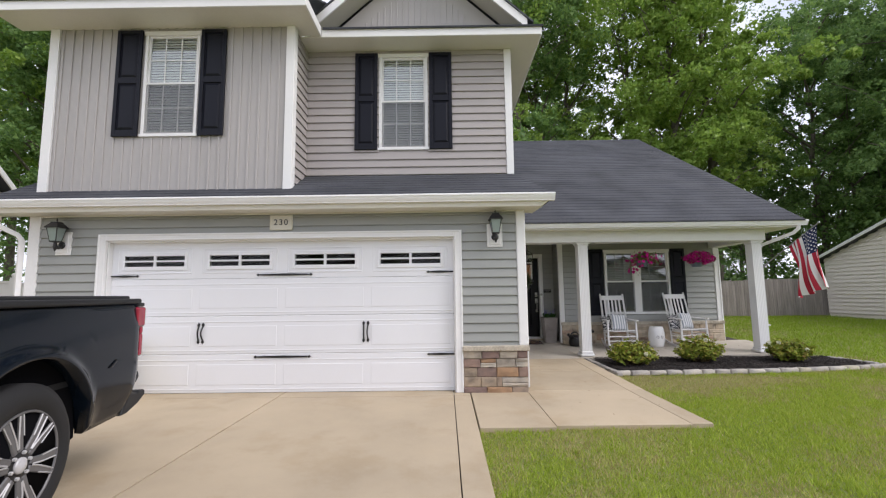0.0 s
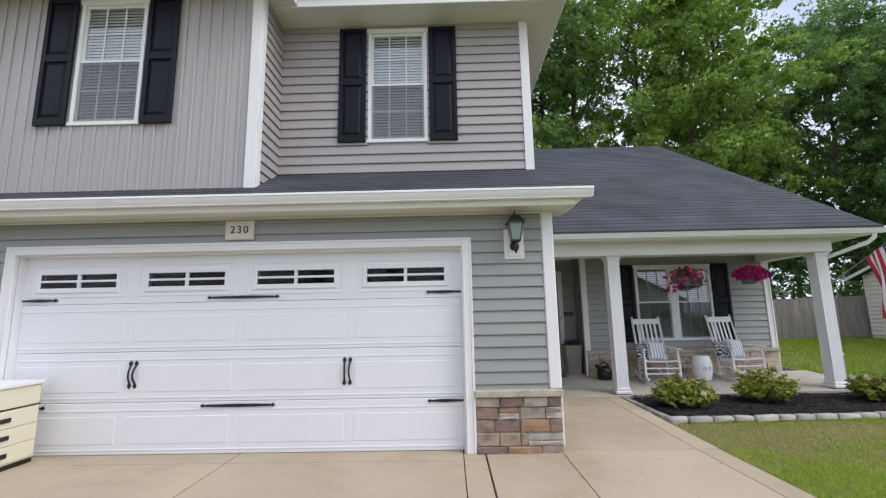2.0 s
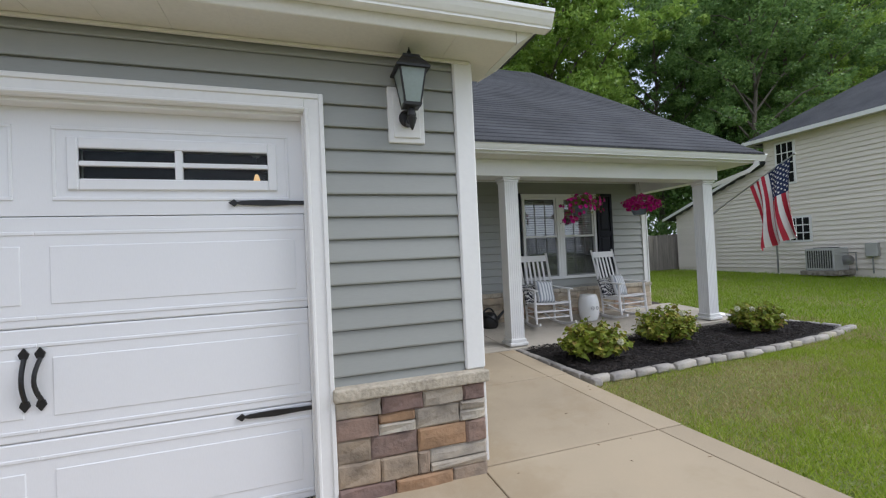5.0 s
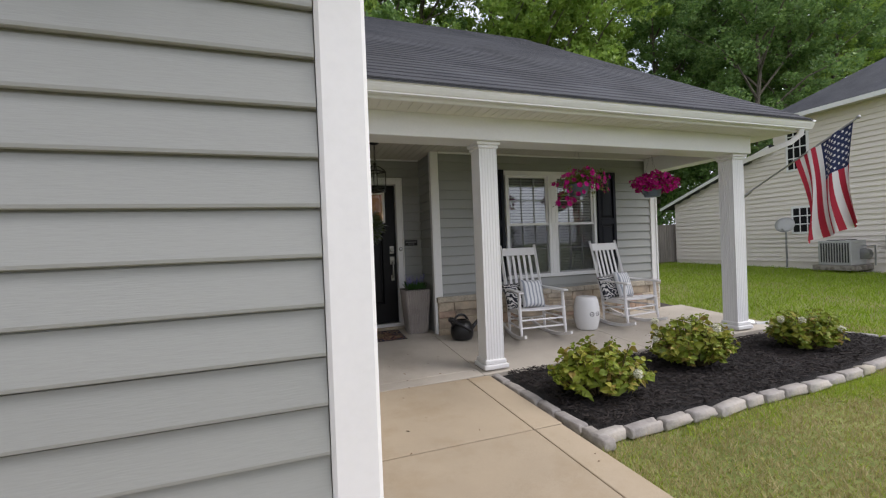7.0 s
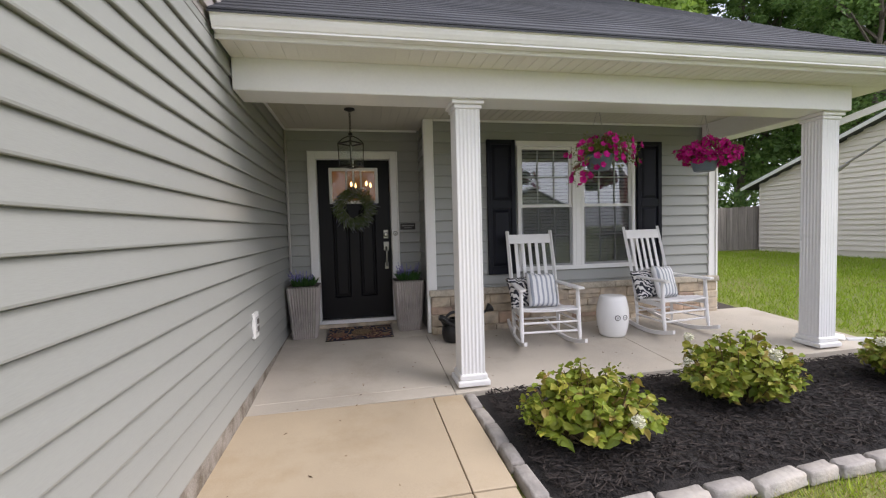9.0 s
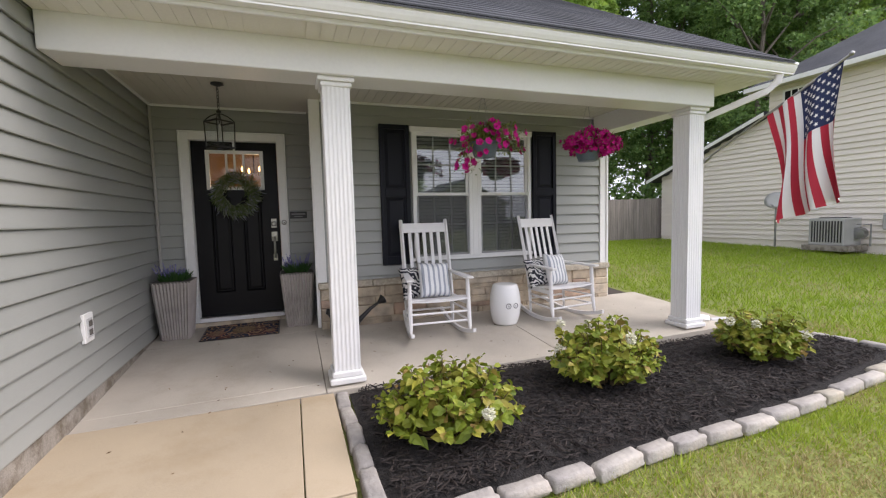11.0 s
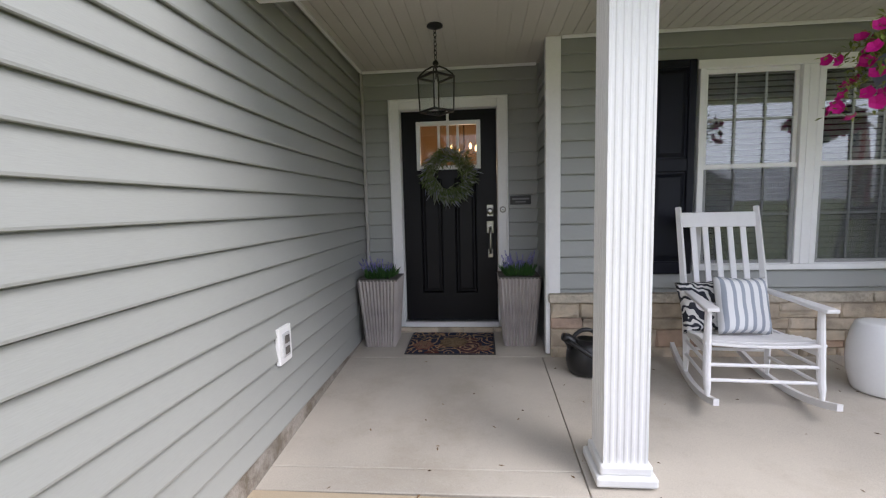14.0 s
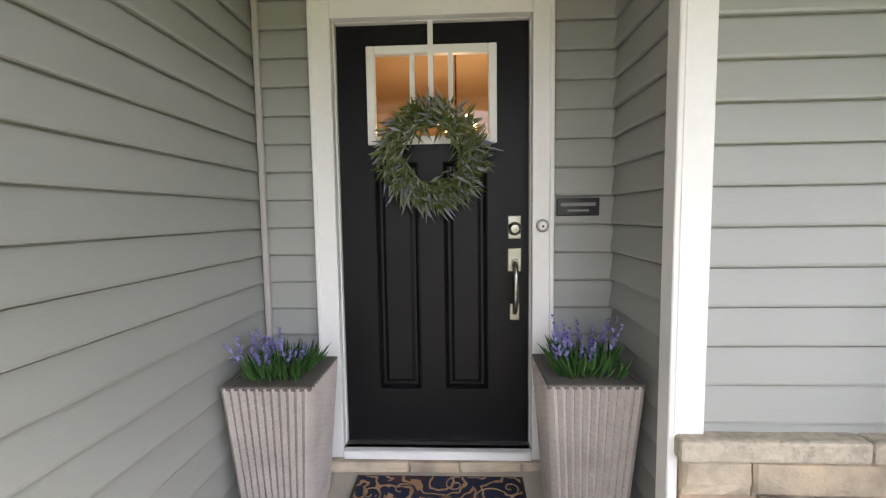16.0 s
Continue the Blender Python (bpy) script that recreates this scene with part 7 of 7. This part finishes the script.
lh = thing("neighbour_house", "tan vinyl-sided neighbour house with gable roof behind a white fence", "house", (-10.95, 0, 0))
M["tansiding"] = surf("tan_vinyl_siding", (0.42, 0.36, 0.30), 0.5, vary=0.05, big=0.6, fine=40, rand=0.02, stretch=(0.2, 0.2, 3))
part("wall", prism([(2.0, 0.0), (10.0, 0.0), (10.0, 4.15), (6.0, 8.15), (2.0, 4.15)], lambda u, y, z: (u, y, z), -9.0, 0.0), "tansiding", lh)
z = 0.5
while z < 8.0:
    back = 10.0 if z < 4.0 else 10.0 - (z - 4.0)
    part("siding_board", prism([(z, 0.0), (z, 0.03), (z + 0.15, 0.004), (z + 0.15, 0.0)], lambda u, a, b: (b, u, a), 12.0 - back, back), "tansiding", lh)
    z += 0.15
part("roof", prism([(1.6, 3.85), (6.0, 8.25), (10.4, 3.85), (10.4, 3.97), (6.0, 8.37), (1.6, 3.97)], lambda u, y, z: (u, y, z), -9.3, 0.26), "shingle", lh, "dark shingle gable roof")
part("rake_board", prism([(1.6, 3.80), (6.0, 8.20), (10.4, 3.80), (10.4, 3.96), (6.0, 8.36), (1.6, 3.96)], lambda u, y, z: (u, y, z), 0.262, 0.30), "white", lh)
wf = thing("vinyl_fence", "white vinyl fence with a ball-capped post", "fence", (-9.75, 9.3, 0.1))
part("panel", bev(bm_boxes((-2.0, 0.0, -0.02, 0.02, 0.1, 1.82), (0.1, 1.6, -0.02, 0.02, 0.1, 1.78)), 0.005), "white", wf)
part("top_rail", bev(bm_boxes((-2.0, -0.06, -0.035, 0.035, 1.821, 1.88), (0.06, 1.6, -0.035, 0.035, 1.781, 1.84)), 0.006), "white", wf)
post_ = part("post", bev(bm_boxes((-0.06, 0.06, -0.06, 0.06, 0, 1.93)), 0.005), "white", wf)
part("ball_cap", smooth(lathe([(0.075, 1.93), (0.075, 1.95), (0.03, 1.96), (0.055, 1.985), (0.06, 2.01), (0.045, 2.045), (0.01, 2.06)], 16)), "white", post_)




def street_house(x, y, w, h):
    """A house across the street, its gable towards the road."""
    o = thing("street_house", "grey-sided gabled house across the street", "house", (x, y, -0.4), 0, "houses across the street")
    part("wall", prism([(-w, 0.0), (w, 0.0), (w, h), (0.0, h + 0.5 * w), (-w, h)], lambda u, a, b: (a, u, b), -9.0, 0.0), "upsiding", o)
    part("roof", prism([(-w - 0.5, h - 0.25), (0.0, h + 0.5 * w), (w + 0.5, h - 0.25), (w + 0.5, h - 0.05), (0.0, h + 0.5 * w + 0.2), (-w - 0.5, h - 0.05)], lambda u, a, b: (a, u, b), -9.4, 0.4), "shingle", o)
    part("door", bev(bm_boxes((-0.5, 0.5, 0.0, 0.06, 0.1, 2.15)), 0.01), "black", o)
    for c in (-0.6, 0.6):
        win_ = part("window", bev(bm_boxes((c * w - 0.6, c * w + 0.6, 0.0, 0.05, 0.9, 2.4)), 0.01), "white", o)
        for a in (-0.52, 0.04):
            part("pane", bm_boxes((c * w + a, c * w + a + 0.48, 0.051, 0.056, 1.0, 2.3)), "black", win_)


street_house(-9.0, -31.0, 5.5, 3.2)
street_house(6.0, -33.0, 6.0, 3.2)
street_house(22.0, -31.0, 5.5, 3.4)


# ---- trees ----
M["bark"] = surf("grey_bark", (0.17, 0.145, 0.115), 0.95, vary=0.4, big=4, fine=30, bump=0.8, depth=0.03, stretch=(3, 3, 0.5))
M["canopy1"] = island("bright_tree_leaves", [(0.15, 0.26, 0.05), (0.30, 0.44, 0.08), (0.21, 0.34, 0.06), (0.40, 0.52, 0.12)], 0.5, 0.3, 0.42)
M["canopy2"] = island("deep_tree_leaves", [(0.11, 0.20, 0.065), (0.17, 0.29, 0.085), (0.26, 0.39, 0.115)], 0.55, 0.3, 0.42)


def tree_mesh(seed, height, spread, leaf_mat, clumps=250, per=104, leaf=0.26, low=0.25):
    """One tree at the origin: tapered trunk, limbs, and a crown of clumps of small leaves."""
    rnd = random.Random(seed)
    wood = []
    trunk = [Vector((0.35 * noise.noise(Vector((seed, k * 0.7, 0))), 0.35 * noise.noise(Vector((seed, k * 0.7, 9))), height * 0.92 * k / 8)) for k in range(9)]
    trunk[0] = Vector((0, 0, -0.3))
    wood.append(tube(trunk, [0.016 * height * (1 - 0.9 * k / 8) / 1.6 + 0.02 for k in range(9)], 8))
    ends = []
    for k in range(26):
        f = low + (0.97 - low) * (k + rnd.random()) / 26
        i = min(7, int(f * 8))
        p = trunk[i].lerp(trunk[i + 1], f * 8 - i) if i < 8 else trunk[8]
        a = k * 2.4 + rnd.uniform(-0.5, 0.5)
        reach = spread * (1.15 - abs(f - 0.5) * 1.0) * rnd.uniform(0.55, 1.1)
        e = p + Vector((math.cos(a) * reach, math.sin(a) * reach, reach * rnd.uniform(0.4, 1.15)))
        m = p.lerp(e, 0.5) + Vector((0, 0, 0.12 * reach))
        wood.append(tube([p, m, e], [0.05 + 0.004 * height * (1 - f), 0.045, 0.015], 5))
        ends.append((p, m, e, reach))
    n = clumps * per
    cen, cr = np.zeros((n, 3)), np.zeros((n, 3))
    g = np.random.RandomState(seed)
    out = []
    for c in range(clumps):
        p, m, e, reach = ends[c % len(ends)]
        f = 0.35 + 0.75 * rnd.random()
        q = (m.lerp(e, (f - 0.5) * 2) if f > 0.5 else p.lerp(m, f * 2)) + Vector([rnd.gauss(0, 0.27 * reach) for _ in range(3)])
        size = rnd.uniform(0.3, 1.0) * spread * 0.22
        d = g.normal(size=(per, 3))
        d /= np.linalg.norm(d, axis=1)[:, None]
        out.append(np.array(q) + d * (g.uniform(0.35, 1, (per, 1)) ** 0.5) * size * np.array([1.0, 1.0, 0.72]))
    cen = np.concatenate(out)
    n = len(cen)
    up = g.normal(size=(n, 3)) + np.array([0, 0, 0.55])
    a = np.cross(up, g.normal(size=(n, 3)))
    a /= np.linalg.norm(a, axis=1)[:, None]
    b = np.cross(a, up)
    b /= np.linalg.norm(b, axis=1)[:, None]
    s = leaf * g.uniform(0.6, 1.3, (n, 1))
    v = np.stack([cen - a * s * 0.42 - b * s * 0.2, cen + b * s * 0.42, cen + a * s * 0.42 - b * s * 0.14], 1).reshape(-1, 3)
    me = bpy.data.meshes.new("crown")
    me.from_pydata(v.tolist(), [], np.arange(3 * n).reshape(-1, 3).tolist())
    me.materials.append(M[leaf_mat])
    t = thing("tree", "tall leafy green broadleaf tree behind the house", "tree", (0, 0, 0), 0, "trees behind the house")
    part("trunk", merge(*wood), "bark", t)
    new("crown", me).parent = t
    return t


kinds = [tree_mesh(41, 22, 3.6, "canopy1"), tree_mesh(42, 25, 4.2, "canopy1", low=0.2), tree_mesh(43, 20, 4.4, "canopy2", low=0.12), tree_mesh(44, 24, 3.8, "canopy2", low=0.2)]
rnd = random.Random(77)
spots = []
for k in range(18):
    x = 1.5 + k * 2.5 + rnd.uniform(-0.8, 0.8)
    low_top = 18.0 < x < 22.6
    spots.append((x, 25.5 + rnd.uniform(-1.5, 2.5) - 0.05 * k, rnd.choice((0, 1, 0, 1, 3)) if x < 19 else rnd.choice((2, 3, 1, 3)), 0.62 if low_top else rnd.uniform(0.95, 1.15)))
for k in range(7):
    spots.append((5.0 + k * 7.0 + rnd.uniform(-1, 1), 33 + rnd.uniform(-2, 3), rnd.choice((1, 2, 3)), rnd.uniform(0.7, 0.9)))
for k in range(7):
    spots.append((25 + k * 4.2, 21.5 - 1.0 * k + rnd.uniform(-1, 2), rnd.choice((2, 3, 1)), rnd.uniform(0.6, 0.78) if k > 1 else 0.85))
for k in range(7):
    spots.append((-12 - k * 3.2 + rnd.uniform(-1, 1), 25 + rnd.uniform(-3, 3), rnd.choice((0, 2, 3)), rnd.uniform(0.98, 1.15)))
for k in range(5):
    spots.append((-20 + k * 11 + rnd.uniform(-1.5, 1.5), -54 + rnd.uniform(-3, 3), rnd.choice((0, 2, 3)), rnd.uniform(0.4, 0.5)))
first = set()
for x, y, k, s in spots:
    m = pose(x, y, 0.3, 0, 0, rnd.uniform(0, 360))
    if k not in first:
        kinds[k].matrix_world = m
        kinds[k].scale = (s, s, s)
        first.add(k)
    else:
        o = copy_thing(kinds[k], m)
        o.scale = (s, s, s)


# low growth along the wood's edge
def undergrowth(x0, x1, y0, y1, n, seed, h):
    g = np.random.RandomState(seed)
    c = np.stack([g.uniform(x0, x1, n), g.uniform(y0, y1, n), 0.3 + h * g.uniform(0, 1, n) ** 1.3], 1)
    c[:, 2] *= 0.7 + 0.5 * np.sin(c[:, 0] * 1.3) * np.sin(c[:, 0] * 0.41 + 1)
    a = g.normal(size=(n, 3))
    a /= np.linalg.norm(a, axis=1)[:, None]
    b = np.cross(a, g.normal(size=(n, 3)))
    b /= np.linalg.norm(b, axis=1)[:, None]
    s = 0.3 * g.uniform(0.6, 1.4, (n, 1))
    v = np.stack([c - a * s * 0.5, c + b * s * 0.3, c + a * s * 0.5, c - b * s * 0.3], 1).reshape(-1, 3)
    me = bpy.data.meshes.new("undergrowth")
    me.from_pydata(v.tolist(), [], np.arange(4 * n).reshape(-1, 4).tolist())
    me.materials.append(M["canopy2"])
    return tagged(new("undergrowth", me), "dark green undergrowth at the wood's edge", "shrubs", "", "stuff")


undergrowth(6, 46, 23, 27, 16000, 3, 4.5)
undergrowth(-30, -7, 23, 27, 5000, 4, 4.0)

# ---- grass ----
M["grass"] = island("lawn_grass", [(0.22, 0.31, 0.028), (0.37, 0.475, 0.05), (0.29, 0.40, 0.04), (0.47, 0.50, 0.09)], 0.65, 0.25, 0.3)
M["lush"] = island("lush_grass", [(0.18, 0.28, 0.02), (0.30, 0.43, 0.035), (0.24, 0.35, 0.025), (0.37, 0.47, 0.06)], 0.65, 0.25, 0.3)
M["straw"] = island("straw_grass", [(0.44, 0.37, 0.18), (0.52, 0.44, 0.24), (0.36, 0.31, 0.13), (0.38, 0.38, 0.11)], 0.75, 0.2, 0.25)


def dryness(x, y):
    """How parched the lawn is: broad drifts with two worn spots near the bed."""
    v = noise.noise(Vector((x * 0.55, y * 0.55, 1.7))) + 0.55 * noise.noise(Vector((x * 1.9, y * 1.9, 5.0)))
    v += 0.55 * math.exp(-((x - 4.7) / 1.1) ** 2 - ((y - 3.9) / 0.8) ** 2) + 0.4 * math.exp(-((x - 7.0) / 1.4) ** 2 - ((y - 5.4) / 0.7) ** 2)
    v += 0.8 * math.exp(-((x - 5.2) / 0.75) ** 2 - ((y - 6.85) / 0.28) ** 2) + 0.7 * math.exp(-((x - 4.5) / 0.6) ** 2 - ((y - 6.7) / 0.3) ** 2)
    return v


def grass(n, seed, x0, x1, y0, y1, size, thin, arid, green="grass"):
    g = np.random.RandomState(seed)
    x, y = g.uniform(x0, x1, n), g.uniform(y0, y1, n)
    front = 7.28 + (x - 3.0) * 0.025 + 0.035 * np.maximum(0.0, x - 5.0) ** 2 - 0.06
    keep = ~((x < 0.40) & (y < 6.1)) & ~((x < 2.945) & (y > 4.42)) & ~((x < 1.3) & (y > 4.37)) & ~((x > 2.9) & (x < 8.15) & (y > front)) & ~((y > 8.7) & (x < 7.66))
    dry = np.array([dryness(a, b) for a, b in zip(x, y)])
    rim = np.minimum(np.minimum(x1 - x, y - y0) / (x1 - x0) * 3.0, 1.0)
    keep &= g.uniform(0, 1, n) < np.clip(rim + 0.05, 0, 1)
    keep &= g.uniform(0, 1, n) > thin * np.clip(dry * 1.2, 0, 1)
    x, y, dry = x[keep], y[keep], dry[keep]
    n = len(x)
    clump = np.array([noise.noise(Vector((a * 7, b * 7, 2.0))) for a, b in zip(x, y)])
    z = np.array([terrain(a, b) for a, b in zip(x, y)]) - 0.03
    h = size * g.uniform(0.5, 1.25, n) * (1 + 0.7 * np.clip(clump, -0.5, 0.8)) * (1 - 0.3 * np.clip(dry, 0, 1))
    t = g.uniform(0, 2 * np.pi, n)
    w = 0.0045 * size / 0.05
    lean = (g.normal(0, 0.5, (n, 2)) + 0.5 * clump[:, None]) * h[:, None]
    v = np.zeros((n, 3, 3))
    v[:, 0] = np.stack([x - w * np.cos(t), y - w * np.sin(t), z], 1)
    v[:, 1] = np.stack([x + w * np.cos(t), y + w * np.sin(t), z], 1)
    v[:, 2] = np.stack([x + lean[:, 0], y + lean[:, 1], z + h], 1)
    parched = g.uniform(0, 1, n) < np.clip(arid + dry * (0.4 + 3 * arid), 0.03, 0.9)
    for name, pick, mat, label in (("lawn_grass", ~parched, green, "short green lawn grass"), ("straw_grass", parched, "straw", "dry straw-coloured grass in the lawn")):
        q = v[pick].reshape(-1, 3)
        me = bpy.data.meshes.new(name)
        me.from_pydata(q.tolist(), [], np.arange(len(q)).reshape(-1, 3).tolist())
        me.materials.append(M[mat])
        tagged(new(name, me), label, "grass", "", "stuff")


grass(480000, 1, 0.40, 9.5, -0.5, 8.9, 0.042, 0.2, 0.27)
grass(150000, 2, 7.0, 20.0, 1.0, 20.0, 0.08, 0.2, 0.02, "lush")

# scattered bits of leaf and bark on the porch and walk
M["litter"] = island("dry_leaf_bits", [(0.10, 0.06, 0.03), (0.20, 0.12, 0.06), (0.05, 0.035, 0.025)], 0.9, 0.1)
rnd = random.Random(19)
verts, faces = [], []
for _ in range(95):
    x, y = rnd.uniform(2.0, 7.2), rnd.uniform(8.9, 10.3)
    if rnd.random() < 0.3:
        x, y = rnd.uniform(1.3, 2.9), rnd.uniform(4.6, 11.0)
    z = (pz(y, x) if y > 8.87 else gz(y)) + 0.003
    a, ln = rnd.uniform(0, 6.28), rnd.uniform(0.005, 0.019)
    d, s = Vector((math.cos(a), math.sin(a), 0.1)) * ln, Vector((-math.sin(a), math.cos(a), 0.2)) * ln * rnd.uniform(0.2, 0.5)
    k, c = len(verts), Vector((x, y, z))
    verts += [c - d, c - s * 0.8, c + d, c + s, c + Vector((0, 0, 0.004))]
    faces += [(k, k + 1, k + 4), (k + 1, k + 2, k + 4), (k + 2, k + 3, k + 4), (k + 3, k, k + 4)]
me = bpy.data.meshes.new("leaf_litter")
me.from_pydata(verts, [], faces)
me.materials.append(M["litter"])
tagged(new("leaf_litter", me), "scattered dry leaf bits on the porch floor", "leaf litter", "", "stuff")
